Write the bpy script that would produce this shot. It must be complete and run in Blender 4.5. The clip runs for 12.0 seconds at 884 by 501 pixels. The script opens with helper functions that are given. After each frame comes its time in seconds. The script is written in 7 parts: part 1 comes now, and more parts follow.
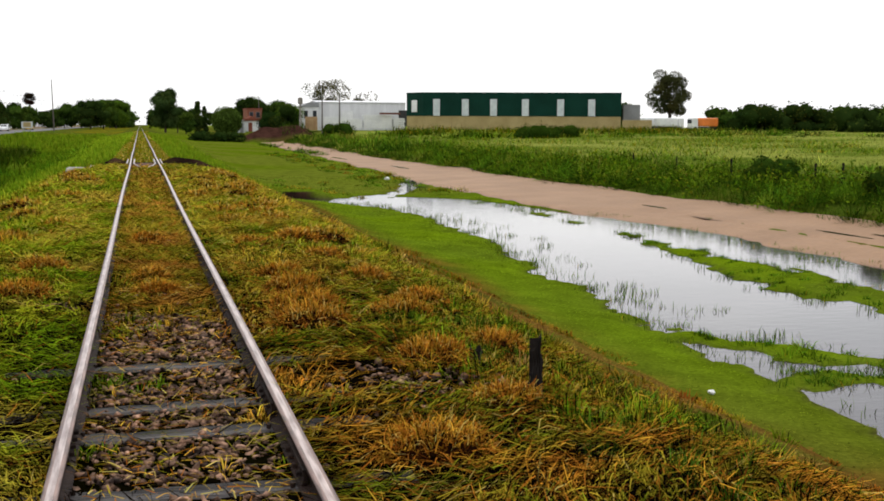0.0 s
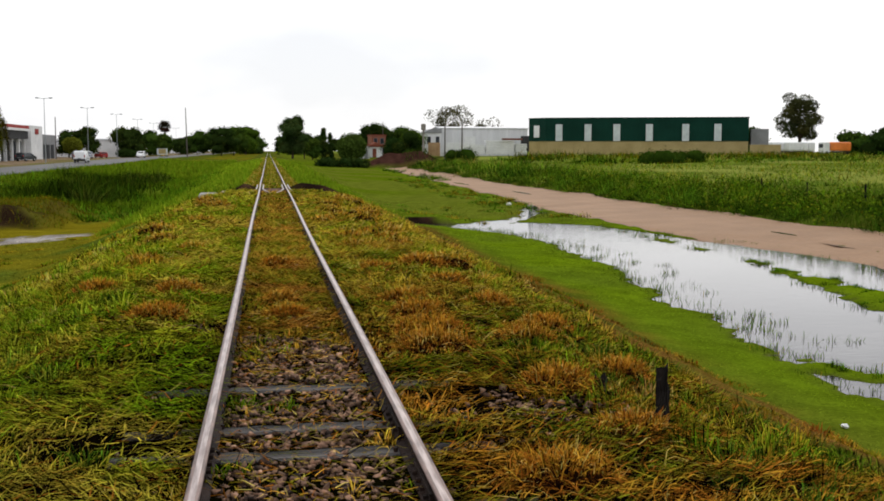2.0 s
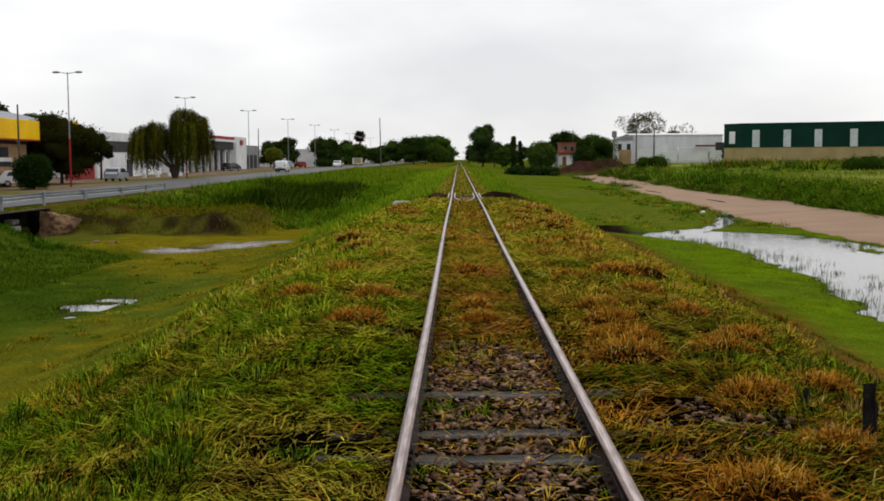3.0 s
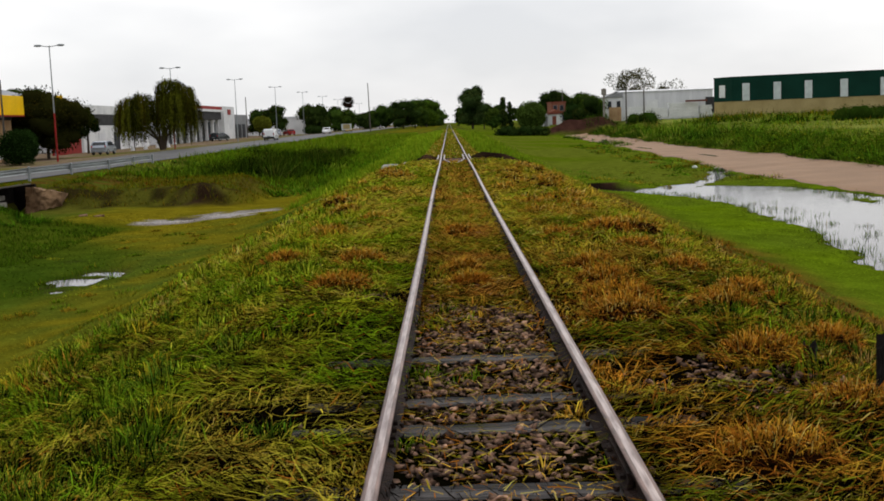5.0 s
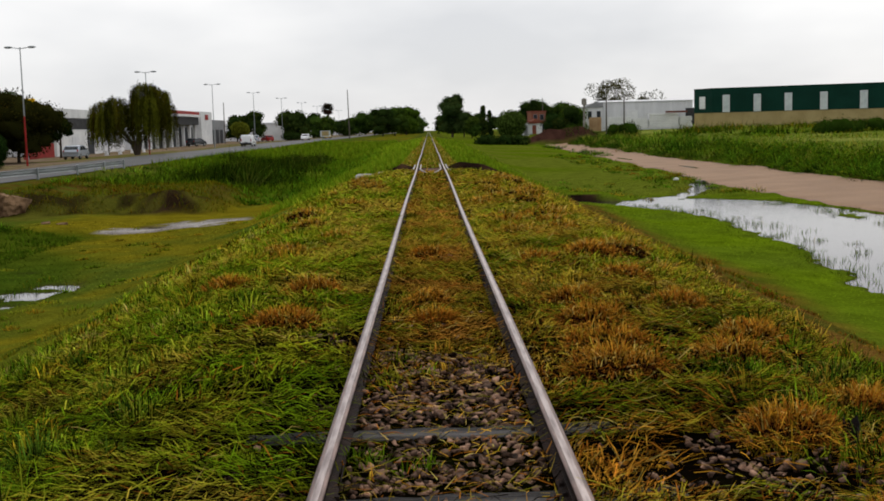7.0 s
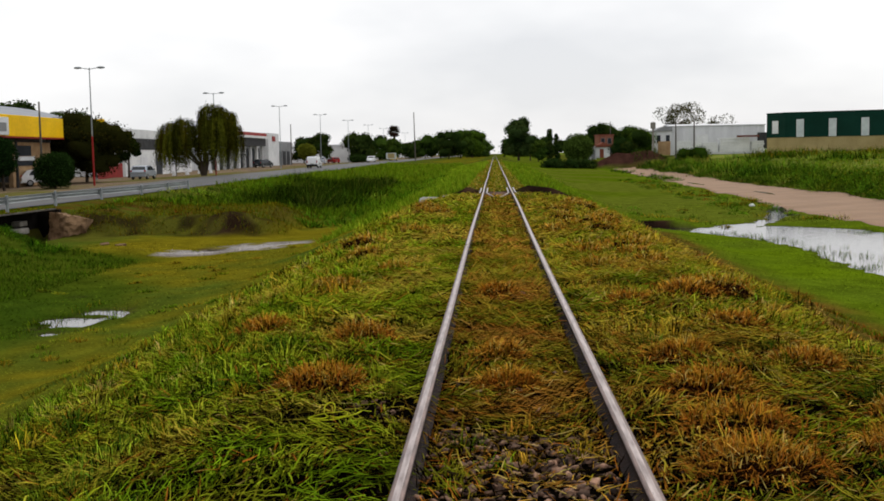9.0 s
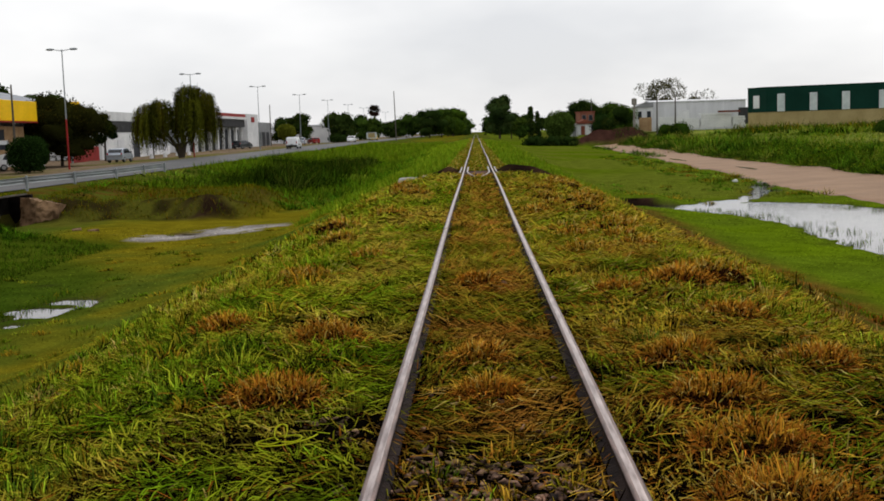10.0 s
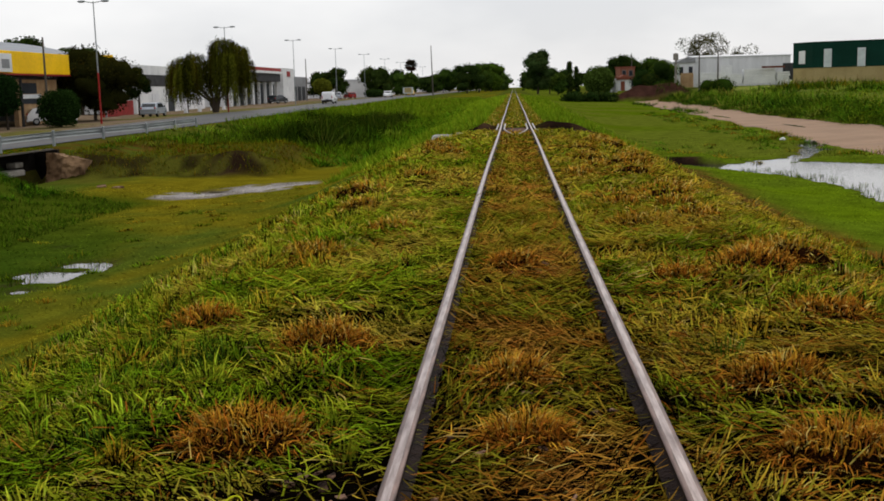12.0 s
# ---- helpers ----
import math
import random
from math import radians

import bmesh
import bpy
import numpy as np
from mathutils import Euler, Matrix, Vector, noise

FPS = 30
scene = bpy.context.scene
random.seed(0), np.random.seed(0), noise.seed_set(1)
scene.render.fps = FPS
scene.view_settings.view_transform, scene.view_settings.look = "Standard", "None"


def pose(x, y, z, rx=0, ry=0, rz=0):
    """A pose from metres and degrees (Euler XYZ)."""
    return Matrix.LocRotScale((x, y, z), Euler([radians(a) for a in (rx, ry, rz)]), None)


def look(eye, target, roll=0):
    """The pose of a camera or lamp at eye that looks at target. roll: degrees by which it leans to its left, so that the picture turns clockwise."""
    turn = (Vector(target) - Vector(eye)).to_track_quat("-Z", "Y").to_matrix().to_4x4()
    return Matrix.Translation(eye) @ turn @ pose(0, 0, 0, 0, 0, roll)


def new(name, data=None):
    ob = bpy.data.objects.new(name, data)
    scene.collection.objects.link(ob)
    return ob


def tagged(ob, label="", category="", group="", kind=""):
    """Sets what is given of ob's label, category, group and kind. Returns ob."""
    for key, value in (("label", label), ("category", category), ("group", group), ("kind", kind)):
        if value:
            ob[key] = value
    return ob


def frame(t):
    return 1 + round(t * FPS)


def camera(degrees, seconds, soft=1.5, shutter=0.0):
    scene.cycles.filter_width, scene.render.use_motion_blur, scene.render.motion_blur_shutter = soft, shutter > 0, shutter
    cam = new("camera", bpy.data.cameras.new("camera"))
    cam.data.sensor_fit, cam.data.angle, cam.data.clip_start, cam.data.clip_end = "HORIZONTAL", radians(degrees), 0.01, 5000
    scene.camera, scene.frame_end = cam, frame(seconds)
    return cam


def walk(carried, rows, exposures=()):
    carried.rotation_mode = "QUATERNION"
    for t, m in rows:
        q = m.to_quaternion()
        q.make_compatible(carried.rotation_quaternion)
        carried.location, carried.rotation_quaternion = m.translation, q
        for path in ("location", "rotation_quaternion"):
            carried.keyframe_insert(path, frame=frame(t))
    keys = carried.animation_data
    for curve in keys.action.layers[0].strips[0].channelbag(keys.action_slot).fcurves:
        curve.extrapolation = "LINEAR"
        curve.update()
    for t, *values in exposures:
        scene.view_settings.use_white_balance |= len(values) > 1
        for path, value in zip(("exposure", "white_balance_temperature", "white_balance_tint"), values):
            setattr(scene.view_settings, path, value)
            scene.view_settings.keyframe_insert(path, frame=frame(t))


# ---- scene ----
cam = camera(44.0, 12.0, 1.75)
PATH = [
    (0, (-0.148, -0.076, 1.459), (0.379, 1.839, 1.233), 0.3),
    (0.5, (-0.152, -0.083, 1.459), (0.305, 1.853, 1.252), 0.0),
    (1, (-0.157, -0.087, 1.464), (0.279, 1.855, 1.274), -0.0),
    (1.5, (-0.169, -0.095, 1.472), (0.239, 1.855, 1.295), 0.2),
    (2, (-0.188, -0.121, 1.475), (0.124, 1.846, 1.294), 0.1),
    (2.5, (-0.222, -0.155, 1.477), (-0.085, 1.833, 1.307), 0.4),
    (3, (-0.232, -0.187, 1.486), (-0.263, 1.806, 1.32), -0.3),
    (3.2, (-0.25, -0.209, 1.49), (-0.327, 1.784, 1.332), 0.0),
    (4.8, (-0.208, 0.168, 1.408), (-0.24, 2.16, 1.23), -1.4),
    (5, (-0.176, 0.239, 1.405), (-0.196, 2.226, 1.173), -2.1),
    (5.5, (-0.023, 0.468, 1.419), (-0.237, 2.446, 1.222), -0.7),
    (6, (0.044, 0.991, 1.389), (-0.14, 2.966, 1.134), -0.1),
    (6.5, (-0.014, 1.344, 1.447), (-0.011, 3.335, 1.255), 0.6),
    (6.7, (-0.017, 1.466, 1.443), (0.012, 3.456, 1.242), -0.7),
    (8.3, (-0.181, 2.82, 1.435), (-0.18, 4.803, 1.178), -2.4),
    (8.5, (-0.155, 2.981, 1.428), (-0.183, 4.976, 1.286), -1.5),
    (9, (-0.101, 3.428, 1.399), (-0.199, 5.418, 1.224), -1.0),
    (9.2, (-0.115, 3.631, 1.404), (-0.251, 5.611, 1.162), -1.7),
    (9.5, (-0.147, 3.928, 1.416), (-0.127, 5.915, 1.19), -1.3),
    (10, (-0.063, 4.299, 1.404), (-0.13, 6.287, 1.19), -1.7),
    (10.5, (-0.063, 4.637, 1.405), (-0.201, 6.617, 1.157), -1.6),
    (10.8, (-0.106, 4.92, 1.406), (-0.104, 6.898, 1.114), -0.7),
    (11, (-0.135, 5.12, 1.414), (-0.088, 7.107, 1.192), -1.6),
    (11.5, (-0.094, 5.548, 1.39), (-0.139, 7.54, 1.224), -2.0),
    (12, (-0.06, 5.958, 1.387), (-0.195, 7.932, 1.095), -1.5),
]
walk(cam, [(t, look(eye, target, roll)) for t, eye, target, roll in PATH],
     [(0, 0.38), (0.5, 0.21), (1.5, 0.12), (2.0, 0.16), (2.5, -0.12), (3.2, -0.1), (5, -0.1), (6.0, -0.1), (6.5, -0.23), (8.3, 0.0), (9.5, -0.1), (12, -0.15)])


# ---- daylight: a bright overcast sky and a wide, weak sun ----
world = bpy.data.worlds.new("overcast_sky")
scene.world = world
world.use_nodes = True
wn, wl = world.node_tree.nodes, world.node_tree.links
wn.clear()
w_out = wn.new("ShaderNodeOutputWorld")
w_bg = wn.new("ShaderNodeBackground")
w_sky = wn.new("ShaderNodeTexSky")
w_sky.sky_type, w_sky.sun_disc = "NISHITA", False
w_sky.sun_elevation, w_sky.sun_rotation = radians(45), radians(16)
w_co = wn.new("ShaderNodeTexCoord")
w_map = wn.new("ShaderNodeMapping")
w_map.inputs["Scale"].default_value = (1.0, 1.0, 2.6)
w_noise = wn.new("ShaderNodeTexNoise")
w_noise.inputs["Scale"].default_value, w_noise.inputs["Detail"].default_value = 2.1, 5.0
w_noise.inputs["Roughness"].default_value = 0.5
w_ramp = wn.new("ShaderNodeValToRGB")
w_ramp.color_ramp.elements[0].position, w_ramp.color_ramp.elements[0].color = 0.36, (0.84, 0.85, 0.88, 1)
w_ramp.color_ramp.elements[1].position, w_ramp.color_ramp.elements[1].color = 0.60, (1.16, 1.15, 1.15, 1)
w_dim = wn.new("ShaderNodeMix")
w_dim.data_type, w_dim.blend_type = "RGBA", "MULTIPLY"
w_dim.inputs[0].default_value = 1.0
w_dim.inputs[7].default_value = (0.1, 0.1, 0.1, 1)
w_mix = wn.new("ShaderNodeMix")
w_mix.data_type = "RGBA"
w_mix.inputs[0].default_value = 0.92
wl.new(w_co.outputs["Generated"], w_map.inputs["Vector"])
wl.new(w_map.outputs["Vector"], w_noise.inputs["Vector"])
wl.new(w_noise.outputs["Fac"], w_ramp.inputs["Fac"])
wl.new(w_sky.outputs["Color"], w_dim.inputs[6])
wl.new(w_dim.outputs[2], w_mix.inputs[6])
wl.new(w_ramp.outputs["Color"], w_mix.inputs[7])
wl.new(w_mix.outputs[2], w_bg.inputs["Color"])
w_bg.inputs["Strength"].default_value = 1.0
wl.new(w_bg.outputs["Background"], w_out.inputs["Surface"])

sun = new("sun", bpy.data.lights.new("sun", "SUN"))
sun.data.energy, sun.data.angle, sun.data.color = 1.3, radians(22), (1.0, 0.96, 0.88)
sun.matrix_world = look((25, 90, 95), (0, 0, 0))


# ---- materials ----
def material(name, base, other=None, scale=4.0, detail=4.0, rough=0.8, metal=0.0, bump=0.0, bump_scale=None, stretch=(1, 1, 1), spread=(0.35, 0.65), random_amount=0.0):
    """A surface of two tones mixed by noise, a second finer grain, and a relief of its own."""
    m = bpy.data.materials.new(name)
    m.use_nodes = True
    n, l = m.node_tree.nodes, m.node_tree.links
    p = n["Principled BSDF"]
    p.inputs["Roughness"].default_value, p.inputs["Metallic"].default_value = rough, metal
    if rough > 0.5 and not metal:
        p.inputs["IOR"].default_value = 1.2
    co = n.new("ShaderNodeTexCoord")
    mp = n.new("ShaderNodeMapping")
    mp.inputs["Scale"].default_value = stretch
    l.new(co.outputs["Object"], mp.inputs["Vector"])
    big = n.new("ShaderNodeTexNoise")
    big.inputs["Scale"].default_value, big.inputs["Detail"].default_value = scale, detail
    l.new(mp.outputs["Vector"], big.inputs["Vector"])
    ramp = n.new("ShaderNodeValToRGB")
    ramp.color_ramp.elements[0].position, ramp.color_ramp.elements[1].position = spread
    other = other or tuple(c * 0.75 for c in base)
    ramp.color_ramp.elements[0].color, ramp.color_ramp.elements[1].color = (*other, 1), (*base, 1)
    l.new(big.outputs["Fac"], ramp.inputs["Fac"])
    fine = n.new("ShaderNodeTexNoise")
    fine.inputs["Scale"].default_value, fine.inputs["Detail"].default_value = bump_scale or scale * 9, 3.0
    l.new(mp.outputs["Vector"], fine.inputs["Vector"])
    span = n.new("ShaderNodeMapRange")
    span.inputs["To Min"].default_value, span.inputs["To Max"].default_value = 0.82, 1.18
    l.new(fine.outputs["Fac"], span.inputs["Value"])
    mul = n.new("ShaderNodeMix")
    mul.data_type, mul.blend_type = "RGBA", "MULTIPLY"
    mul.inputs[0].default_value = 1.0
    l.new(ramp.outputs["Color"], mul.inputs[6])
    l.new(span.outputs["Result"], mul.inputs[7])
    last = mul.outputs[2]
    if random_amount:
        info = n.new("ShaderNodeObjectInfo")
        isle = n.new("ShaderNodeNewGeometry")
        add = n.new("ShaderNodeMath")
        add.operation = "ADD"
        l.new(info.outputs["Random"], add.inputs[0])
        l.new(isle.outputs["Random Per Island"], add.inputs[1])
        fract = n.new("ShaderNodeMath")
        fract.operation = "FRACT"
        l.new(add.outputs[0], fract.inputs[0])
        vary = n.new("ShaderNodeMapRange")
        vary.inputs["To Min"].default_value, vary.inputs["To Max"].default_value = 1 - random_amount, 1 + random_amount
        l.new(fract.outputs[0], vary.inputs["Value"])
        mul2 = n.new("ShaderNodeMix")
        mul2.data_type, mul2.blend_type = "RGBA", "MULTIPLY"
        mul2.inputs[0].default_value = 1.0
        l.new(last, mul2.inputs[6])
        l.new(vary.outputs["Result"], mul2.inputs[7])
        last = mul2.outputs[2]
    l.new(last, p.inputs["Base Color"])
    if bump:
        b = n.new("ShaderNodeBump")
        b.inputs["Strength"].default_value, b.inputs["Distance"].default_value = bump, 0.02
        l.new(fine.outputs["Fac"], b.inputs["Height"])
        l.new(b.outputs["Normal"], p.inputs["Normal"])
    return m


def toned(name, bump=0.5, grain=14.0, clump=1.1, through_light=0.0, island=0.0):
    """A surface whose colour is the mesh's own 'tone', broken up at two scales."""
    m = bpy.data.materials.new(name)
    m.use_nodes = True
    n, l = m.node_tree.nodes, m.node_tree.links
    n.remove(n["Principled BSDF"])
    p = n.new("ShaderNodeBsdfDiffuse")
    l.new(p.outputs[0], n["Material Output"].inputs["Surface"])
    at = n.new("ShaderNodeAttribute")
    at.attribute_name = "tone"
    last = at.outputs["Color"]
    co = n.new("ShaderNodeTexCoord")
    factors = []
    for s, lo, hi in ((clump, 0.72, 1.28), (grain, 0.7, 1.3)):
        if not s:
            continue
        t = n.new("ShaderNodeTexNoise")
        t.inputs["Scale"].default_value, t.inputs["Detail"].default_value = s, 4.0
        l.new(co.outputs["Object"], t.inputs["Vector"])
        r = n.new("ShaderNodeMapRange")
        r.inputs["From Min"].default_value, r.inputs["From Max"].default_value = 0.25, 0.75
        r.inputs["To Min"].default_value, r.inputs["To Max"].default_value = lo, hi
        l.new(t.outputs["Fac"], r.inputs["Value"])
        factors.append(r.outputs["Result"])
        fine = t
    if island:
        g = n.new("ShaderNodeNewGeometry")
        r = n.new("ShaderNodeMapRange")
        r.inputs["To Min"].default_value, r.inputs["To Max"].default_value = 1 - island, 1 + island
        l.new(g.outputs["Random Per Island"], r.inputs["Value"])
        factors.append(r.outputs["Result"])
    for f in factors:
        x = n.new("ShaderNodeMix")
        x.data_type, x.blend_type = "RGBA", "MULTIPLY"
        x.inputs[0].default_value = 1.0
        l.new(last, x.inputs[6])
        l.new(f, x.inputs[7])
        last = x.outputs[2]
    l.new(last, p.inputs["Color"])
    if bump:
        b = n.new("ShaderNodeBump")
        b.inputs["Strength"].default_value, b.inputs["Distance"].default_value = bump, 0.05
        l.new(fine.outputs["Fac"], b.inputs["Height"])
        l.new(b.outputs["Normal"], p.inputs["Normal"])
    if through_light:
        t = n.new("ShaderNodeBsdfTranslucent")
        l.new(last, t.inputs["Color"])
        x = n.new("ShaderNodeMixShader")
        x.inputs[0].default_value = through_light
        l.new(p.outputs[0], x.inputs[1])
        l.new(t.outputs[0], x.inputs[2])
        l.new(x.outputs[0], n["Material Output"].inputs["Surface"])
    return m


M_GROUND = toned("grassy_soil")
M_BLADE = toned("grass_blade", bump=0, grain=0, clump=0.9, through_light=0.08, island=0.3)
M_LEAF = toned("leaf", bump=0, grain=0, clump=0.4, through_light=0.12, island=0.35)
M_BARK = material("bark", (0.06, 0.046, 0.034), scale=6, bump=0.8, stretch=(1, 1, 0.2), rough=0.95)
M_DIRT = material("wet_dirt_road", (0.27, 0.165, 0.098), (0.225, 0.136, 0.080), scale=0.35, bump=0.22, bump_scale=6, rough=0.75, detail=8)
M_EARTH = material("dark_red_earth", (0.13, 0.062, 0.035), (0.05, 0.026, 0.016), scale=2.2, bump=1.0, bump_scale=8, rough=0.95)
# near black, coloured as the shade inside the road culvert
M_BAYSHADE = material("bay_shade_black", (0.012, 0.009, 0.007), (0.006, 0.0045, 0.0035), scale=2, bump=0.8, bump_scale=8, rough=1.0)
M_PALE_EARTH = material("pale_cut_earth", (0.25, 0.155, 0.085), (0.085, 0.048, 0.024), scale=1.3, bump=1.0, bump_scale=6, rough=0.95)
M_ASPHALT = material("wet_asphalt", (0.088, 0.087, 0.088), (0.06, 0.06, 0.062), scale=0.5, bump=0.2, bump_scale=30, rough=0.62, stretch=(1, 0.15, 1))
M_RAILTOP = material("worn_rail_head", (0.42, 0.345, 0.325), (0.15, 0.105, 0.095), scale=7, rough=0.30, metal=0.85, stretch=(6, 0.5, 1), bump=0.1, bump_scale=60)
M_RAILEDGE = material("brown_rail_shoulder", (0.20, 0.125, 0.105), (0.07, 0.042, 0.036), scale=9, rough=0.45, metal=0.6, stretch=(6, 0.5, 1), bump=0.2, bump_scale=60)
M_RUST = material("rusty_rail_side", (0.030, 0.017, 0.013), (0.012, 0.008, 0.007), scale=7, rough=0.8, bump=0.6, bump_scale=60)
M_SLEEPER = material("weathered_sleeper_wood", (0.085, 0.078, 0.076), (0.012, 0.011, 0.011), scale=3, rough=0.75, bump=0.8, bump_scale=28, stretch=(0.25, 2.2, 2.2))
M_STONE = material("ballast_stone", (0.30, 0.175, 0.115), (0.020, 0.011, 0.008), scale=14, rough=0.85, bump=0.5, bump_scale=60, random_amount=0.85)
M_POST = material("charred_post_wood", (0.016, 0.012, 0.010), (0.006, 0.005, 0.004), scale=8, rough=0.9, bump=1.0, bump_scale=40, stretch=(1, 1, 0.25))
M_CONCRETE = material("weathered_concrete", (0.30, 0.28, 0.25), (0.15, 0.135, 0.115), scale=1.6, rough=0.9, bump=0.5, bump_scale=22)
M_PALECONCRETE = material("pale_concrete", (0.50, 0.48, 0.45), (0.30, 0.28, 0.25), scale=1.6, rough=0.9, bump=0.5, bump_scale=22)
M_ZINC = material("galvanised_steel", (0.29, 0.315, 0.325), (0.18, 0.20, 0.21), scale=3, rough=0.5, metal=0.3, stretch=(1, 0.2, 1))
M_GREEN = material("green_sheet_cladding", (0.0045, 0.037, 0.025), (0.003, 0.027, 0.018), scale=0.3, rough=0.8)
M_CREAM = material("cream_rendered_wall", (0.36, 0.285, 0.135), (0.29, 0.225, 0.10), scale=0.5, rough=0.9)
M_PANEL = material("translucent_sheet", (0.52, 0.57, 0.57), (0.42, 0.47, 0.48), scale=1.2, rough=0.5)
M_WHITE = material("white_painted_wall", (0.74, 0.745, 0.75), (0.60, 0.61, 0.62), scale=0.4, rough=0.8)
M_LIGHTGREY = material("pale_grey_sheet", (0.66, 0.665, 0.69), (0.58, 0.585, 0.61), scale=0.3, rough=0.55, stretch=(4, 4, 0.3))
M_GREY = material("grey_wall", (0.27, 0.275, 0.285), (0.21, 0.215, 0.22), scale=0.5, rough=0.8)
M_DARKGLASS = material("dark_shop_glass", (0.03, 0.034, 0.041), (0.016, 0.02, 0.025), scale=0.5, rough=0.52)
M_YELLOW = material("yellow_fascia", (0.92, 0.56, 0.003), (0.82, 0.49, 0.003), scale=0.5, rough=0.6)
M_ROOFZINC = material("dull_zinc_roof", (0.30, 0.315, 0.345), (0.24, 0.255, 0.28), scale=0.6, rough=0.7, stretch=(4, 0.3, 1))
M_ORANGE = material("orange_sheet", (0.78, 0.21, 0.03), (0.62, 0.16, 0.02), scale=0.5, rough=0.5)
M_AMBER = material("faded_amber_print", (0.55, 0.24, 0.02), (0.42, 0.17, 0.015), scale=0.8, rough=0.6)
M_RED = material("red_paint", (0.33, 0.024, 0.02), (0.24, 0.018, 0.015), scale=0.8, rough=0.55)
M_BRICK = material("brick_wall", (0.25, 0.105, 0.065), (0.17, 0.07, 0.045), scale=1.5, rough=0.9, bump=0.4)
M_TANBRICK = material("tan_brick_wall", (0.42, 0.28, 0.15), (0.32, 0.20, 0.105), scale=1.5, rough=0.9, bump=0.4)
M_SHED = material("dark_shaded_steel", (0.05, 0.05, 0.052), (0.03, 0.03, 0.032), scale=1, rough=0.7)
M_CARWHITE = material("white_car_paint", (0.78, 0.79, 0.80), (0.72, 0.73, 0.74), scale=0.6, rough=0.22)
M_CARSILVER = material("silver_car_paint", (0.42, 0.46, 0.52), (0.38, 0.42, 0.48), scale=0.6, rough=0.25, metal=0.4)
M_CARDARK = material("dark_car_paint", (0.04, 0.045, 0.05), (0.03, 0.033, 0.037), scale=0.6, rough=0.22)
M_CARYELLOW = material("yellow_car_paint", (0.70, 0.42, 0.02), (0.62, 0.36, 0.015), scale=0.6, rough=0.3)
M_TYRE = material("tyre_rubber", (0.022, 0.022, 0.022), (0.015, 0.015, 0.015), scale=5, rough=0.85)
M_BLACK = material("black_plastic", (0.018, 0.018, 0.019), (0.012, 0.012, 0.013), scale=5, rough=0.55)
M_RIM = material("rim_steel", (0.45, 0.46, 0.47), scale=5, rough=0.35, metal=0.7)
M_GLASS = material("car_glass", (0.02, 0.025, 0.03), (0.015, 0.018, 0.022), scale=2, rough=0.06)
M_TAILRED = material("red_lens", (0.35, 0.012, 0.01), scale=4, rough=0.2)
M_LENS = material("clear_lens", (0.75, 0.76, 0.75), scale=4, rough=0.15)
M_WIRE = material("yellow_plastic_cord", (0.52, 0.56, 0.006), (0.44, 0.48, 0.005), scale=6, rough=0.6)
M_POOL = material("muddy_flood_water", (0.045, 0.038, 0.041), (0.028, 0.024, 0.025), scale=0.25, rough=0.06, bump=0.14, bump_scale=3.5, stretch=(.6, 1.6, 1))
M_POOL.node_tree.nodes["Principled BSDF"].inputs["IOR"].default_value = 1.33
M_BAG = material("white_plastic_litter", (0.75, 0.75, 0.74), scale=10, rough=0.5)
M_ROOFTILE = material("red_brown_roof", (0.23, 0.075, 0.045), (0.16, 0.05, 0.032), scale=1.0, rough=0.85)
M_WOODPOLE = material("grey_wood_pole", (0.13, 0.115, 0.10), (0.085, 0.075, 0.065), scale=3, rough=0.9, stretch=(1, 1, 0.1))


# ---- building helpers ----
def finish(name, bm, mats, parent=None, label=""):
    me = bpy.data.meshes.new(name)
    bm.to_mesh(me)
    bm.free()
    for m in (mats if isinstance(mats, (list, tuple)) else [mats]):
        me.materials.append(m)
    ob = new(name, me)
    if parent:
        ob.parent = parent
    if label:
        tagged(ob, label)
    return ob


def part(name, bm, mats, parent, label=""):
    return finish(name, bm, mats, parent, label)


def thing(name, label, category, place=(0, 0, 0), rz=0, group=""):
    ob = new(name)
    ob.empty_display_size = 0.2
    ob.matrix_world = pose(*place, 0, 0, rz)
    return tagged(ob, label, category, group)


def box(bm, lo, hi, bevel=0.0, slot=0):
    """A box between two corners, its edges rounded."""
    lo, hi = Vector(lo), Vector(hi)
    r = bmesh.ops.create_cube(bm, size=1, matrix=Matrix.Translation((lo + hi) / 2) @ Matrix.Diagonal((*(hi - lo), 1)))
    for f in {f for v in r["verts"] for f in v.link_faces}:
        f.material_index = slot
    if bevel:
        bmesh.ops.bevel(bm, geom=list({e for v in r["verts"] for e in v.link_edges}), offset=bevel, segments=2, affect="EDGES", profile=0.5)
    return bm


def boxed(lo, hi, bevel=0.0):
    return box(bmesh.new(), lo, hi, bevel)


def rod(bm, a, b, r0, r1=None, n=8):
    """A tapered round bar from a to b."""
    a, b = Vector(a), Vector(b)
    turn = (b - a).to_track_quat("Z", "Y").to_matrix().to_4x4()
    bmesh.ops.create_cone(bm, cap_ends=True, segments=n, radius1=r0, radius2=r0 if r1 is None else r1, depth=(b - a).length, matrix=Matrix.Translation((a + b) / 2) @ turn)
    return bm


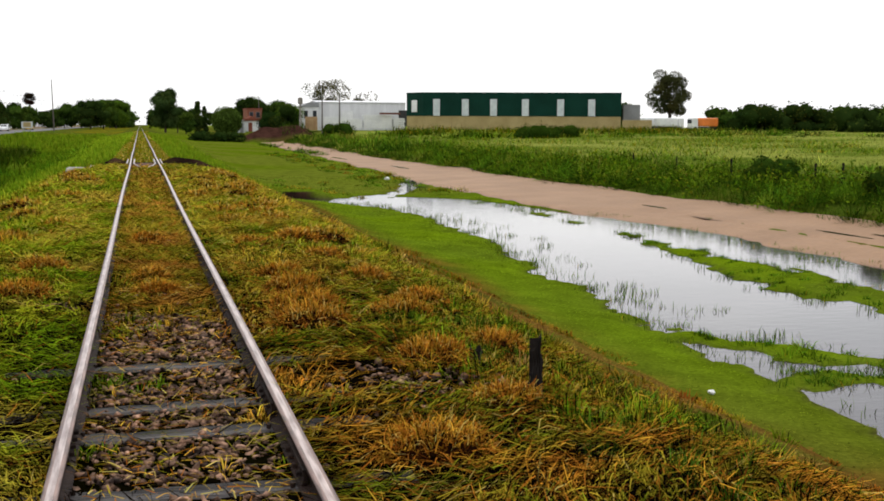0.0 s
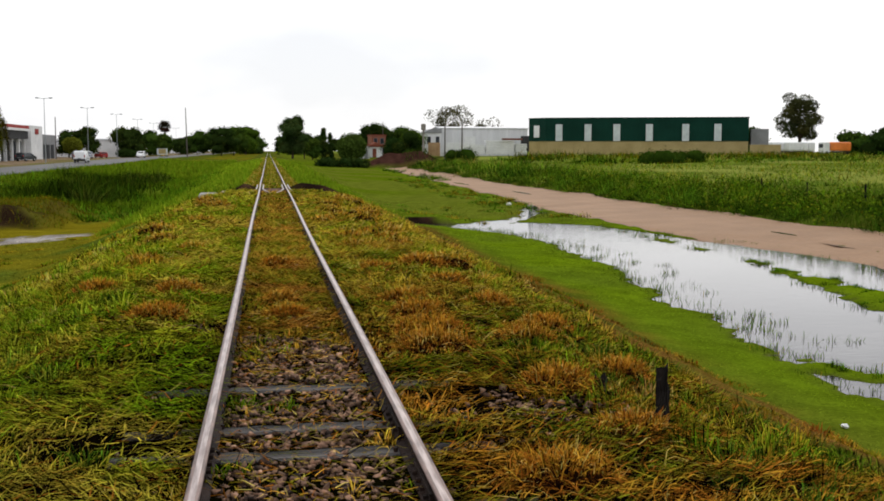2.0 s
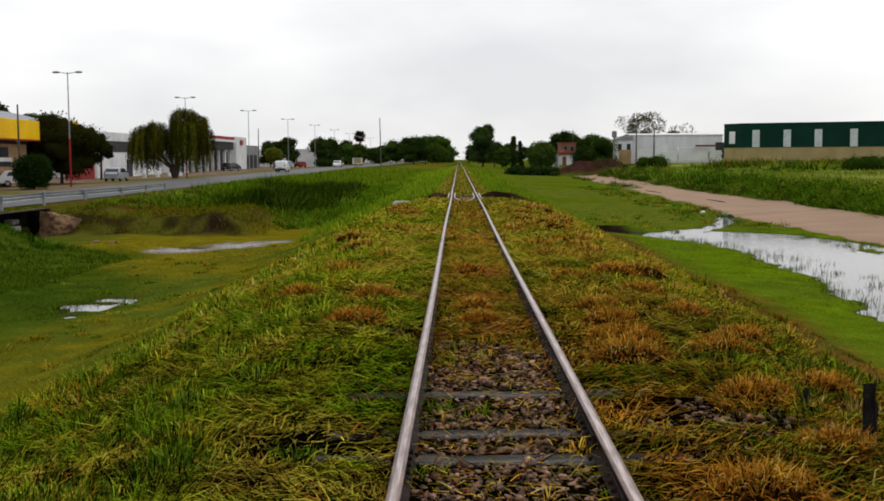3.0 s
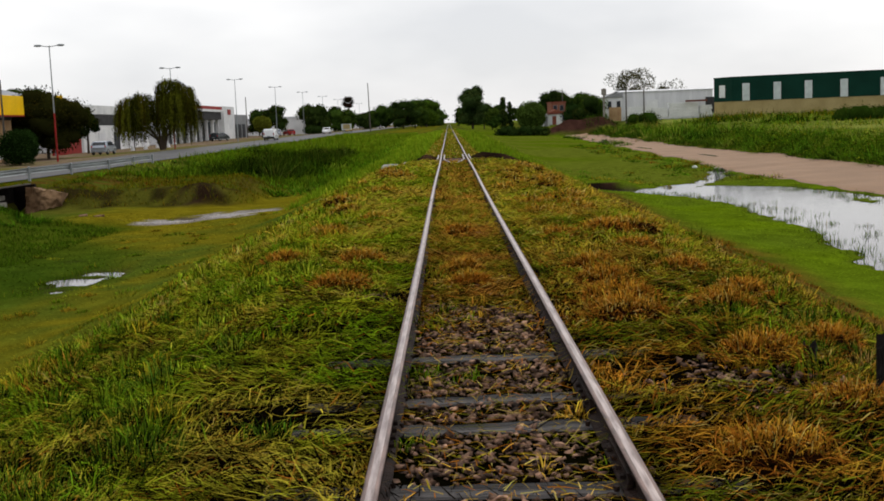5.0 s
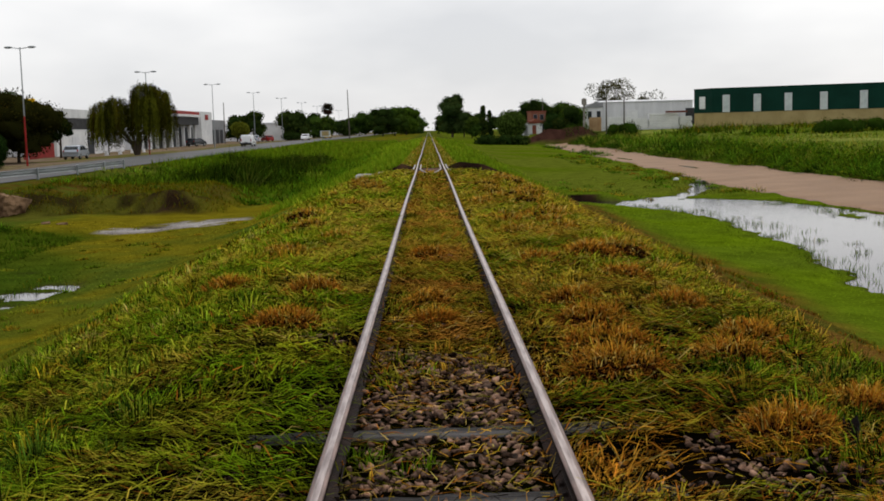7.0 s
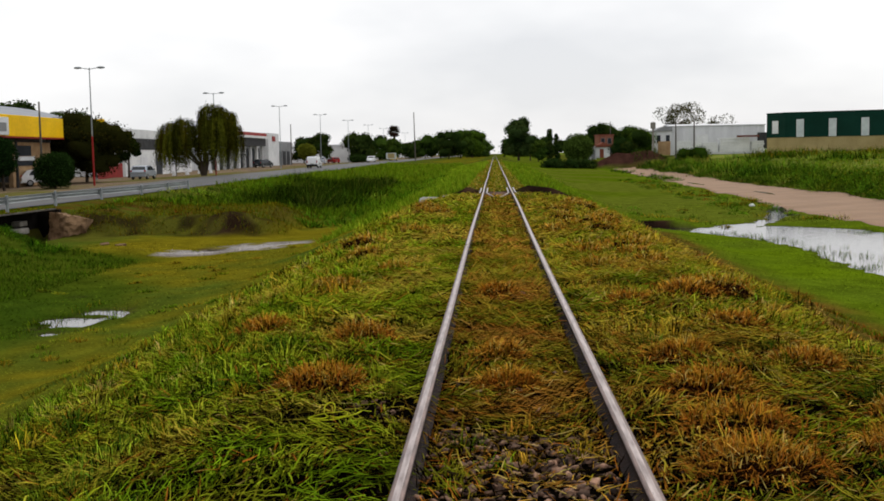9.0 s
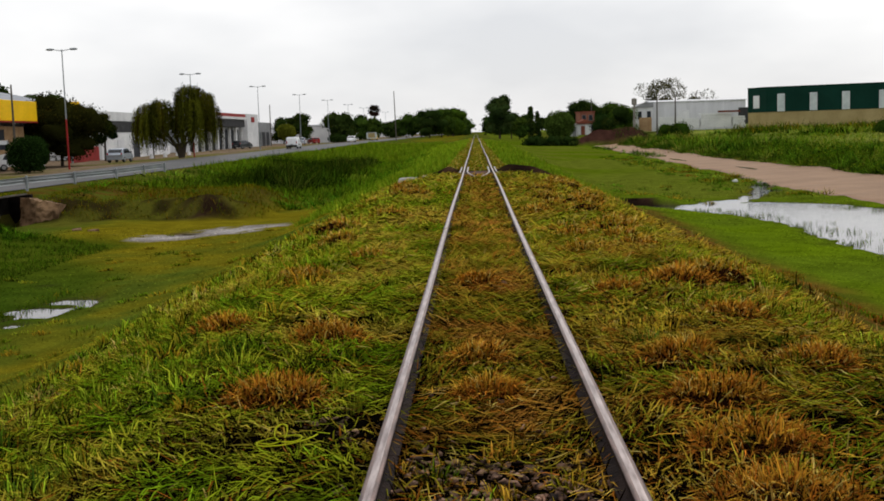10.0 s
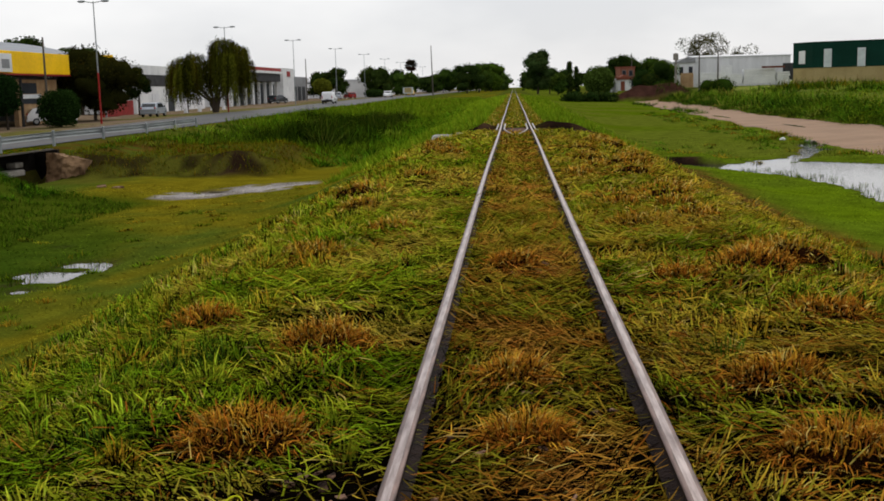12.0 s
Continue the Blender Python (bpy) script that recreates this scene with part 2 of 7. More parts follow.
def prism(bm, outline, a, b, axis="y"):
    """An outline of (u, z) drawn along an axis from a to b."""
    def at(u, z, w):
        return (u, w, z) if axis == "y" else (w, u, z) if axis == "x" else (u, z, w)
    one = [bm.verts.new(at(u, z, a)) for u, z in outline]
    two = [bm.verts.new(at(u, z, b)) for u, z in outline]
    k = len(outline)
    for i in range(k):
        bm.faces.new((one[i], one[(i + 1) % k], two[(i + 1) % k], two[i]))
    bm.faces.new(one[::-1])
    bm.faces.new(two)
    bmesh.ops.recalc_face_normals(bm, faces=bm.faces)
    return bm


def soup(name, verts, sizes, loops, mats, tone=None, parent=None, smooth=False):
    """A mesh from arrays of corners, of face sizes and of corner numbers, with a tone for each corner."""
    me = bpy.data.meshes.new(name)
    me.vertices.add(len(verts))
    me.vertices.foreach_set("co", np.ascontiguousarray(verts, dtype=np.float32).ravel())
    me.loops.add(len(loops))
    me.loops.foreach_set("vertex_index", np.ascontiguousarray(loops, dtype=np.int32))
    me.polygons.add(len(sizes))
    me.polygons.foreach_set("loop_start", np.concatenate([[0], np.cumsum(sizes)[:-1]]).astype(np.int32))
    me.polygons.foreach_set("loop_total", np.ascontiguousarray(sizes, dtype=np.int32))
    if smooth:
        me.polygons.foreach_set("use_smooth", np.ones(len(sizes), dtype=bool))
    if tone is not None:
        layer = me.attributes.new("tone", "FLOAT_COLOR", "POINT")
        layer.data.foreach_set("color", np.concatenate([np.clip(tone, 0, 1), np.ones((len(verts), 1))], 1).astype(np.float32).ravel())
    me.update(calc_edges=True)
    me.validate()
    me.materials.append(mats)
    ob = new(name, me)
    if parent:
        ob.parent = parent
    return ob


# ---- the lie of the land ----
WATER_Z = -2.4


def vnoise(x, y, scale, seed=0):
    """Smooth noise of 0 to 1 over the plan."""
    u, v = np.asarray(x) / scale + 37.7 * seed, np.asarray(y) / scale + 11.3 * seed
    i, j = np.floor(u), np.floor(v)
    f, g = u - i, v - j
    f, g = f * f * (3 - 2 * f), g * g * (3 - 2 * g)

    def rnd(a, b):
        s = np.sin(a * 127.1 + b * 311.7 + seed * 17.3) * 43758.5453
        return s - np.floor(s)
    return (rnd(i, j) * (1 - f) + rnd(i + 1, j) * f) * (1 - g) + (rnd(i, j + 1) * (1 - f) + rnd(i + 1, j + 1) * f) * g


def smooth(a, b, v):
    t = np.clip((v - a) / (b - a), 0, 1)
    return t * t * (3 - 2 * t)


SX = [-400, -60, -45, -37, -33, -31, -23, -21.3, -17, -13, -9.5, -7.2, -2.9, -1.8, 1.8, 2.7, 7, 9, 18.5, 20, 24.5, 26, 30, 60, 150, 400]
NEAR = [0, -.6, -.95, -.95, -.9, -.85, -.80, -1.1, -2.05, -2.3, -2.3, -2.15, -.42, -.14, -.14, -.3, -2.1, -2.33, -2.33, -2.25, -2.1, -1.65, -1.2, -.9, -.5, .3]
MID = [0, -.5, -.7, -.7, -.6, -.55, -.62, -.8, -1.75, -1.9, -1.9, -1.6, -.42, -.14, -.14, -.3, -1.5, -1.75, -2.1, -2.15, -2.1, -1.6, -1.1, -.7, -.3, .3]
FAR = [0, -.2, -.25, -.25, -.25, -.2, -.25, -.4, -.8, -.9, -.9, -.8, -.4, -.14, -.14, -.3, -.8, -1.1, -1.6, -1.8, -1.7, -1.0, -.6, -.2, .2, .5]
LAST = [0, 0, 0, 0, 0, 0, 0, -.1, -.2, -.2, -.2, -.2, -.16, -.14, -.14, -.16, -.2, -.2, -.1, -.1, 0, .1, .1, .2, .3, .5]
POOL_Y = [-20, 11.9, 16.7, 18.8, 22.3, 27.1, 36.7, 43, 49.3, 53.4, 57.9]
POOL_L = [8.8, 9.0, 9.2, 9.25, 9.6, 10.0, 11.3, 11.5, 11.1, 9.2, 7.6]
POOL_RY = [-20, 26, 37, 42.6, 45.8, 54.8, 58]
POOL_R = [20.2, 20.4, 20.7, 19.9, 18.4, 16.8, 13.5]


def pool_depth(x, y):
    """How far a place lies inside the flooded hollow, in metres (negative outside)."""
    d = np.minimum(x - np.interp(y, POOL_Y, POOL_L), np.interp(y, POOL_RY, POOL_R) - x)
    d = np.minimum(d, 57.5 - y)
    # the runnel that feeds it from the road side
    run = np.interp(y, [54, 58.2, 60.3, 65.6, 72], [10.5, 11.8, 13.6, 15.6, 17.7])
    spur = np.interp(y, [54, 60, 66, 72], [.8, .5, .38, .5]) - np.abs(x - run) * .6
    d = np.where((y > 54) & (y < 73), np.maximum(d, spur), d)
    d = d + (vnoise(x, y, 2.2, 3) - 0.5) * 0.7 + (vnoise(x, y, 0.6, 4) - 0.5) * 0.35 + (vnoise(x, y, 0.25, 6) - 0.5) * 0.25
    # the long grassy bar towards the road, the near bar, and a thin one far off
    lo = np.interp(y, [8, 19.5, 21, 26.4, 30.3, 33, 37.3], [14.6, 14.9, 14.2, 14.7, 15.0, 15.8, 16.9])
    hi = np.interp(y, [8, 22.7, 25.8, 30.3, 33, 37.8], [17.5, 17.4, 17.2, 16.8, 16.75, 17.1])
    bar = np.minimum(np.minimum(x - lo, hi - x) * .9, (37.8 - y) * .5)
    u, v = (x - 10.7) * .55 - (y - 16.3) * .835, (x - 10.7) * .835 + (y - 16.3) * .55
    bar2 = np.minimum(.78 - np.abs(v + .12 * np.sin(u * 2)), 2.6 - np.abs(u)) * 1.1
    blob = .75 - np.hypot((x - 10.15) * .75, y - 14.4)
    bar3 = np.where(np.abs(y - 43.8) < 3.2, .3 - np.abs(x - 16.85), -2)
    up = np.maximum(np.maximum(bar, bar2), np.maximum(blob, bar3)) + (vnoise(x, y, 0.9, 5) - 0.55) * 1.0 + (vnoise(x, y, .3, 18) - .5) * .5
    return np.where((up > 0) & (y < 48), np.minimum(d, 0.30 - up * 1.6), d)


def height(x, y):
    x, y = np.asarray(x, float), np.asarray(y, float)
    z = 0
    for dx in (-0.5, 0.0, 0.5):
        a, b, c, e = (np.interp(x + dx, SX, s) for s in (NEAR, MID, FAR, LAST))
        z = z + (a + (b - a) * smooth(62, 125, y) + (c - b) * smooth(125, 240, y) + (e - c) * smooth(240, 520, y)) / 3
    z = np.where(np.abs(x) < 1.25, -0.14, z)
    # unevenness, less of it on the roads and the track
    calm = np.clip(np.minimum(np.abs(x) - 1.6, np.where(x < -21, np.minimum(np.abs(x + 27) - 4.6, 3), np.where(x > 15, np.abs(x - 22.3) - 2.7, 3))), 0.12, 1)
    z = z + calm * ((vnoise(x, y, 2.6, 1) - 0.5) * 0.16 + (vnoise(x, y, 0.8, 2) - 0.5) * 0.06)
    # the flooded hollow
    d = pool_depth(x, y)
    low = WATER_Z - np.clip(d * 0.09, -0.5, 0.16)
    z = np.where((x > 6.5) & (x < 22) & (y < 78), np.where(d > 0, np.minimum(z, low), np.maximum(np.minimum(z, low + 0.0), WATER_Z + 0.02)), z)
    z = np.where((x > 2.0) & (x < 6.5) & (y < 78), np.maximum(z, WATER_Z + 0.02), z)
    lip = smooth(57.2, 57.7, y) * smooth(63, 59.5, y) * smooth(5.2, 6.0, x) * smooth(10.0, 9.0, x)
    z = np.where((x > 5) & (x < 12), np.maximum(z, z + lip * (-2.02 - z)), z)
    # the earth bank before the road bridge and the dips that hold water beside it
    bank = np.exp(-(((x + 19.4) / 2.3) ** 2) - ((y - 40.0) / 5.0) ** 2)
    z = z + (1.02 + .35 * (vnoise(x, y, 1.6, 68) - .5)) * bank * smooth(49, 45.5, y)
    gully = smooth(-22.98, -22.6, x) * smooth(-14.5, -18, x) * smooth(45.0, 48.5, y + (x + 20) * 0.5) * smooth(57.6, 57.0, y)
    z = z + gully * (np.minimum(z, -2.2) - z)
    ragged = (vnoise(x, y, 2.2, 61) - 0.5) * 1.4 + (vnoise(x, y, 0.7, 62) - 0.5) * 0.5
    bench = smooth(54.4, 56.3, y + ragged) * smooth(74, 64, y) * smooth(-9.6, -12.4, x + ragged) * smooth(-23, -21, x)
    z = np.where((x > -23) & (x < -8), z + bench * np.maximum(0, -1.45 + .32 * smooth(-18.2, -20.2, x) + 0.02 * (y - 56) - z), z)
    z = z + (.12 + .42 * vnoise(x, y, .6, 69)) * np.exp(-(((x + 13.0) / 1.7) ** 2) - ((y - 55.6) / 1.0) ** 2)
    z = z - (0.02 + 0.20 * vnoise(x, y, 0.7, 63)) * np.exp(-(((x + 10.2) / 1.3) ** 2) - ((y - 28.8) / 2.6) ** 2)
    z = z - 0.04 * np.exp(-(((x + 10.9) / 2.9) ** 2) - ((y - 47.4 - (x + 11) * 0.5) / 1.6) ** 2)
    z = z + (vnoise(x, y, 0.5, 65) - 0.5) * 0.22 * smooth(53.8, 55, y) * smooth(59, 57, y) * smooth(-9, -11, x) * smooth(-22.5, -21.5, x)
    # a hollow scoured out under the road bridge
    z = z - 0.5 * smooth(-22.98, -22.6, x) * smooth(-20.4, -21.8, x) * smooth(48.5, 52.0, y) * smooth(57.6, 57.0, y)
    # the small open bridge under the rails
    gap = smooth(43.6, 44.2, y) * smooth(47.4, 46.8, y) * smooth(5.5, 2.0, np.abs(x))
    z = z - 1.1 * gap
    # bare earth thrown up on both sides of it
    for mx, my, mh, mr in ((-1.2, 47.0, .30, .42), (1.25, 47.0, .30, .42), (2.2, 47.3, .25, .8)):
        z = z + mh * np.exp(-((x - mx) / mr) ** 2 - ((y - my) / .9) ** 2) * (.7 + .6 * vnoise(x, y, .5, 66))
    # the field rises gently towards the hall
    z = z + 0.8 * smooth(95, 165, y) * smooth(28, 42, x) * smooth(420, 250, y)
    # spoil heap where the dirt road ends
    z = z + (2.2 + .9 * vnoise(x, y, 2.2, 67)) * np.exp(-(((x - 24.3) / 6.2) ** 4) - ((y - 205) / 3.4) ** 2)
    return z


STRAW, RUSTY, OLIVE = np.array([.26, .18, .04]), np.array([.13, .068, .014]), np.array([.075, .072, .010])
GREEN, BRIGHT, DEEP = np.array([.055, .078, .008]), np.array([.074, .115, .003]), np.array([.022, .042, .006])
MUD = np.array([.050, .034, .020])
PALE = np.array([.145, .165, .032])


def mixed(a, b, f):
    return a + (b - a) * np.clip(f, 0, 1)[..., None]


def ground_tone(x, y):
    """The colour of soil and turf at a place."""
    n1, n2, n3 = vnoise(x, y, 3.1, 7), vnoise(x, y, 0.7, 8), vnoise(x, y, 9.0, 9)
    c = mixed(GREEN + 0 * x[..., None], OLIVE, smooth(0.3, 0.75, n1))
    # crown of the bank: thatch over soil, toned near black as shade between blades
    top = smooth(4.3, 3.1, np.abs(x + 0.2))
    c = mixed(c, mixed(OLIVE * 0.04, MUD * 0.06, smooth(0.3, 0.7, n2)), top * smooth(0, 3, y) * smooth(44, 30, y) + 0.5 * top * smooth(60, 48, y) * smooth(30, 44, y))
    # right side: dry brown flank, then bright lawn by the water
    flank = smooth(3.4, 4.2, x) * smooth(8.6, 7.0, x + (n1 - 0.5) * 1.6)
    c = mixed(c, mixed(OLIVE * 0.75, RUSTY * 0.8, smooth(0.2, 0.6, n2)), flank * smooth(70, 40, y))
    lawn = smooth(6.3, 8.3, x + (n1 - 0.5) * 1.6) * smooth(23, 19, x)
    c = mixed(c, mixed(mixed(BRIGHT * 1.12, GREEN * 1.1, n1 * 0.6), OLIVE * .8, smooth(17, 9, y) * smooth(11, 8.5, x) * .6), lawn)
    meadow = smooth(56, 64, y) * smooth(3, 6, x) * smooth(20, 17, x)
    c = mixed(c, mixed(np.array([.085, .105, .010]), BRIGHT * .85, smooth(0.3, 0.8, n3)), meadow)
    # left side: mown, yellowish flank
    left = smooth(-3.4, -5.0, x) * smooth(-19, -16, x)
    c = mixed(c, mixed(np.array([.128, .106, .006]), GREEN * 1.0, smooth(0.3, 0.7, n3 * 0.5 + n1 * 0.3 + n2 * 0.2)), left)
    low_left = smooth(-8.4, -11.0, x + (n1 - 0.5) * 3 + smooth(33, 42, y) * 3.5) * smooth(-24, -22, x) * smooth(47, 43, y)
    c = mixed(c, mixed(np.array([.020, .046, .003]), np.array([.046, .070, .005]), smooth(.25, .75, n1 * .6 + n2 * .4)), low_left * .85)
    silt = np.exp(-(((x + 10.9) / 3.0) ** 2) - ((y - 47.6 - (x + 11) * 0.5) / 2.0) ** 2) + (n2 - 0.5) * 0.6
    c = mixed(c, mixed(np.array([.36, .34, .34]), np.array([.16, .14, .12]), n2), smooth(0.42, 0.52, silt) * (x < -6))
    tip = np.exp(-(((x + 13.0) / 1.2) ** 2) - ((y - 55.4) / 1.2) ** 2) + (n2 - .5) * .5
    c = mixed(c, mixed(np.array([.030, .017, .010]), np.array([.085, .052, .026]), n2), smooth(.3, .5, tip) * (x < -6))
    # field on the far side of the dirt road
    field = smooth(30, 40, x)
    c = mixed(c, mixed(PALE * 1.15, np.array([.085, .12, .014]), smooth(0.35, 0.85, n3)), field)
    # wet mud round the water
    wet = smooth(0.028, 0.0, height(x, y) - WATER_Z) * smooth(3, 5, np.abs(x))
    c = mixed(c, MUD * 0.8, wet * 0.7)
    # bare earth at the small bridge, at the heap and under the road
    bare = smooth(43.2, 43.8, y) * smooth(48.2, 47.2, y) * smooth(4.6, 3.0, np.abs(x))
    c = mixed(c, np.array([.028, .016, .009]), bare)
    heap = np.exp(-(((x - 24.3) / 6.4) ** 4) - ((y - 205) / 5.0) ** 2)
    c = mixed(c, mixed(np.array([.026, .012, .009]), np.array([.052, .024, .017]), n2), smooth(0.15, 0.4, heap))
    cut = smooth(53.6, 54.8, y) * smooth(58.2, 56.6, y) * smooth(-9.8, -11.5, x) * smooth(-23, -22, x)
    c = mixed(c, mixed(np.array([.016, .009, .005]), OLIVE * 0.9, smooth(0.45, 0.7, vnoise(x, y, 0.8, 64))), cut * 0.85)
    bench = smooth(56, 58, y) * smooth(72, 66, y) * smooth(-9.8, -11.5, x) * smooth(-23, -22, x)
    c = mixed(c, mixed(OLIVE * .85, mixed(GREEN, RUSTY * .6, smooth(.4, .7, n2)), n1), bench)
    spoil = smooth(1.0, .6, np.hypot((x - np.where(x > 0, 2.0, -1.25)) / np.where(x > 0, 2.0, .85), (y - 46.6) / 1.5) + (n2 - .5) * .5)
    spoil = np.maximum(spoil, smooth(1.0, .6, np.hypot((x - 7.7) / 1.35, (y - 57.4) / .45) + (n2 - .5) * .4))
    c = mixed(c, mixed(np.array([.012, .007, .005]), np.array([.048, .026, .015]), smooth(.3, .7, n2)), spoil)
    verge = smooth(-31, -31.6, x)
    c = mixed(c, mixed(np.array([.115, .105, .030]), np.array([.17, .125, .085]), smooth(.40, .60, n3 * .6 + n1 * .4 + .25 * smooth(-37, -40, x))), verge * smooth(-80, -60, x))
    return c


def steps(*spans):
    """Positions that go from value to value by the step given for each span."""
    out = []
    for a, b, s in spans:
        out += list(np.arange(a, b, s))
    return np.array(out + [spans[-1][1]])


def sheet(name, xs, ys, lift, mat, tone=None, keep=None):
    gx, gy = np.meshgrid(xs, ys)
    z = height(gx, gy) + lift
    nx, ny = len(xs), len(ys)
    i = (np.arange(ny - 1)[:, None] * nx + np.arange(nx - 1)[None]).ravel()
    quads = np.stack([i, i + 1, i + nx + 1, i + nx], 1)
    if keep is not None:
        cx, cy = gx.ravel()[quads].mean(1), gy.ravel()[quads].mean(1)
        quads = quads[keep(cx, cy)]
    return soup(name, np.stack([gx, gy, z], -1).reshape(-1, 3), np.full(len(quads), 4), quads.ravel(), mat, None if tone is None else tone(gx, gy).reshape(-1, 3), smooth=True)


gx_steps = steps((-4000, -400, 600), (-400, -60, 20), (-60, -30, 1.5), (-30, -12, 0.4), (-12, 12, 0.2), (12, 32, 0.4), (32, 70, 2), (70, 400, 15), (400, 4000, 600))
gy_steps = steps((-300, -20, 40), (-20, -8, 2), (-8, 2, 0.5), (2, 30, 0.25), (30, 62, 0.4), (62, 130, 1.2), (130, 260, 3), (260, 600, 12), (600, 4500, 300))
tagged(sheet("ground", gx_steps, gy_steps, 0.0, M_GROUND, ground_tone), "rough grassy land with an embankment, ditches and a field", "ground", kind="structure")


# the dirt road: a strip between two wandering edges
dy = steps((-12, 70, 0.25), (70, 200, 0.8))
d_near = np.interp(dy, [-10, 26, 34, 47, 57, 82, 111, 190], [19.6, 19.7, 19.5, 18.2, 17.4, 18.3, 19.2, 21.0]) + (vnoise(dy * 0, dy, 4, 21) - 0.5) * 1.3 + (vnoise(dy * 0, dy, 1.3, 22) - 0.5) * 0.25
d_far = 25.0 + (vnoise(dy * 0, dy, 7, 23) - 0.5) * 0.8 + (vnoise(dy * 0, dy, 1.6, 24) - 0.5) * 0.2
du = np.linspace(0, 1, 25)
gx, gy = d_near[:, None] + (d_far - d_near)[:, None] * du, np.repeat(dy[:, None], 25, 1)
rut = -0.05 * np.exp(-((du - .42) / .05) ** 2) - 0.05 * np.exp(-((du - .68) / .05) ** 2)
gz = height(gx, gy) + 0.075 + rut * 0.3 - 0.065 * (np.abs(du - .5) > .49)
k = (np.arange(len(dy) - 1)[:, None] * 25 + np.arange(24)[None]).ravel()
quads = np.stack([k, k + 1, k + 26, k + 25], 1)
tagged(soup("road_dirt", np.stack([gx, gy, gz], -1).reshape(-1, 3), np.full(len(quads), 4), quads.ravel(), M_DIRT, None, None, smooth=True), "wet pinkish-brown dirt road beside flooded grass", "road", kind="structure")
tagged(sheet("road", np.array([-31.0, -30.9, -27.1, -26.9, -23.1, -23.0]), steps((-60, 300, 2), (300, 1500, 50)), 0.03, M_ASPHALT), "wet grey asphalt road beside shops", "road", kind="structure")

# shallow puddles left in the ruts of the dirt road
for k, (px, py, pl, pw) in enumerate(((21.9, 40.5, 2.4, .16), (22.1, 44.8, 1.1, .14), (22.6, 31.5, 1.5, .14), (23.4, 30.2, 1.1, .11), (21.4, 92, 3.2, .22), (20.6, 118, 4.5, .3))):
    bm = bmesh.new()
    ring_ = []
    for i in range(28):
        a = i * 2 * math.pi / 28
        r = .75 + .5 * float(vnoise(np.array(2 * math.cos(a) + 9 * k), np.array(2 * math.sin(a)), .7, 81))
        x, y = px + pw * r * math.cos(a), py + pl * r * math.sin(a)
        ring_.append(bm.verts.new((x, y, 0)))
    mid_z = float(height(px, py)) + .082
    for v in ring_:
        v.co.z = mid_z
    bm.faces.new(ring_)
    tagged(finish("puddle", bm, M_POOL), "narrow muddy puddle in a rut of the dirt road", "puddle", "puddles of the dirt road")

bm = bmesh.new()
for x0, x1, y0, y1 in ((6.4, 22, -12, 80), (-18, -5, 22, 60)):
    bm.faces.new([bm.verts.new((x, y, WATER_Z)) for x, y in ((x0, y0), (x1, y0), (x1, y1), (x0, y1))])
tagged(finish("water", bm, M_POOL), "still brown flood water reflecting the white sky", "water", kind="structure")


# ---- the railway: metre gauge, rail heads at z = 0 ----
RAIL_X = 0.532
PROFILE = [(-.055, -.125), (.055, -.125), (.055, -.116), (.012, -.104), (.008, -.095), (.008, -.042), (.012, -.036), (.032, -.030), (.0335, -.008), (.029, -.002), (.015, 0), (-.015, 0), (-.029, -.002), (-.0335, -.008), (-.032, -.030), (-.012, -.036), (-.008, -.042), (-.008, -.095), (-.012, -.104), (-.055, -.116)]


def rail_mesh(x0, ys):
    bm = bmesh.new()
    rows = []
    for y in ys:
        wob = 0.010 * math.sin(y * 0.21 + x0)
        rows.append([bm.verts.new((x0 + u + wob, y, z)) for u, z in PROFILE])
    k = len(PROFILE)
    for a, b in zip(rows, rows[1:]):
        for i in range(k):
            f = bm.faces.new((a[i], a[(i + 1) % k], b[(i + 1) % k], b[i]))
            f.material_index = 0 if i == 10 else 2 if 8 <= i <= 12 else 1
            f.smooth = True
    bm.faces.new(rows[0])
    bm.faces.new(rows[-1][::-1])
    bmesh.ops.recalc_face_normals(bm, faces=bm.faces)
    return bm


rail_ys = list(steps((-4, 60, 1.0), (60, 200, 5), (200, 1400, 60)))
for side in (-1, 1):
    r = thing("railway_rail", "worn steel rail with a shiny head and rusty sides", "rail", (0, 0, 0), group="rails of the track")
    part("rail_bar", rail_mesh(side * RAIL_X, rail_ys), [M_RAILTOP, M_RUST, M_RAILEDGE], r)
    # bolted joint bars on both flanks of the rail
    for y0 in ((4.55, 5.75) if side > 0 else (5.1,)):
        for flank in (-1, 1):
            x = side * RAIL_X + flank * 0.016
            bar = part("joint_bar", prism(bmesh.new(), [(x - flank * .008, -.102), (x + flank * .022, -.108), (x + flank * .012, -.07), (x + flank * .018, -.036), (x - flank * .008, -.04)], y0, y0 + 0.52), M_RUST, r, "rusty bolted joint bar")
            for i in range(4):
                bolt = bmesh.new()
                rod(bolt, (x + flank * .008, y0 + .07 + i * .125, -.07), (x + flank * .036, y0 + .07 + i * .125, -.07), .014, n=6)
                part("bolt", bolt, M_RUST, bar)


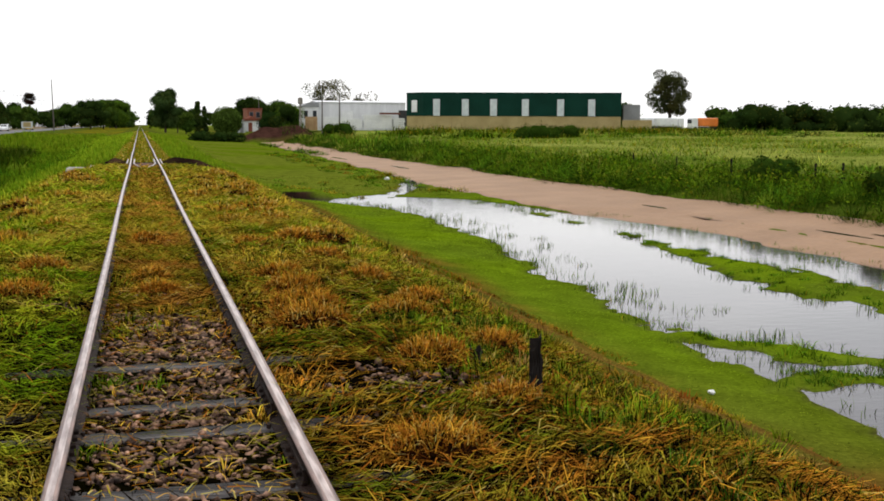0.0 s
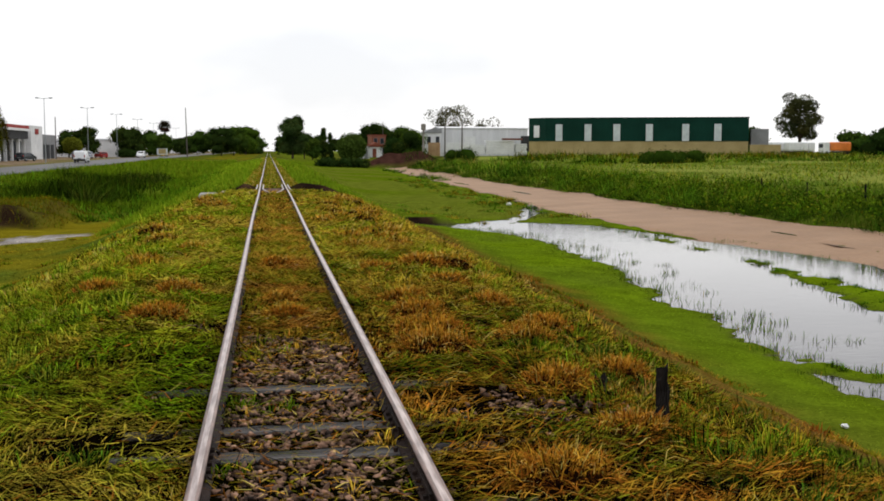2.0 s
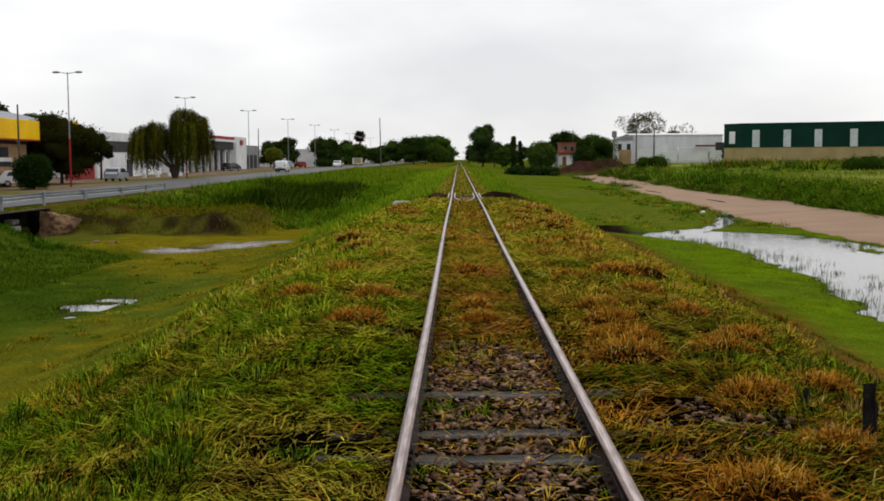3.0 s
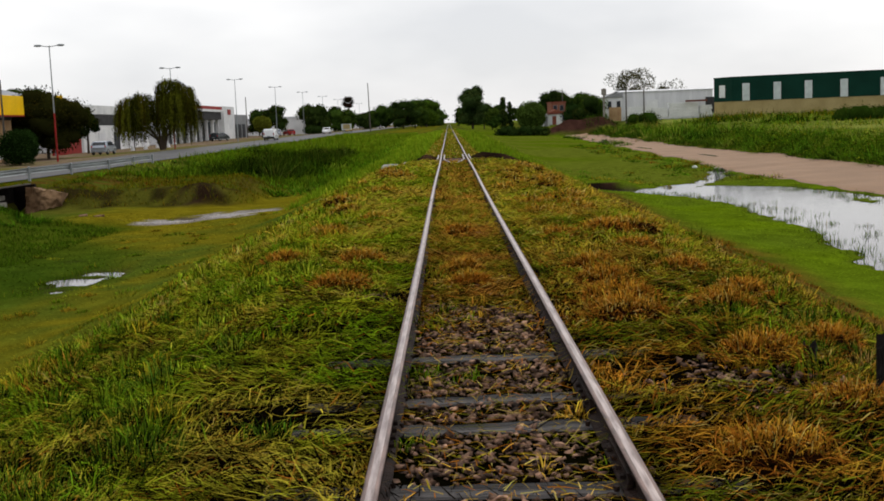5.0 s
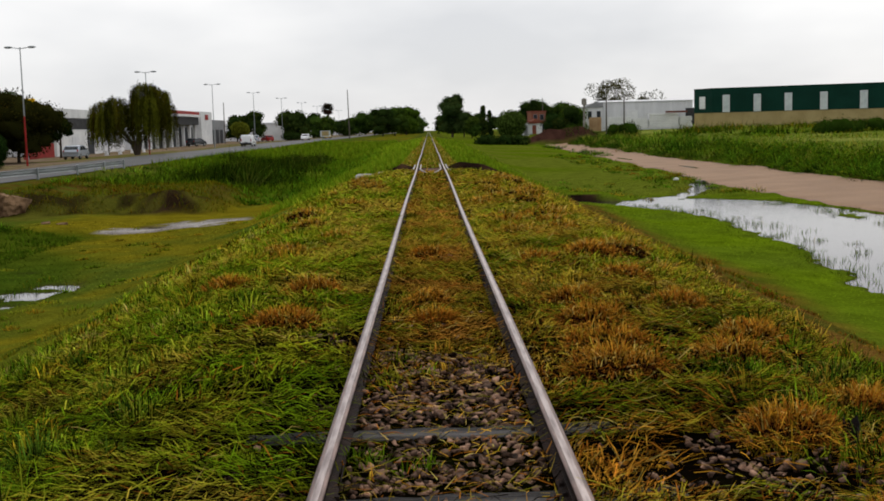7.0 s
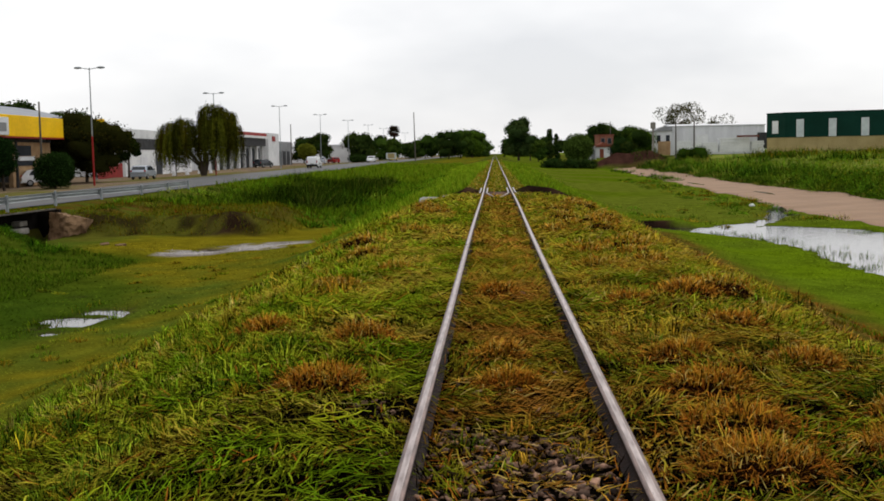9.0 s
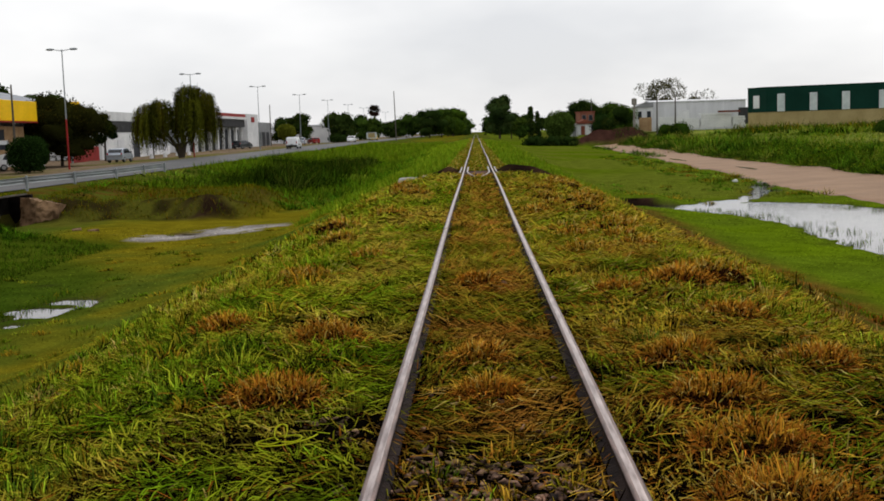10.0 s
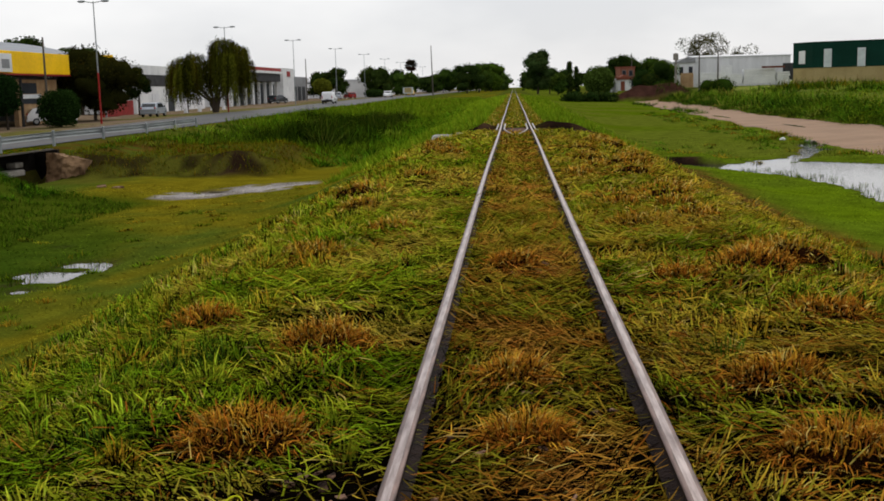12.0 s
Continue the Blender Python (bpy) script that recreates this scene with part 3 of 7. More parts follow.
def sleeper(y, tilt, x0, x1, z, w=0.2, seed=0):
    """A weathered sleeper with checked, worn edges."""
    rnd = random.Random(seed)
    s = thing("railway_sleeper", "dark weathered wooden sleeper half sunk in ballast", "sleeper", (0, y, z), tilt, "sleepers of the track")
    bm = bmesh.new()
    n = 16
    rows = []
    for i in range(n + 1):
        u = x0 + (x1 - x0) * i / n
        a, b, h = w / 2 + rnd.uniform(-.014, .008), w / 2 + rnd.uniform(-.014, .008), rnd.uniform(-.007, .004)
        rows.append([bm.verts.new(c) for c in ((u, -a, -.13), (u, -a, h - .014), (u, -a + .02, h), (u, -.01, h + rnd.uniform(-.008, .002)), (u, b - .02, h), (u, b, h - .014), (u, b, -.13))])
    for p, q in zip(rows, rows[1:]):
        for i in range(6):
            bm.faces.new((p[i], q[i], q[i + 1], p[i + 1]))
    bm.faces.new(rows[0])
    bm.faces.new(rows[-1][::-1])
    bmesh.ops.recalc_face_normals(bm, faces=bm.faces)
    part("timber", bm, M_SLEEPER, s)
    for sx in (-RAIL_X, RAIL_X):
        for fl in (-1, 1):
            b = bmesh.new()
            rod(b, (sx + fl * .066, 0.05 * fl, -.01), (sx + fl * .066, 0.05 * fl, .022), .011, .014, 6)
            part("spike", b, M_RUST, s)
    return s


for i, (y, tilt, z) in enumerate(((4.67, -1.5, -.128), (5.62, 1.5, -.126), (6.2, 2.5, -.13), (7.27, 2.0, -.127))):
    sleeper(y, tilt, -1.02, 1.03, z, 0.19, i)


def worn_post(name, label, x, y, h, w, seed):
    """A short split post, burnt and broken at the top."""
    rnd = random.Random(seed)
    p = thing(name, label, "post", (x, y, float(height(x, y)) - 0.05), rnd.uniform(0, 90))
    bm = bmesh.new()
    rows = []
    for k in range(7):
        f = k / 6
        rows.append([bm.verts.new((w / 2 * (1 - .12 * f) * c + rnd.uniform(-.012, .012), w / 2 * (1 - .12 * f) * s + rnd.uniform(-.012, .012), h * f + (rnd.uniform(-.05, .04) if k == 6 else 0))) for c, s in ((-1, -.8), (0, -1), (1, -.7), (1, .8), (.1, 1), (-1, .7))])
    for a, b in zip(rows, rows[1:]):
        for i in range(6):
            bm.faces.new((a[i], a[(i + 1) % 6], b[(i + 1) % 6], b[i]))
    bm.faces.new(rows[-1])
    bmesh.ops.recalc_face_normals(bm, faces=bm.faces)
    part("stump", bm, M_POST, p)


worn_post("wooden_post", "short charred wooden post in cut grass", 2.17, 6.15, 0.43, 0.072, 3)
worn_post("wooden_post", "low dark broken post stub in cut grass", 2.06, 7.05, 0.20, 0.08, 5)

# ---- the small open bridge: guard rails with splayed ends, a deck plate and bare abutments ----
bridge = thing("rail_bridge", "short open rail bridge with splayed guard rails over bare earth", "bridge", (0, 42, 0))
for sx, fl in ((-1, -1), (-1, 1), (1, -1), (1, 1)):
    x = sx * RAIL_X + fl * 0.13
    bm = bmesh.new()
    pts = [(x + fl * .34, -.7, -.12), (x + fl * .13, .5, -.08), (x, 1.9, -.05), (x, 7.5, -.05)]
    for a, b in zip(pts, pts[1:]):
        rod(bm, a, b, .028, n=6)
    part("guard_rail", bm, M_RAILTOP, bridge, "pale steel guard rail with a splayed end")
part("deck_plate", boxed((-.42, 1.9, -.20), (.42, 5.6, -.14), .01), M_EARTH, bridge, "dark earth-stained deck between the rails")
for y in (1.6, 5.4):
    part("abutment", boxed((-1.3, y - .2, -1.4), (1.3, y + .2, -.20), .03), M_SHED, bridge)
for sx in (-1, 1):
    part("girder", boxed((sx * .53 - .09, 1.4, -.5), (sx * .53 + .09, 5.7, -.13), .01), M_RUST, bridge)
headwall = bmesh.new()
box(headwall, (-2.85, .9, -1.3), (-2.05, 1.35, -.14), .12)
box(headwall, (-2.02, .95, -1.3), (-1.75, 1.3, -.08), .08)
part("wing_wall", headwall, M_PALECONCRETE, bridge, "pale concrete wing wall")

# thin yellow cord lying in loops on the grass
cu = bpy.data.curves.new("plastic_cord", "CURVE")
cu.dimensions, cu.bevel_depth, cu.bevel_resolution, cu.resolution_u = "3D", 0.0045, 2, 10
sp = cu.splines.new("BEZIER")
loop = [(-.17, -.02, .02), (-.02, -.07, .03), (.04, .06, .06), (.0, .14, .11), (-.04, .03, .05), (.08, -.05, .03), (.16, .0, .05), (.05, .05, .05), (-.10, .03, .03), (-.16, -.05, .02), (0, -.10, .02), (.2, -.06, .05), (.27, .03, .06)]
sp.bezier_points.add(len(loop) - 1)
for q, co in zip(sp.bezier_points, loop):
    q.co, q.handle_left_type, q.handle_right_type = co, "AUTO", "AUTO"
cu.materials.append(M_WIRE)
cord = new("plastic_cord", cu)
cord.matrix_world = pose(-1.06, 9.5, -0.09) @ Matrix.Diagonal((.68, .68, .68, 1))
tagged(cord, "thin bright yellow plastic cord looped on the grass", "cord")


# ---- left of the railway: guard rails, road, vehicles, lamps, shops ----
def beam_profile():
    return [(0, -.155), (.02, -.15), (.08, -.11), (.08, -.05), (.015, -.015), (.015, .015), (.08, .05), (.08, .11), (.02, .15), (0, .155), (-.012, .15), (.065, .10), (.065, .055), (0, .02), (0, -.02), (.065, -.055), (.065, -.10), (-.012, -.15)]


def guardrail(label, x, ys, top, bend=0.0):
    g = thing("road_guardrail", label, "guardrail", (0, 0, 0), group="guardrails of the road")
    at = x if callable(x) else (lambda y: x)
    for i, y in enumerate(ys):
        x = at(y)
        # over the culvert the posts stand on its slab
        z0 = -.68 if 47 < y < 57 and x > -22.98 else float(height(x, y))
        p = bmesh.new()
        box(p, (x + .02, y - .075, z0 - .2), (x + .13, y + .075, top(y) + .08), .02)
        part("post", p, M_ZINC, g)
    for a, b in zip(ys, ys[1:]):
        bm = bmesh.new()
        rows = []
        for y, e in ((a, 0), (b + .15, .008)):
            x = at(min(y, b))
            rows.append([bm.verts.new((x - u - e, y, top(y) - .155 + v)) for u, v in beam_profile()])
        k = len(rows[0])
        for i in range(k):
            bm.faces.new((rows[0][i], rows[0][(i + 1) % k], rows[1][(i + 1) % k], rows[1][i]))
        bmesh.ops.recalc_face_normals(bm, faces=bm.faces)
        part("beam", bm, M_ZINC, g)
    return g


guardrail("galvanised steel guardrail on the road edge above the ditch", lambda y: float(np.interp(y, [20, 39, 50, 61, 90], [-17.6, -20.4, -21.9, -22.9, -22.7])), [16.5, 23.5, 30.5, 37.5, 44.5, 51.5, 58.5, 65.6, 72.7, 78.4, 83.2], lambda y: float(np.interp(y, [20, 50, 58, 70, 90], [-.17, -.17, -.19, -.28, -.21])))
guardrail("galvanised steel guardrail on the far road edge", -31.4, [32, 39, 46, 53, 60, 67], lambda y: -0.28)

# the road's culvert: a slab, a dark bay and a crumbled wall
cul = thing("road_culvert", "concrete road culvert with a dark bay above washed-out earth", "culvert", (-22.9, 54.5, 0))
part("slab", boxed((-.1, -7.5, -.97), (1.25, 1.7, -.89), .02), M_WOODPOLE, cul, "earth-stained slab edge")
# black panels stand in for the deep shade of the bay
part("back_wall", boxed((.05, -7.0, -2.9), (.2, 2.75, -.975)), M_BAYSHADE, cul, "black panel for the shade at the back of the culvert bay")
part("end_wall", boxed((.205, 1.95, -2.9), (1.3, 2.2, -.975)), M_BAYSHADE, cul, "black panel for the shade at the end of the culvert bay")
rubble = bmesh.new()
face = []
for i in range(27):
    u = i / 26
    col = []
    for j in range(17):
        v = j / 16
        p = Vector((1.42 + 1.95 * u, 0, -2.75 + v * (1.72 - .34 * u - .10 * noise.noise(Vector((u * 9, 3, 0))))))
        p.y = .05 - .30 * u + .42 * v + .30 * noise.noise(p * 1.4) + .14 * noise.noise(p * 5)
        col.append(rubble.verts.new(p))
    col.append(rubble.verts.new((p.x, p.y + 1.1, p.z - .10)))
    col.append(rubble.verts.new((p.x, p.y + 1.6, -2.7)))
    face.append(col)
for a, b in zip(face, face[1:]):
    for j in range(18):
        rubble.faces.new((a[j], b[j], b[j + 1], a[j + 1]))
rubble.faces.new(face[0])
rubble.faces.new(face[-1][::-1])
rub = part("washed_earth", rubble, M_PALE_EARTH, cul, "pale washed-out earth face")
blocks = bmesh.new()
box(blocks, (.3, -1.3, -1.62), (.75, -.5, -1.38), .05)
part("fallen_block", blocks, M_CONCRETE, cul, "broken concrete block")
blocks = bmesh.new()
box(blocks, (.35, -2.6, -1.95), (1.0, -.9, -1.68), .06)
part("fallen_block", blocks, M_CONCRETE, cul, "broken concrete block")


def street_lamp(x, y, h, painted):
    red = 0.42
    z0 = float(height(x, y))
    s = thing("street_lamp", "tall twin-arm street lamp with a red lower pole" if painted else "tall grey twin-arm street lamp beside the road", "street lamp", (x, y, z0), group="street lamps along the road")
    bm = bmesh.new()
    rod(bm, (0, 0, -.2), (0, 0, h * red), .085, .07, 10)
    part("lower_pole", bm, M_RED if painted else M_ZINC, s, "red painted lower pole" if painted else "")
    bm = bmesh.new()
    rod(bm, (0, 0, h * red), (0, 0, h), .058, .04, 10)
    part("pole", bm, M_ZINC, s)
    for sx in (-1, 1):
        bm = bmesh.new()
        rod(bm, (0, 0, h - .12), (sx * .7, 0, h - .02), .035, .03, 8)
        part("arm", bm, M_ZINC, s)
        bm = bmesh.new()
        bmesh.ops.create_uvsphere(bm, u_segments=12, v_segments=8, radius=1, matrix=Matrix.Translation((sx * .98, 0, h)) @ Matrix.Diagonal((.36, .16, .10, 1)))
        part("lamp_head", bm, M_ZINC, s)


for k in range(9):
    street_lamp(-34.0, 94.8 + 40.8 * k, 9.9, k < 2)


def car(name, label, x, y, rz, paint, kind="hatch", group=""):
    """A car, nose towards its own +y."""
    if kind == "van":
        L, W, H = 4.25, 1.78, 1.82
        side = [(-2.1, .32), (-2.12, .75), (-2.08, 1.55), (-1.98, 1.76), (-1.7, 1.82), (.35, 1.82), (.75, 1.72), (1.38, 1.12), (1.95, .95), (2.1, .72), (2.12, .34)]
        glass = [(.52, 1.16), (.5, 1.62), (.78, 1.58), (1.22, 1.16)]
        rear = None
        wind = ((.80, 1.69), (1.36, 1.14))
    else:
        L, W, H = 4.0, 1.70, 1.46
        side = [(-1.95, .34), (-2.0, .78), (-1.88, .98), (-1.5, 1.38), (-1.1, 1.45), (.15, 1.46), (.55, 1.36), (1.15, .98), (1.8, .84), (1.98, .62), (2.0, .34)]
        glass = [(-1.35, .96), (-1.15, 1.33), (.28, 1.36), (.95, .98)]
        rear = ((-1.84, 1.02), (-1.52, 1.34))
        wind = ((.58, 1.33), (1.12, 1.0))
    c = thing(name, label, "van" if kind == "van" else "car", (x, y, float(height(x, y)) + .03), rz, group)
    bm = bmesh.new()
    rows = []
    for u, tuck in ((-W / 2, .05), (-W / 2 + .05, 0), (W / 2 - .05, 0), (W / 2, .05)):
        row = []
        for yy, zz in side:
            lean = max(0, zz - .95) * .16
            uu = u - math.copysign(lean, u)
            row.append(bm.verts.new((uu, yy * (1 - tuck * .35), zz - (tuck * .4 if zz > 1 else 0))))
        rows.append(row)
    k = len(side)
    for a, b in zip(rows, rows[1:]):
        for i in range(k):
            bm.faces.new((a[i], a[(i + 1) % k], b[(i + 1) % k], b[i]))
    bm.faces.new(rows[0])
    bm.faces.new(rows[-1][::-1])
    bmesh.ops.recalc_face_normals(bm, faces=bm.faces)
    part("body", bm, paint, c)
    for sgn in (-1, 1):
        bm = bmesh.new()
        prism(bm, [(yy, zz) for yy, zz in glass], 0, .012, "x")
        for v in bm.verts:
            v.co.x = sgn * (W / 2 - max(0, v.co.z - .95) * .16 + v.co.x + .002)
        part("side_window", bm, M_GLASS, c)
    for pair, nm in ((wind, "windscreen"), (rear, "rear_window")):
        if pair:
            (y0, z0), (y1, z1) = pair
            bm = bmesh.new()
            hw0, hw1 = W / 2 - .12 - max(0, z0 - .95) * .16, W / 2 - .12 - max(0, z1 - .95) * .16
            off = .02
            nd = Vector((0, -(z1 - z0), y1 - y0)).normalized() * off * (1 if y1 > y0 and nm == "windscreen" else 1)
            nd = nd if nd.z > 0 else -nd
            f = bm.faces.new([bm.verts.new(Vector(p) + nd) for p in ((-hw0, y0, z0), (hw0, y0, z0), (hw1, y1, z1), (-hw1, y1, z1))])
            e = bmesh.ops.extrude_face_region(bm, geom=[f])
            for v in [g for g in e["geom"] if isinstance(g, bmesh.types.BMVert)]:
                v.co -= nd * .9
            bmesh.ops.recalc_face_normals(bm, faces=bm.faces)
            part(nm, bm, M_GLASS, c)
    part("rear_bumper", boxed((-W / 2 + .03, -L / 2 - .06, .28), (W / 2 - .03, -L / 2 + .12, .60 if kind == "van" else .5), .04), M_BLACK if kind == "van" else paint, c)
    part("front_bumper", boxed((-W / 2 + .05, L / 2 - .12, .28), (W / 2 - .05, L / 2 + .05, .55), .04), M_BLACK if kind == "van" else paint, c)
    part("number_plate", boxed((-.25, -L / 2 - .075, .62 if kind == "van" else .52), (.25, -L / 2 - .055, .74 if kind == "van" else .64)), M_GREY, c)
    for sgn in (-1, 1):
        part("tail_light", boxed((sgn * (W / 2 - .13) - .07, -L / 2 - .035, .80), (sgn * (W / 2 - .13) + .07, -L / 2 + .1, 1.2 if kind == "van" else 1.0), .02), M_TAILRED, c)
        part("headlight", boxed((sgn * (W / 2 - .3) - .17, L / 2 - .14, .62), (sgn * (W / 2 - .3) + .17, L / 2 - .0, .80), .03), M_LENS, c)
        part("mirror", boxed((sgn * (W / 2 + .09) - .07, .85, .98), (sgn * (W / 2 + .09) + .07, .97, 1.14), .02), M_BLACK, c)
        for yy in (-1.28, 1.3):
            t = bmesh.new()
            rod(t, (sgn * (W / 2 - .2), yy, .30), (sgn * (W / 2 + .01), yy, .30), .31, n=20)
            bmesh.ops.bevel(t, geom=[e for e in t.edges if e.calc_face_angle(0) > 1], offset=.03, segments=2, affect="EDGES")
            wheel = part("wheel", t, M_TYRE, c)
            t = bmesh.new()
            rod(t, (sgn * (W / 2 - .0), yy, .30), (sgn * (W / 2 + .018), yy, .30), .19, .17, 14)
            part("rim", t, M_RIM, wheel)
    if kind == "van":
        part("side_trim", boxed((-W / 2 - .012, -1.0, .62), (-W / 2 + .02, 1.0, .72)), M_BLACK, c)
        part("side_trim", boxed((W / 2 - .02, -1.0, .62), (W / 2 + .012, 1.0, .72)), M_BLACK, c)
        part("door_gap", boxed((W / 2 - .02, -.62, .5), (W / 2 + .006, -.58, 1.45)), M_BLACK, c)
    return c


car("van", "white delivery van with dark bumpers on the wet road", -28.6, 176, 0, M_CARWHITE, "van")
car("car", "silver hatchback parked on the verge under trees", -37.6, 119, 2, M_CARSILVER)
car("car", "red car parked by the roadside hedge", -37.6, 258, 30, M_RED)
car("car", "pale car half hidden behind a round bush", -39.6, 98, -62, M_CARWHITE)
car("car", "dark hatchback parked by the shops", -41.0, 196, -20, M_CARDARK)
car("car", "white car coming along the wet road", -29.2, 262, 180, M_CARWHITE, group="cars on the road")
car("car", "yellow car far along the wet road", -29.0, 318, 180, M_CARYELLOW, group="cars on the road")
car("car", "silver car parked by the roadside trees", -37, 236, 10, M_CARSILVER)
car("car", "dark car parked by the roadside trees", -37, 222, 10, M_CARDARK)


def wall_box(name, parent, lo, hi, mat, label="", bevel=0.0):
    return part(name, boxed(lo, hi, bevel), mat, parent, label)


# the yellow-fronted workshop with a vaulted sheet roof
gz = -0.9
shop = thing("yellow_workshop", "workshop with a long yellow fascia and a vaulted metal roof", "building", (-40, 0, gz))
wall_box("fascia", shop, (-1.2, 48, 4.42), (0, 103.7, 6.2), M_YELLOW, "long yellow fascia board", .03)
wall_box("fascia_edge", shop, (-1.2, 48, 4.3), (0.02, 103.72, 4.416), M_RED, "red band under the fascia")
roof = bmesh.new()
outline = [(-1.25 - 24.5 * i / 16, 8.15 - 2.25 * abs((i - 8) / 8) ** 2) for i in range(17)]
outline += [(u, z - .2) for u, z in outline[::-1]]
prism(roof, outline, 38, 114)
part("roof", roof, M_ROOFZINC, shop, "vaulted grey metal roof")
wall_box("back_wall", shop, (-26, 38, 0), (-25.7, 113.4, 5.7), M_GREY)
wall_box("end_wall", shop, (-25.6, 113.4, 0), (-6.2, 113.7, 5.7), M_GREY)
# the canopy's shade is put into the dark colour of this wall
wall_box("front_wall", shop, (-6.5, 48, 0), (-6.2, 97, 4.1), M_SHED, "front under the canopy, coloured dark for its shade")
wall_box("brick_pier", shop, (-1.6, 95.3, 0), (-1.21, 103.4, 3.99), M_TANBRICK, "tan brick side wall with a window")
wall_box("window_sill", shop, (-1.2, 95.6, 2.4), (-1.05, 99.6, 2.75), M_WHITE)
wall_box("window_pane", shop, (-1.2, 95.8, 2.8), (-1.12, 99.0, 3.7), M_DARKGLASS)
wall_box("window_pane", shop, (-1.2, 95.7, 1.95), (-1.12, 99.6, 2.38), M_DARKGLASS)
wall_box("soffit", shop, (-6.2, 48, 4.0), (-1.21, 103.6, 4.2), M_SHED)
for y in (56, 70, 84, 95):
    p = bmesh.new()
    rod(p, (-.7, y, 0), (-.7, y, 4.05), .12, n=10)
    part("column", p, M_SHED, shop)
for y0, y1, z0, z1, m in ((81.3, 85.4, 4.62, 6.4, M_LIGHTGREY), (89.6, 91.9, 4.5, 5.95, M_WHITE)):
    sign = part("sign_board", boxed((.03, y0, z0), (.16, y1, z1), .02), m, shop, "pale sign board on the fascia")
    part("sign_picture", boxed((.165, y0 + .5, z0 + .3), (.19, y1 - .5, z1 - .45)), M_GREY, sign)
lg = part("sign_board", boxed((.03, 86.2, 4.65), (.12, 89.2, 5.85), .02), M_YELLOW, shop, "small orange and yellow sign")
part("sign_bar", boxed((.125, 86.6, 4.9), (.15, 88.8, 5.5)), M_AMBER, lg)
part("sign_cap", boxed((.165, 82.0, 6.0), (.2, 84.6, 6.3), .02), M_AMBER, shop)
vent = bmesh.new()
rod(vent, (-12, 100.4, 8.0), (-12, 100.4, 9.0), .5, .5, 12)
rod(vent, (-12, 100.4, 9.0), (-12, 100.4, 9.35), .65, .2, 12)
rod(vent, (-12, 101.5, 8.0), (-12, 101.5, 10.2), .05, .04, 6)
part("roof_vent", vent, M_ZINC, shop)

# white hall with a dark band
hall = thing("white_hall", "white rendered hall with a dark grey band below its roof", "building", (-46, 138, -0.9))
wall_box("wall", hall, (-14, 0, 0), (0, 30, 3.58), M_WHITE)
wall_box("band", hall, (-14, -.02, 3.6), (0.05, 30.02, 5.0), M_SHED, "dark grey band")
wall_box("parapet", hall, (-14, 0, 5.02), (0, 30, 6.2), M_WHITE, "", .04)
for y in (6, 12.5, 19, 26):
    wall_box("door", hall, (.0, y, 0), (.06, y + 2.6, 2.6), M_LIGHTGREY if y != 12.5 else M_DARKGLASS)
wall_box("red_hoarding", hall, (1, -14, 0), (1.2, -4.5, 1.9), M_RED, "low red hoarding")
for y in (2, 8, 14, 20):
    b = bmesh.new()
    rod(b, (5.5, y, 0), (5.5, y, .75), .28, .2, 10)
    part("planter", b, M_WHITE, hall, "small white concrete bollard")

# showroom with a red-edged canopy
show = thing("showroom", "showroom with red-edged roof, white columns and dark glass", "building", (-44, 178, -0.75))
wall_box("wall", show, (-16, 0, 0), (-1.65, 48, 6.1), M_WHITE)
wall_box("fascia", show, (-1.6, 0, 4.3), (0, 35, 5.7), M_SHED, "dark grey fascia", .03)
wall_box("roof_edge", show, (-1.8, -.3, 6.16), (.15, 35.3, 6.75), M_RED, "red roof edge", .03)
wall_box("roof_edge", show, (-1.8, -.3, 5.72), (.3, 35.3, 6.155), M_WHITE, "", .03)
wall_box("end_band", show, (-15.9, -.08, 3.9), (-1.7, -.01, 5.2), M_SHED, "dark band on the end wall")
for i in range(26):
    wall_box("cladding_rib", show, (-15.8 + i * .54, -.05, .1), (-15.52 + i * .54, -.008, 3.85), M_LIGHTGREY)
for i in range(8):
    wall_box("column", show, (-1.0, i * 4.9, 0), (-.5, i * 4.9 + (.9 if i % 3 == 0 else .35), 4.28), M_WHITE)
for i in range(7):
    wall_box("glazing", show, (-1.18, i * 4.9 + .6, .3), (-1.05, i * 4.9 + 4.6, 3.9), M_DARKGLASS)
    wall_box("display_panel", show, (-1.04, i * 4.9 + .9, 2.5 if i % 2 else 1.2), (-.98, i * 4.9 + 2.4, 3.6 if i % 2 else 2.3), M_WHITE)
wall_box("pylon", show, (-1.6, 37, 0), (.1, 47.5, 6.9), M_WHITE, "white sign wall", .05)
wall_box("pylon_sign", show, (.12, 40.5, 5.3), (.2, 43.5, 6.3), M_RED)
wall_box("annex", show, (-14, 48.1, 0), (-.5, 64, 5.4), M_GREY, "grey annex with dark doors")
for i in range(3):
    wall_box("annex_door", show, (-.48, 49.6 + i * 4.6, 0), (-.42, 52.6 + i * 4.6, 3.4), M_DARKGLASS)

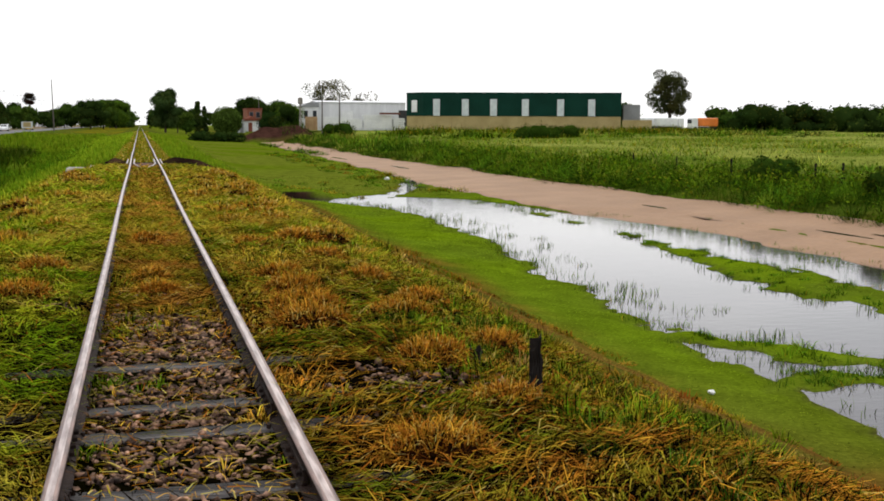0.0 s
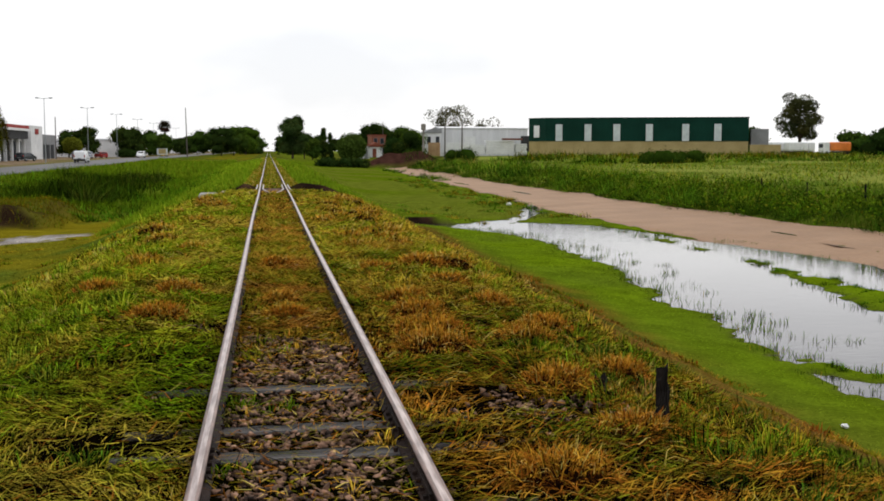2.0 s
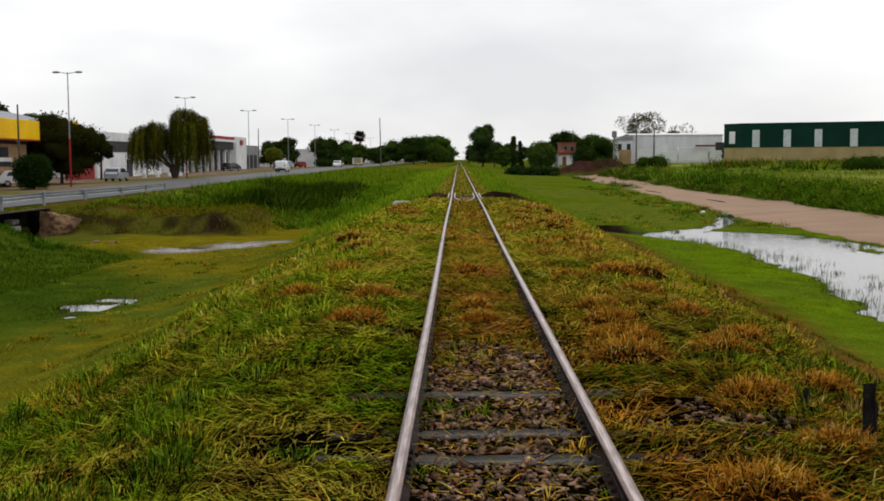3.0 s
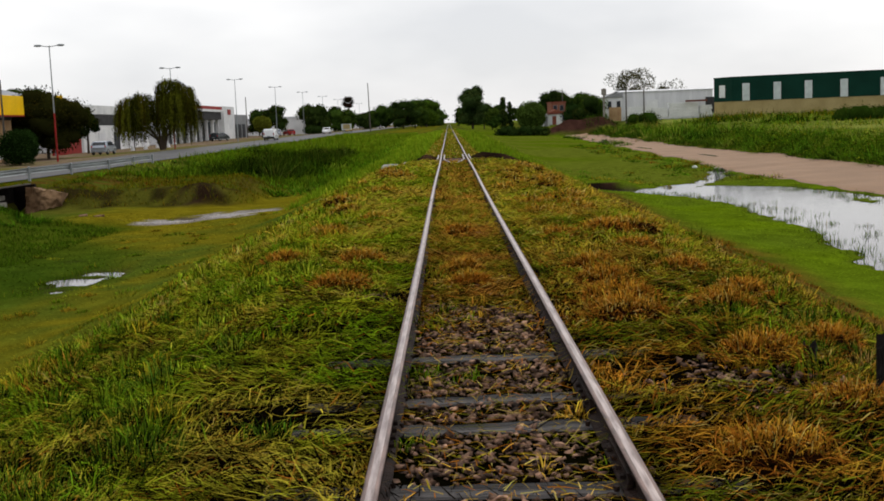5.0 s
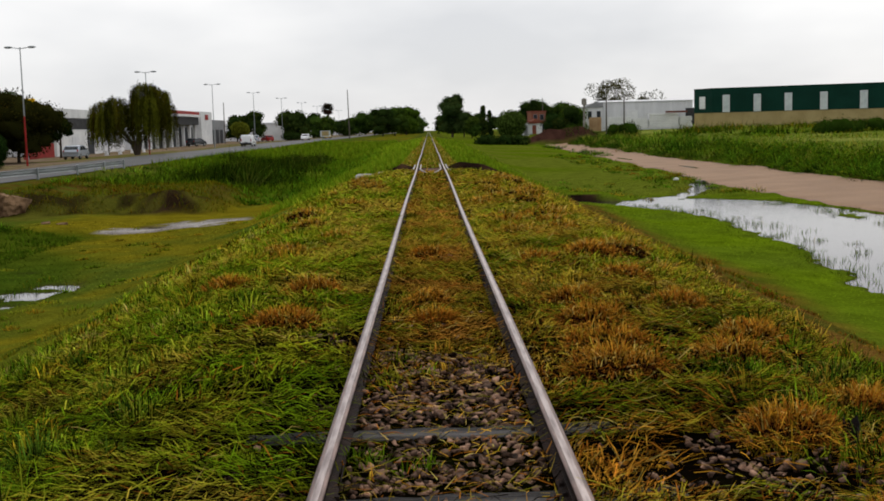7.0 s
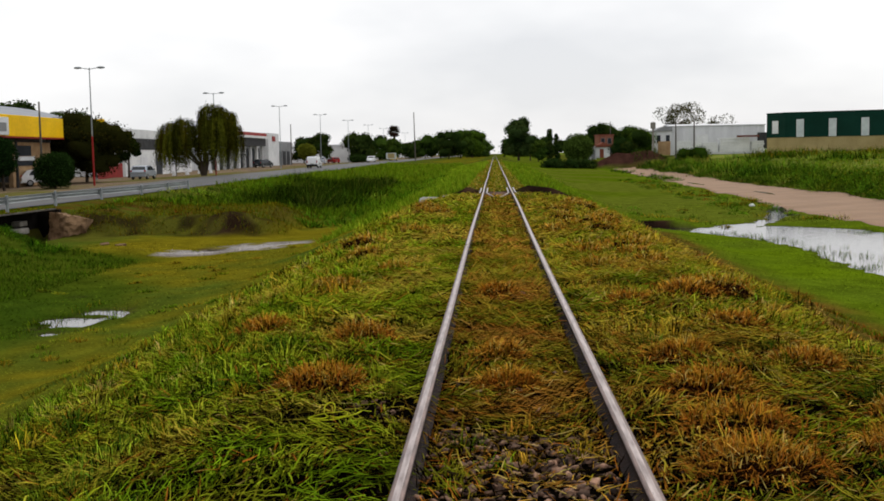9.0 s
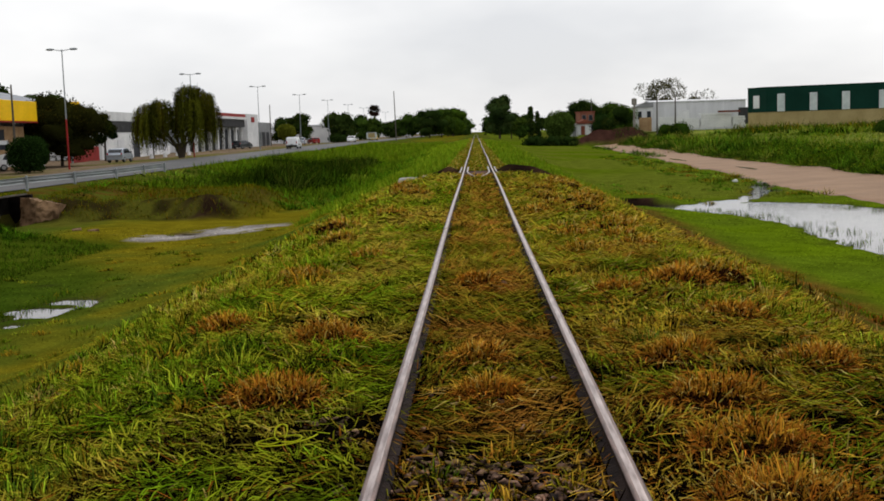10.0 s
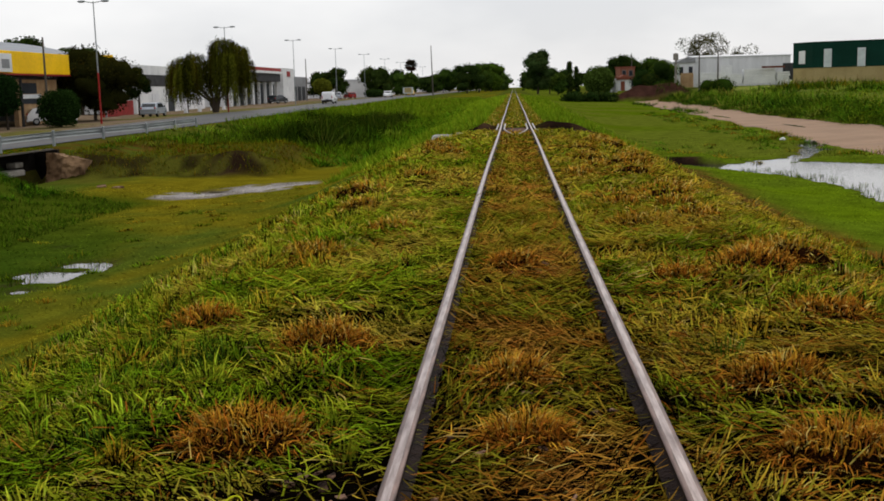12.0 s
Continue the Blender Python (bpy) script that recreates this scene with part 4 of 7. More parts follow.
# low pale buildings further on
for k, (x, y, w, d, h, m, lb) in enumerate(((-37.6, 292, 12, 18, 5.0, M_WHITE, "low white roadside house behind trees"), (-36, 600, 16, 20, 8.4, M_LIGHTGREY, "wide pale building at the far end of the road"), (-52, 262, 12, 22, 5.5, M_WHITE, "low white roadside building with a flat roof"), (-50, 300, 12, 26, 4.8, M_LIGHTGREY, "pale grey roadside shed"), (-42, 370, 14, 60, 5.2, M_WHITE, "long low white building far along the road"), (-62, 210, 14, 26, 7.0, M_LIGHTGREY, "pale building behind the showroom"))):
    b = thing("roadside_building", lb, "building", (x, y, -.5))
    wall_box("wall", b, (-w, 0, 0), (0, d, h - .5), m)
    wall_box("roof", b, (-w - .2, -.2, h - .495), (.2, d + .2, h), M_LIGHTGREY, "", .05)
    for i in range(4):
        wall_box("window", b, (.0, d * (i + .3) / 4, 1.0), (.05, d * (i + .7) / 4, 2.6), M_DARKGLASS)

# roadside sign board and poles
sg = thing("road_sign", "pale board with a tan plate on two posts", "road sign", (-22.4, 240, float(height(-22.4, 240))), 0)
for x in (-.7, .7):
    p = bmesh.new()
    rod(p, (x, 0, 0), (x, 0, 2.0), .05, n=8)
    part("post", p, M_ZINC, sg)
part("board", boxed((-1.1, -.04, .9), (1.1, .0, 2.2), .01), M_PANEL, sg, "pale sign board")
part("plate", boxed((-.75, -.06, 1.1), (.75, -.042, 2.1)), M_CREAM, sg, "tan plate")


sb = thing("sign_box", "yellow and cream sign box on a steel post", "sign", (-43.8, 122, -.8))
b = bmesh.new()
rod(b, (0, 0, 0), (0, 0, 5.6), .12, n=8)
part("post", b, M_ZINC, sb)
part("yellow_face", boxed((-.35, -.2, 5.6), (1.1, .2, 6.7), .03), M_YELLOW, sb)
part("cream_face", boxed((-1.1, -.2, 5.6), (-.36, .2, 6.9), .03), M_CREAM, sb)


def pole(x, y, h, label, r=.13, lean=0.0, arm=False):
    p = thing("utility_pole", label, "pole", (x, y, float(height(x, y)) - .1))
    b = bmesh.new()
    rod(b, (0, 0, 0), (lean, 0, h), r, r * .6, 8)
    part("shaft", b, M_WOODPOLE, p)
    if not arm:
        return
    b = bmesh.new()
    box(b, (lean * .95 - .7, -.06, h - .7), (lean * .95 + .7, .06, h - .6))
    part("crossarm", b, M_WOODPOLE, p)


pole(-21.6, 302, 13.4, "tall bare grey wooden pole beside the road", .17, -.25)
pole(-38.5, 78.1, 6.7, "dark wooden pole before the workshop", .12)
pole(-38.5, 94.9, 7.3, "dark wooden pole before the workshop", .12)
pole(-40.5, 141, 5.4, "dark slim pole on the grass verge", .09)
pole(-41.5, 226, 8.4, "dark wooden pole by the showroom", .13)


# ---- right of the railway: the green hall, sheds, houses, lorries, fence ----
P0, P1 = Vector((50.3, 196.9, 0)), Vector((83.9, 183.8, 0))
along = (P1 - P0).normalized()
back = Vector((-along.y, along.x, 0))
GZ = 0.4
green = thing("green_hall", "long hall with green metal cladding over a cream wall", "building", (P0.x, P0.y, GZ), math.degrees(math.atan2(along.y, along.x)))
# in its own axes the front runs along +x, the depth along +y
FL = (P1 - P0).length


def ring(z0, z1, grow=0.0):
    pts = [(-3.4 - grow, 2.9), (0 - grow * .4, 0 - grow), (FL + grow, 0 - grow), (FL + grow, 22 + grow), (-3.4 - grow, 22 + grow)]
    return prism(bmesh.new(), pts, z0, z1, "z")


part("base_wall", ring(0, 2.9), M_CREAM, green, "cream rendered base wall")
part("cladding", ring(2.905, 7.05, .06), M_GREEN, green, "dark green ribbed metal cladding")
part("roof_edge", ring(7.055, 7.22, .14), M_GREEN, green)
for i, u in enumerate((2.5, 7.8, 13.0, 18.8, 25.2, 30.8)):
    w = part("window", boxed((u - .55, -.16, 2.95), (u + .55, -.09, 5.9), .03), M_PANEL, green, "tall pale translucent window sheet")
    part("frame", boxed((u - .62, -.10, 2.93), (u + .62, -.07, 5.97), .02), M_LIGHTGREY, w)
for k in range(70):
    u = 0.4 + k * (FL - .6) / 70
    part("rib", boxed((u - .03, -.085, 2.95), (u + .03, -.055, 7.0)), M_GREEN, green)
ch = bmesh.new()
box(ch, (-.75, -.05, 3.6), (.75, .03, 5.8), .03)
sg = part("sign", ch, M_WHITE, green, "white sign board on the corner")
sg.matrix_basis = pose(-1.8, 1.38, 0, 0, 0, -40.5)
low = thing("low_wall", "low cream boundary wall beside the green hall", "wall", (P1.x, P1.y, GZ), math.degrees(math.atan2(along.y, along.x)))
part("wall", boxed((.3, .2, 0), (5.6, .5, 2.3), .03), M_CREAM, low)
part("block", boxed((.8, 6, 0), (3.9, 9, 5.2), .03), M_GREY, low, "small grey-brown block behind the wall")

grey = thing("pale_shed", "long pale grey metal shed with a white door", "building", (33.0, 238, GZ), -2)
part("wall", boxed((4, 0, 0), (23.6, 16, 6.15)), M_LIGHTGREY, grey)
roof = bmesh.new()
prism(roof, [(-.25, 6.16), (8, 6.6), (16.3, 6.16), (16.3, 6.02), (8, 6.45), (-.25, 6.02)], 3.9, 23.8, "x")
part("roof", roof, M_LIGHTGREY, grey)
part("side_house", boxed((.4, -2, 0), (3.98, 9, 5.0)), M_WHITE, grey, "small white side building")
sroof = bmesh.new()
prism(sroof, [(.1, 5.0), (2.0, 5.9), (4.2, 5.95), (4.2, 5.0)], -2.3, 9.3)
part("side_roof", sroof, M_GREY, grey, "grey lean-to roof")
for u in (1.0, 2.9):
    pane = part("window", boxed((u, -2.05, 2.6), (u + .8, -1.99, 4.2)), M_DARKGLASS, grey)
    part("frame", boxed((u - .1, -2.04, 2.5), (u + .9, -2.0, 4.3)), M_LIGHTGREY, pane)
part("gate", boxed((1.0, -4.2, 0), (3.6, -4.05, 2.9), .02), M_TANBRICK, grey, "tan timber gate before the side building")
part("door", boxed((9.6, -.10, 0), (11.9, -.04, 4.3), .02), M_WHITE, grey, "tall white door")
for k in range(24):
    part("rib", boxed((4.4 + k * .80, -.035, .1), (4.44 + k * .80, -.002, 6.0)), M_LIGHTGREY, grey)
# solid block, its dark colour standing for the shade in an open bay
part("dark_opening", boxed((21.6, -3, 1.0), (23.6, -2.4, 4.4)), M_SHED, grey, "dark block standing for the shade of an open bay")
for k, (x, l, h) in enumerate(((36.6, 5.2, 2.4), (41.9, 3.2, 2.0), (45.3, 6.2, 2.9), (51.7, 2.6, 2.2))):
    st = thing("white_stack", "stack of white sheet goods beside the shed", "stack", (x, 228, GZ + .5), -2, "white stacks by the shed")
    for j in range(5):
        part("sheet", boxed((.12 * (j % 2), 0, h * j / 5), (l - .1 * (j % 3), 2, h * (j + .9) / 5), .03), M_WHITE, st)
beam = thing("red_beam", "rust-red steel beam lying on white goods", "beam", (48.6, 227, GZ + 3.42), -4)
part("flange", boxed((0, 0, 0), (4.4, .35, .07), .01), M_ROOFTILE, beam)
part("web", boxed((0, .14, .072), (4.4, .2, .3)), M_ROOFTILE, beam)
part("flange", boxed((0, 0, .302), (4.4, .35, .37), .01), M_ROOFTILE, beam)
for x, y, h in ((34.0, 212, 7.0), (37.4, 212, 6.9)):
    pole(x, y, h, "dark wooden pole before the pale shed", .17)
wp = thing("concrete_pole", "pale concrete pole with a transformer box", "pole", (30.2, 215, float(height(30.2, 215)) - .1))
b = bmesh.new()
rod(b, (0, 0, 0), (0, 0, 7.6), .26, .17, 10)
part("shaft", b, M_CONCRETE, wp)
part("transformer", boxed((-.5, -.45, 6.3), (.4, .1, 7.5), .06), M_CONCRETE, wp, "pale grey box near the top")
tank = thing("white_tank", "small white water tank on the earth heap", "tank", (27.6, 213, float(height(27.6, 213)) - .05))
b = bmesh.new()
rod(b, (0, 0, 0), (0, 0, 1.9), .75, .72, 14)
part("body", b, M_WHITE, tank)
b = bmesh.new()
rod(b, (0, 0, 1.9), (0, 0, 2.25), .72, .2, 14)
part("cap", b, M_WHITE, tank)

# brick houses beyond the end of the dirt road
hs = thing("brick_house", "narrow red brick house with a flat roof", "house", (23.7, 255, 0), 4)
part("wall", boxed((0, 0, 0), (3.3, 6, 5.0)), M_BRICK, hs)
part("parapet", boxed((-.15, -.15, 5.0), (3.45, 6.15, 5.25), .03), M_ROOFTILE, hs)
for u, z in ((.5, 3.2), (2.0, 3.2), (2.2, 1.0)):
    pane = part("window", boxed((u, -.06, z), (u + .8, -.02, z + 1.2)), M_DARKGLASS, hs)
    part("frame", boxed((u - .06, -.04, z - .06), (u + .86, -.005, z + 1.26)), M_GREY, pane)
part("front_room", boxed((-1.2, -3.4, 0), (1.9, -.02, 2.4)), M_WHITE, hs, "low white front room")
r2 = bmesh.new()
prism(r2, [(-1.5, 2.4), (.35, 3.5), (2.2, 2.4)], -3.7, .0)
part("front_roof", r2, M_ROOFTILE, hs)
part("front_door", boxed((-.4, -3.46, 0), (.5, -3.41, 2.0), .01), M_ROOFTILE, hs)
cab = thing("small_house", "small pale house with a dark roof beside the brick house", "house", (19.7, 252, -.3), 0)
part("wall", boxed((0, 0, 0), (3.2, 3, 3.0)), M_WHITE, cab)
part("roof", boxed((-.3, -.3, 3.0), (3.5, 3.3, 3.25), .03), M_ROOFTILE, cab)
part("window", boxed((.6, -.05, 1.2), (1.5, 0, 2.2)), M_DARKGLASS, cab)
part("door", boxed((2.0, -.05, 0), (2.8, 0, 2.1)), M_GREY, cab)
pole(26.6, 258, 9.4, "dark slim pole above the brick house", .10)


def lorry(x, y, rz, cargo, label):
    z0 = float(height(x, y)) - .05
    t = thing("lorry", label, "lorry", (x, y, z0), rz, "parked lorries beyond the field")
    t.scale = (.8, .8, 1.0)
    part("cargo_box", boxed((-3.6, -1.2, 1.0), (2.2, 1.2, 2.75), .3), cargo, t)
    part("cab", boxed((2.35, -1.15, .6), (4.2, 1.15, 2.7), .2), M_WHITE, t)
    part("windscreen", boxed((4.1, -1.0, 1.6), (4.22, 1.0, 2.4), .02), M_GLASS, t)
    part("chassis", boxed((-3.6, -.5, .6), (4.0, .5, .98)), M_SHED, t)
    for xx in (-2.6, -1.4, 3.2):
        for s in (-1, 1):
            b = bmesh.new()
            rod(b, (xx, s * .9, .48), (xx, s * 1.18, .48), .48, n=14)
            part("wheel", b, M_TYRE, t)


lorry(104.4, 205.5, 8, M_WHITE, "white lorry parked beyond the field")
lorry(111.4, 203.5, 184, M_ORANGE, "lorry with an orange cargo cover beyond the field")
lorry(101.5, 209, 30, M_WHITE, "white lorry parked beyond the field")

out = thing("field_house", "grey rendered house at the edge of the field", "house", (146, 168, .2), 20)
part("wall", boxed((0, 0, 0), (12, 9, 4.0)), M_GREY, out)
part("roof", boxed((-.3, -.3, 4.0), (12.3, 9.3, 4.25), .05), M_CONCRETE, out)
part("window", boxed((2, -.06, 1.2), (3.6, 0, 2.5)), M_DARKGLASS, out)

for i, (x, y, h) in enumerate(((30.2, 40.0, 1.05), (30.1, 42.4, 1.1), (30.2, 44.6, 1.0), (30.0, 48.9, 1.1), (30.1, 52.0, 1.05), (30, 58, 1.0), (30.1, 64, 1.05), (30.2, 36.6, 1.0), (30.0, 33.2, 1.1))):
    f = thing("fence_post", "dark wooden fence post in tall weeds", "fence post", (x, y, float(height(x, y)) - .1), i * 17, "field fence posts")
    b = bmesh.new()
    rod(b, (0, 0, 0), (.02, .01, h + .1), .07, .055, 7)
    part("stake", b, M_POST, f)

def litter_mesh(radius, seed):
    """A small crumpled scrap."""
    bm = bmesh.new()
    bmesh.ops.create_icosphere(bm, subdivisions=2, radius=radius)
    for v in bm.verts:
        v.co *= 1 + noise.noise(v.co * (1.5 / radius) + Vector((seed, 0, 0))) * .5
        v.co.z *= .6
    return bm


lit = finish("plastic_litter", litter_mesh(.05, 0), M_BAG)
lit.matrix_world = pose(7.55, 13.5, float(height(7.55, 13.5)) + .04)
tagged(lit, "scrap of white plastic on the green bank", "litter")

for k, (x, y, w, rz) in enumerate(((-16.5, 48.5, .17, 20), (-15.6, 47.9, .23, -35))):
    bm = boxed((-w, -.14, -.05), (w, .14, .07), .03)
    for v in bm.verts:
        v.co += Vector((noise.noise(v.co * 3 + Vector((k, 0, 0))), noise.noise(v.co * 4), noise.noise(v.co * 5))) * .04
    chunk = finish("concrete_chunk", bm, M_PALE_EARTH)
    chunk.matrix_world = pose(x, y, float(height(x, y)), 6, -8, rz)
    tagged(chunk, "earth-stained broken concrete chunk lying in the ditch grass", "concrete chunk", "concrete chunks in the ditch")

bag = finish("plastic_litter", litter_mesh(.16, 7), M_BAG)
bag.matrix_world = pose(16.6, 75.5, float(height(16.6, 75.5)) + .06)
tagged(bag, "crumpled white plastic bag on the grass by the dirt road", "litter")
pipe = thing("drain_pipe", "short concrete drain pipe at the head of the runnel", "pipe", (17.8, 72.9, float(height(17.8, 72.9)) + .05), 12)
bm = bmesh.new()
rows = []
for y, r in ((0, .15), (.9, .15), (.9, .11), (0, .11)):
    rows.append([bm.verts.new((r * math.cos(k * math.pi / 10), y, r * math.sin(k * math.pi / 10))) for k in range(20)])
for a, b in zip(rows, rows[1:] + rows[:1]):
    for k in range(20):
        bm.faces.new((a[k], a[(k + 1) % 20], b[(k + 1) % 20], b[k]))
bmesh.ops.recalc_face_normals(bm, faces=bm.faces)
part("barrel", bm, M_CONCRETE, pipe)


# ---- trees ----
def leaf_quads(rng, centres, size):
    """Small leaf faces, one for each centre, turned every way."""
    n = len(centres)
    a = rng.normal(size=(n, 3))
    a /= np.linalg.norm(a, axis=1, keepdims=True)
    b = np.cross(a, rng.normal(size=(n, 3)))
    b /= np.linalg.norm(b, axis=1, keepdims=True)
    s = (size * rng.uniform(0.6, 1.4, n))[:, None]
    v = np.stack([centres - a * s, centres + b * s * .55, centres + a * s, centres - b * s * .55], 1).reshape(-1, 3)
    return v


core_bm = bmesh.new()
bmesh.ops.create_icosphere(core_bm, subdivisions=2, radius=1)
core_bm.verts.ensure_lookup_table()
CORE = (np.array([tuple(q.co) for q in core_bm.verts]), np.array([[q.index for q in f.verts] for f in core_bm.faces]))
core_bm.free()


def tree(x, y, h, w, label, tone, n=1500, leaf=0.3, bare=0.2, blobs=16, seed=0, column=False, category="tree", group="", name="tree", open_crown=0.0):
    """A tapered trunk with limbs and an uneven crown of many small leaves."""
    rng = np.random.default_rng(seed)
    z0 = float(height(x, y))
    t = thing(name, label, category, (x, y, z0 - .05), 0, group)
    bm = bmesh.new()
    trunk_h = h * (bare + 0.3)
    r = max(.05, h * .022)
    rod(bm, (0, 0, 0), (h * .01, 0, trunk_h), r * 1.3, r * .7, 8)
    hubs = []
    for k in range(blobs):
        f = (k + .5) / blobs
        if column:
            cz = h * (bare + (1 - bare) * f)
            rad = w / 2 * (1.05 - f) * rng.uniform(.3, .8)
        else:
            cz = h * (bare + (1 - bare) * (0.12 + 0.76 * rng.random()))
            q = (cz / h - bare) / (1 - bare)
            rad = w / 2 * math.sqrt(max(.1, 1 - (2 * q - .9) ** 2)) * rng.uniform(.35, .85)
        az = k * 2.4 + rng.uniform(-.4, .4)
        c = np.array([rad * math.cos(az), rad * math.sin(az), cz])
        br = (w * (.26 if not open_crown else .17) if not column else w * .34) * rng.uniform(.7, 1.25)
        hubs.append((c, br))
        if k % 2 == 0:
            s = rng.uniform(.35, .95)
            rod(bm, (h * .01 * s, 0, trunk_h * s), tuple(c * np.array([.9, .9, 1])), r * .45, r * .12, 5)
    part("trunk", bm, M_BARK, t)
    n, leaf = (int(n * 3.0), leaf * .58) if y < 250 and n > 1500 else (int(n * 1.7), leaf * .78)
    per = n // blobs
    pts, tones = [], []
    for c, br in hubs:
        d = rng.normal(size=(per, 3))
        d /= np.linalg.norm(d, axis=1, keepdims=True)
        rad = br * (rng.uniform(.2, 1, per) ** .4) * rng.uniform(.82, 1.08, per)
        p = c + d * rad[:, None] * np.array([1, 1, .8])
        p[:, 2] = np.maximum(p[:, 2], h * bare * .5)
        pts.append(p)
        tones.append(np.array(tone) * rng.uniform(.65, 1.3) * np.ones((per, 1)) + rng.uniform(-.008, .02, 1) * np.array([1, .6, 0]))
    pts, tones = np.concatenate(pts), np.clip(np.concatenate(tones), 0.004, 1)
    v = leaf_quads(rng, pts, leaf)
    sizes, loops, vt = np.full(len(pts), 4), np.arange(len(v)), np.repeat(tones, 4, 0)
    if not open_crown:
        # dense inner foliage of each bough, toned darker for the shade inside
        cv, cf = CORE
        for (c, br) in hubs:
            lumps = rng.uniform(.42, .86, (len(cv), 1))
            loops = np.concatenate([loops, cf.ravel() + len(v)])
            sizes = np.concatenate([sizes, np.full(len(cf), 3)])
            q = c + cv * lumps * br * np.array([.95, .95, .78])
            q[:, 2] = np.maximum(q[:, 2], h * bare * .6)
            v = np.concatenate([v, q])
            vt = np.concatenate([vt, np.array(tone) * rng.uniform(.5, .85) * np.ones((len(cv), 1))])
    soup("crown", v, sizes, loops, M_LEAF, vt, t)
    return t


def clipped(x, y, w, d, z0, z1, label, tone, n, leaf, seed, name="tree", category="tree", trunks=((0, 0),), power=3.5):
    """A tree or bush shorn to a rounded block on one or more bare stems."""
    rng = np.random.default_rng(seed)
    t = thing(name, label, category, (x, y, float(height(x, y)) - .05))
    bm = bmesh.new()
    for a, b in trunks:
        rod(bm, (a, b, 0), (a * .9, b * .9, z0 + .4 * (z1 - z0)), .11, .07, 8)
        for k in range(4):
            rod(bm, (a * .9, b * .9, z0), (a + w * .3 * math.cos(k * 1.7), b + d * .3 * math.sin(k * 1.7), z0 + .6 * (z1 - z0)), .05, .015, 5)
    part("trunk", bm, M_BARK, t)
    half, mid = np.array([w / 2, d / 2, (z1 - z0) / 2]), np.array([0, 0, (z0 + z1) / 2])

    def shell(q):
        return q / ((np.abs(q) ** power).sum(1) ** (1 / power))[:, None]
    q = rng.normal(size=(n, 3))
    q /= np.linalg.norm(q, axis=1, keepdims=True)
    lump = .92 + .22 * (vnoise(q[:, 0] * 4 + seed, q[:, 2] * 4 + q[:, 1] * 3, 1.0, 91) - .5)
    pts = mid + shell(q) * half * (lump * rng.uniform(.86, 1.05, n))[:, None]
    v = leaf_quads(rng, pts, leaf)
    tones = np.array(tone) * rng.uniform(.5, 1.6, (n, 1))
    cv, cf = CORE
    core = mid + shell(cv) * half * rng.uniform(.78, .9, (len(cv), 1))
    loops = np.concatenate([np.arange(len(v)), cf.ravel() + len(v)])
    # the core takes half the leaf tone, painting the shade within the crown
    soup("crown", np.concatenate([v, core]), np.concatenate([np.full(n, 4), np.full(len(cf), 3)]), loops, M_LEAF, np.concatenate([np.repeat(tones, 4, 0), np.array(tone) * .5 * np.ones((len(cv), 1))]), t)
    return t


def feather_palm(x, y, h, reach, label, seed):
    """A palm whose long fronds arch out and hang, each with two rows of leaflets."""
    rng = np.random.default_rng(seed)
    t = thing("palm_tree", label, "palm tree", (x, y, float(height(x, y)) - .1))
    bm = bmesh.new()
    rod(bm, (0, 0, 0), (.1, 0, h), .24, .17, 9)
    part("trunk", bm, M_BARK, t)
    vs, tn = [], []
    for k in range(18):
        az, el = k * 2.4 + rng.uniform(-.2, .2), rng.uniform(.1, 1.2)
        out = np.array([math.cos(az), math.sin(az), 0])
        side = np.array([-math.sin(az), math.cos(az), 0])
        L = reach * rng.uniform(.8, 1.1)
        for f in np.linspace(.12, 1, 16):
            p = np.array([.1, 0, h]) + out * L * f * math.cos(el * .6) + np.array([0, 0, L * (f * math.sin(el) - .75 * f * f)])
            for sgn in (-1, 1):
                ll = .85 * (1 - .5 * f)
                tip = p + side * sgn * ll * .7 + out * .15 - np.array([0, 0, ll * .75])
                m = (p + tip) / 2
                vs += [p, m + out * .07, tip, m - out * .07]
                tn += [np.array([.030, .048, .012]) * rng.uniform(.5, 1.5)] * 4
    soup("fronds", np.array(vs), np.full(len(vs) // 4, 4), np.arange(len(vs)), M_LEAF, np.array(tn), t)


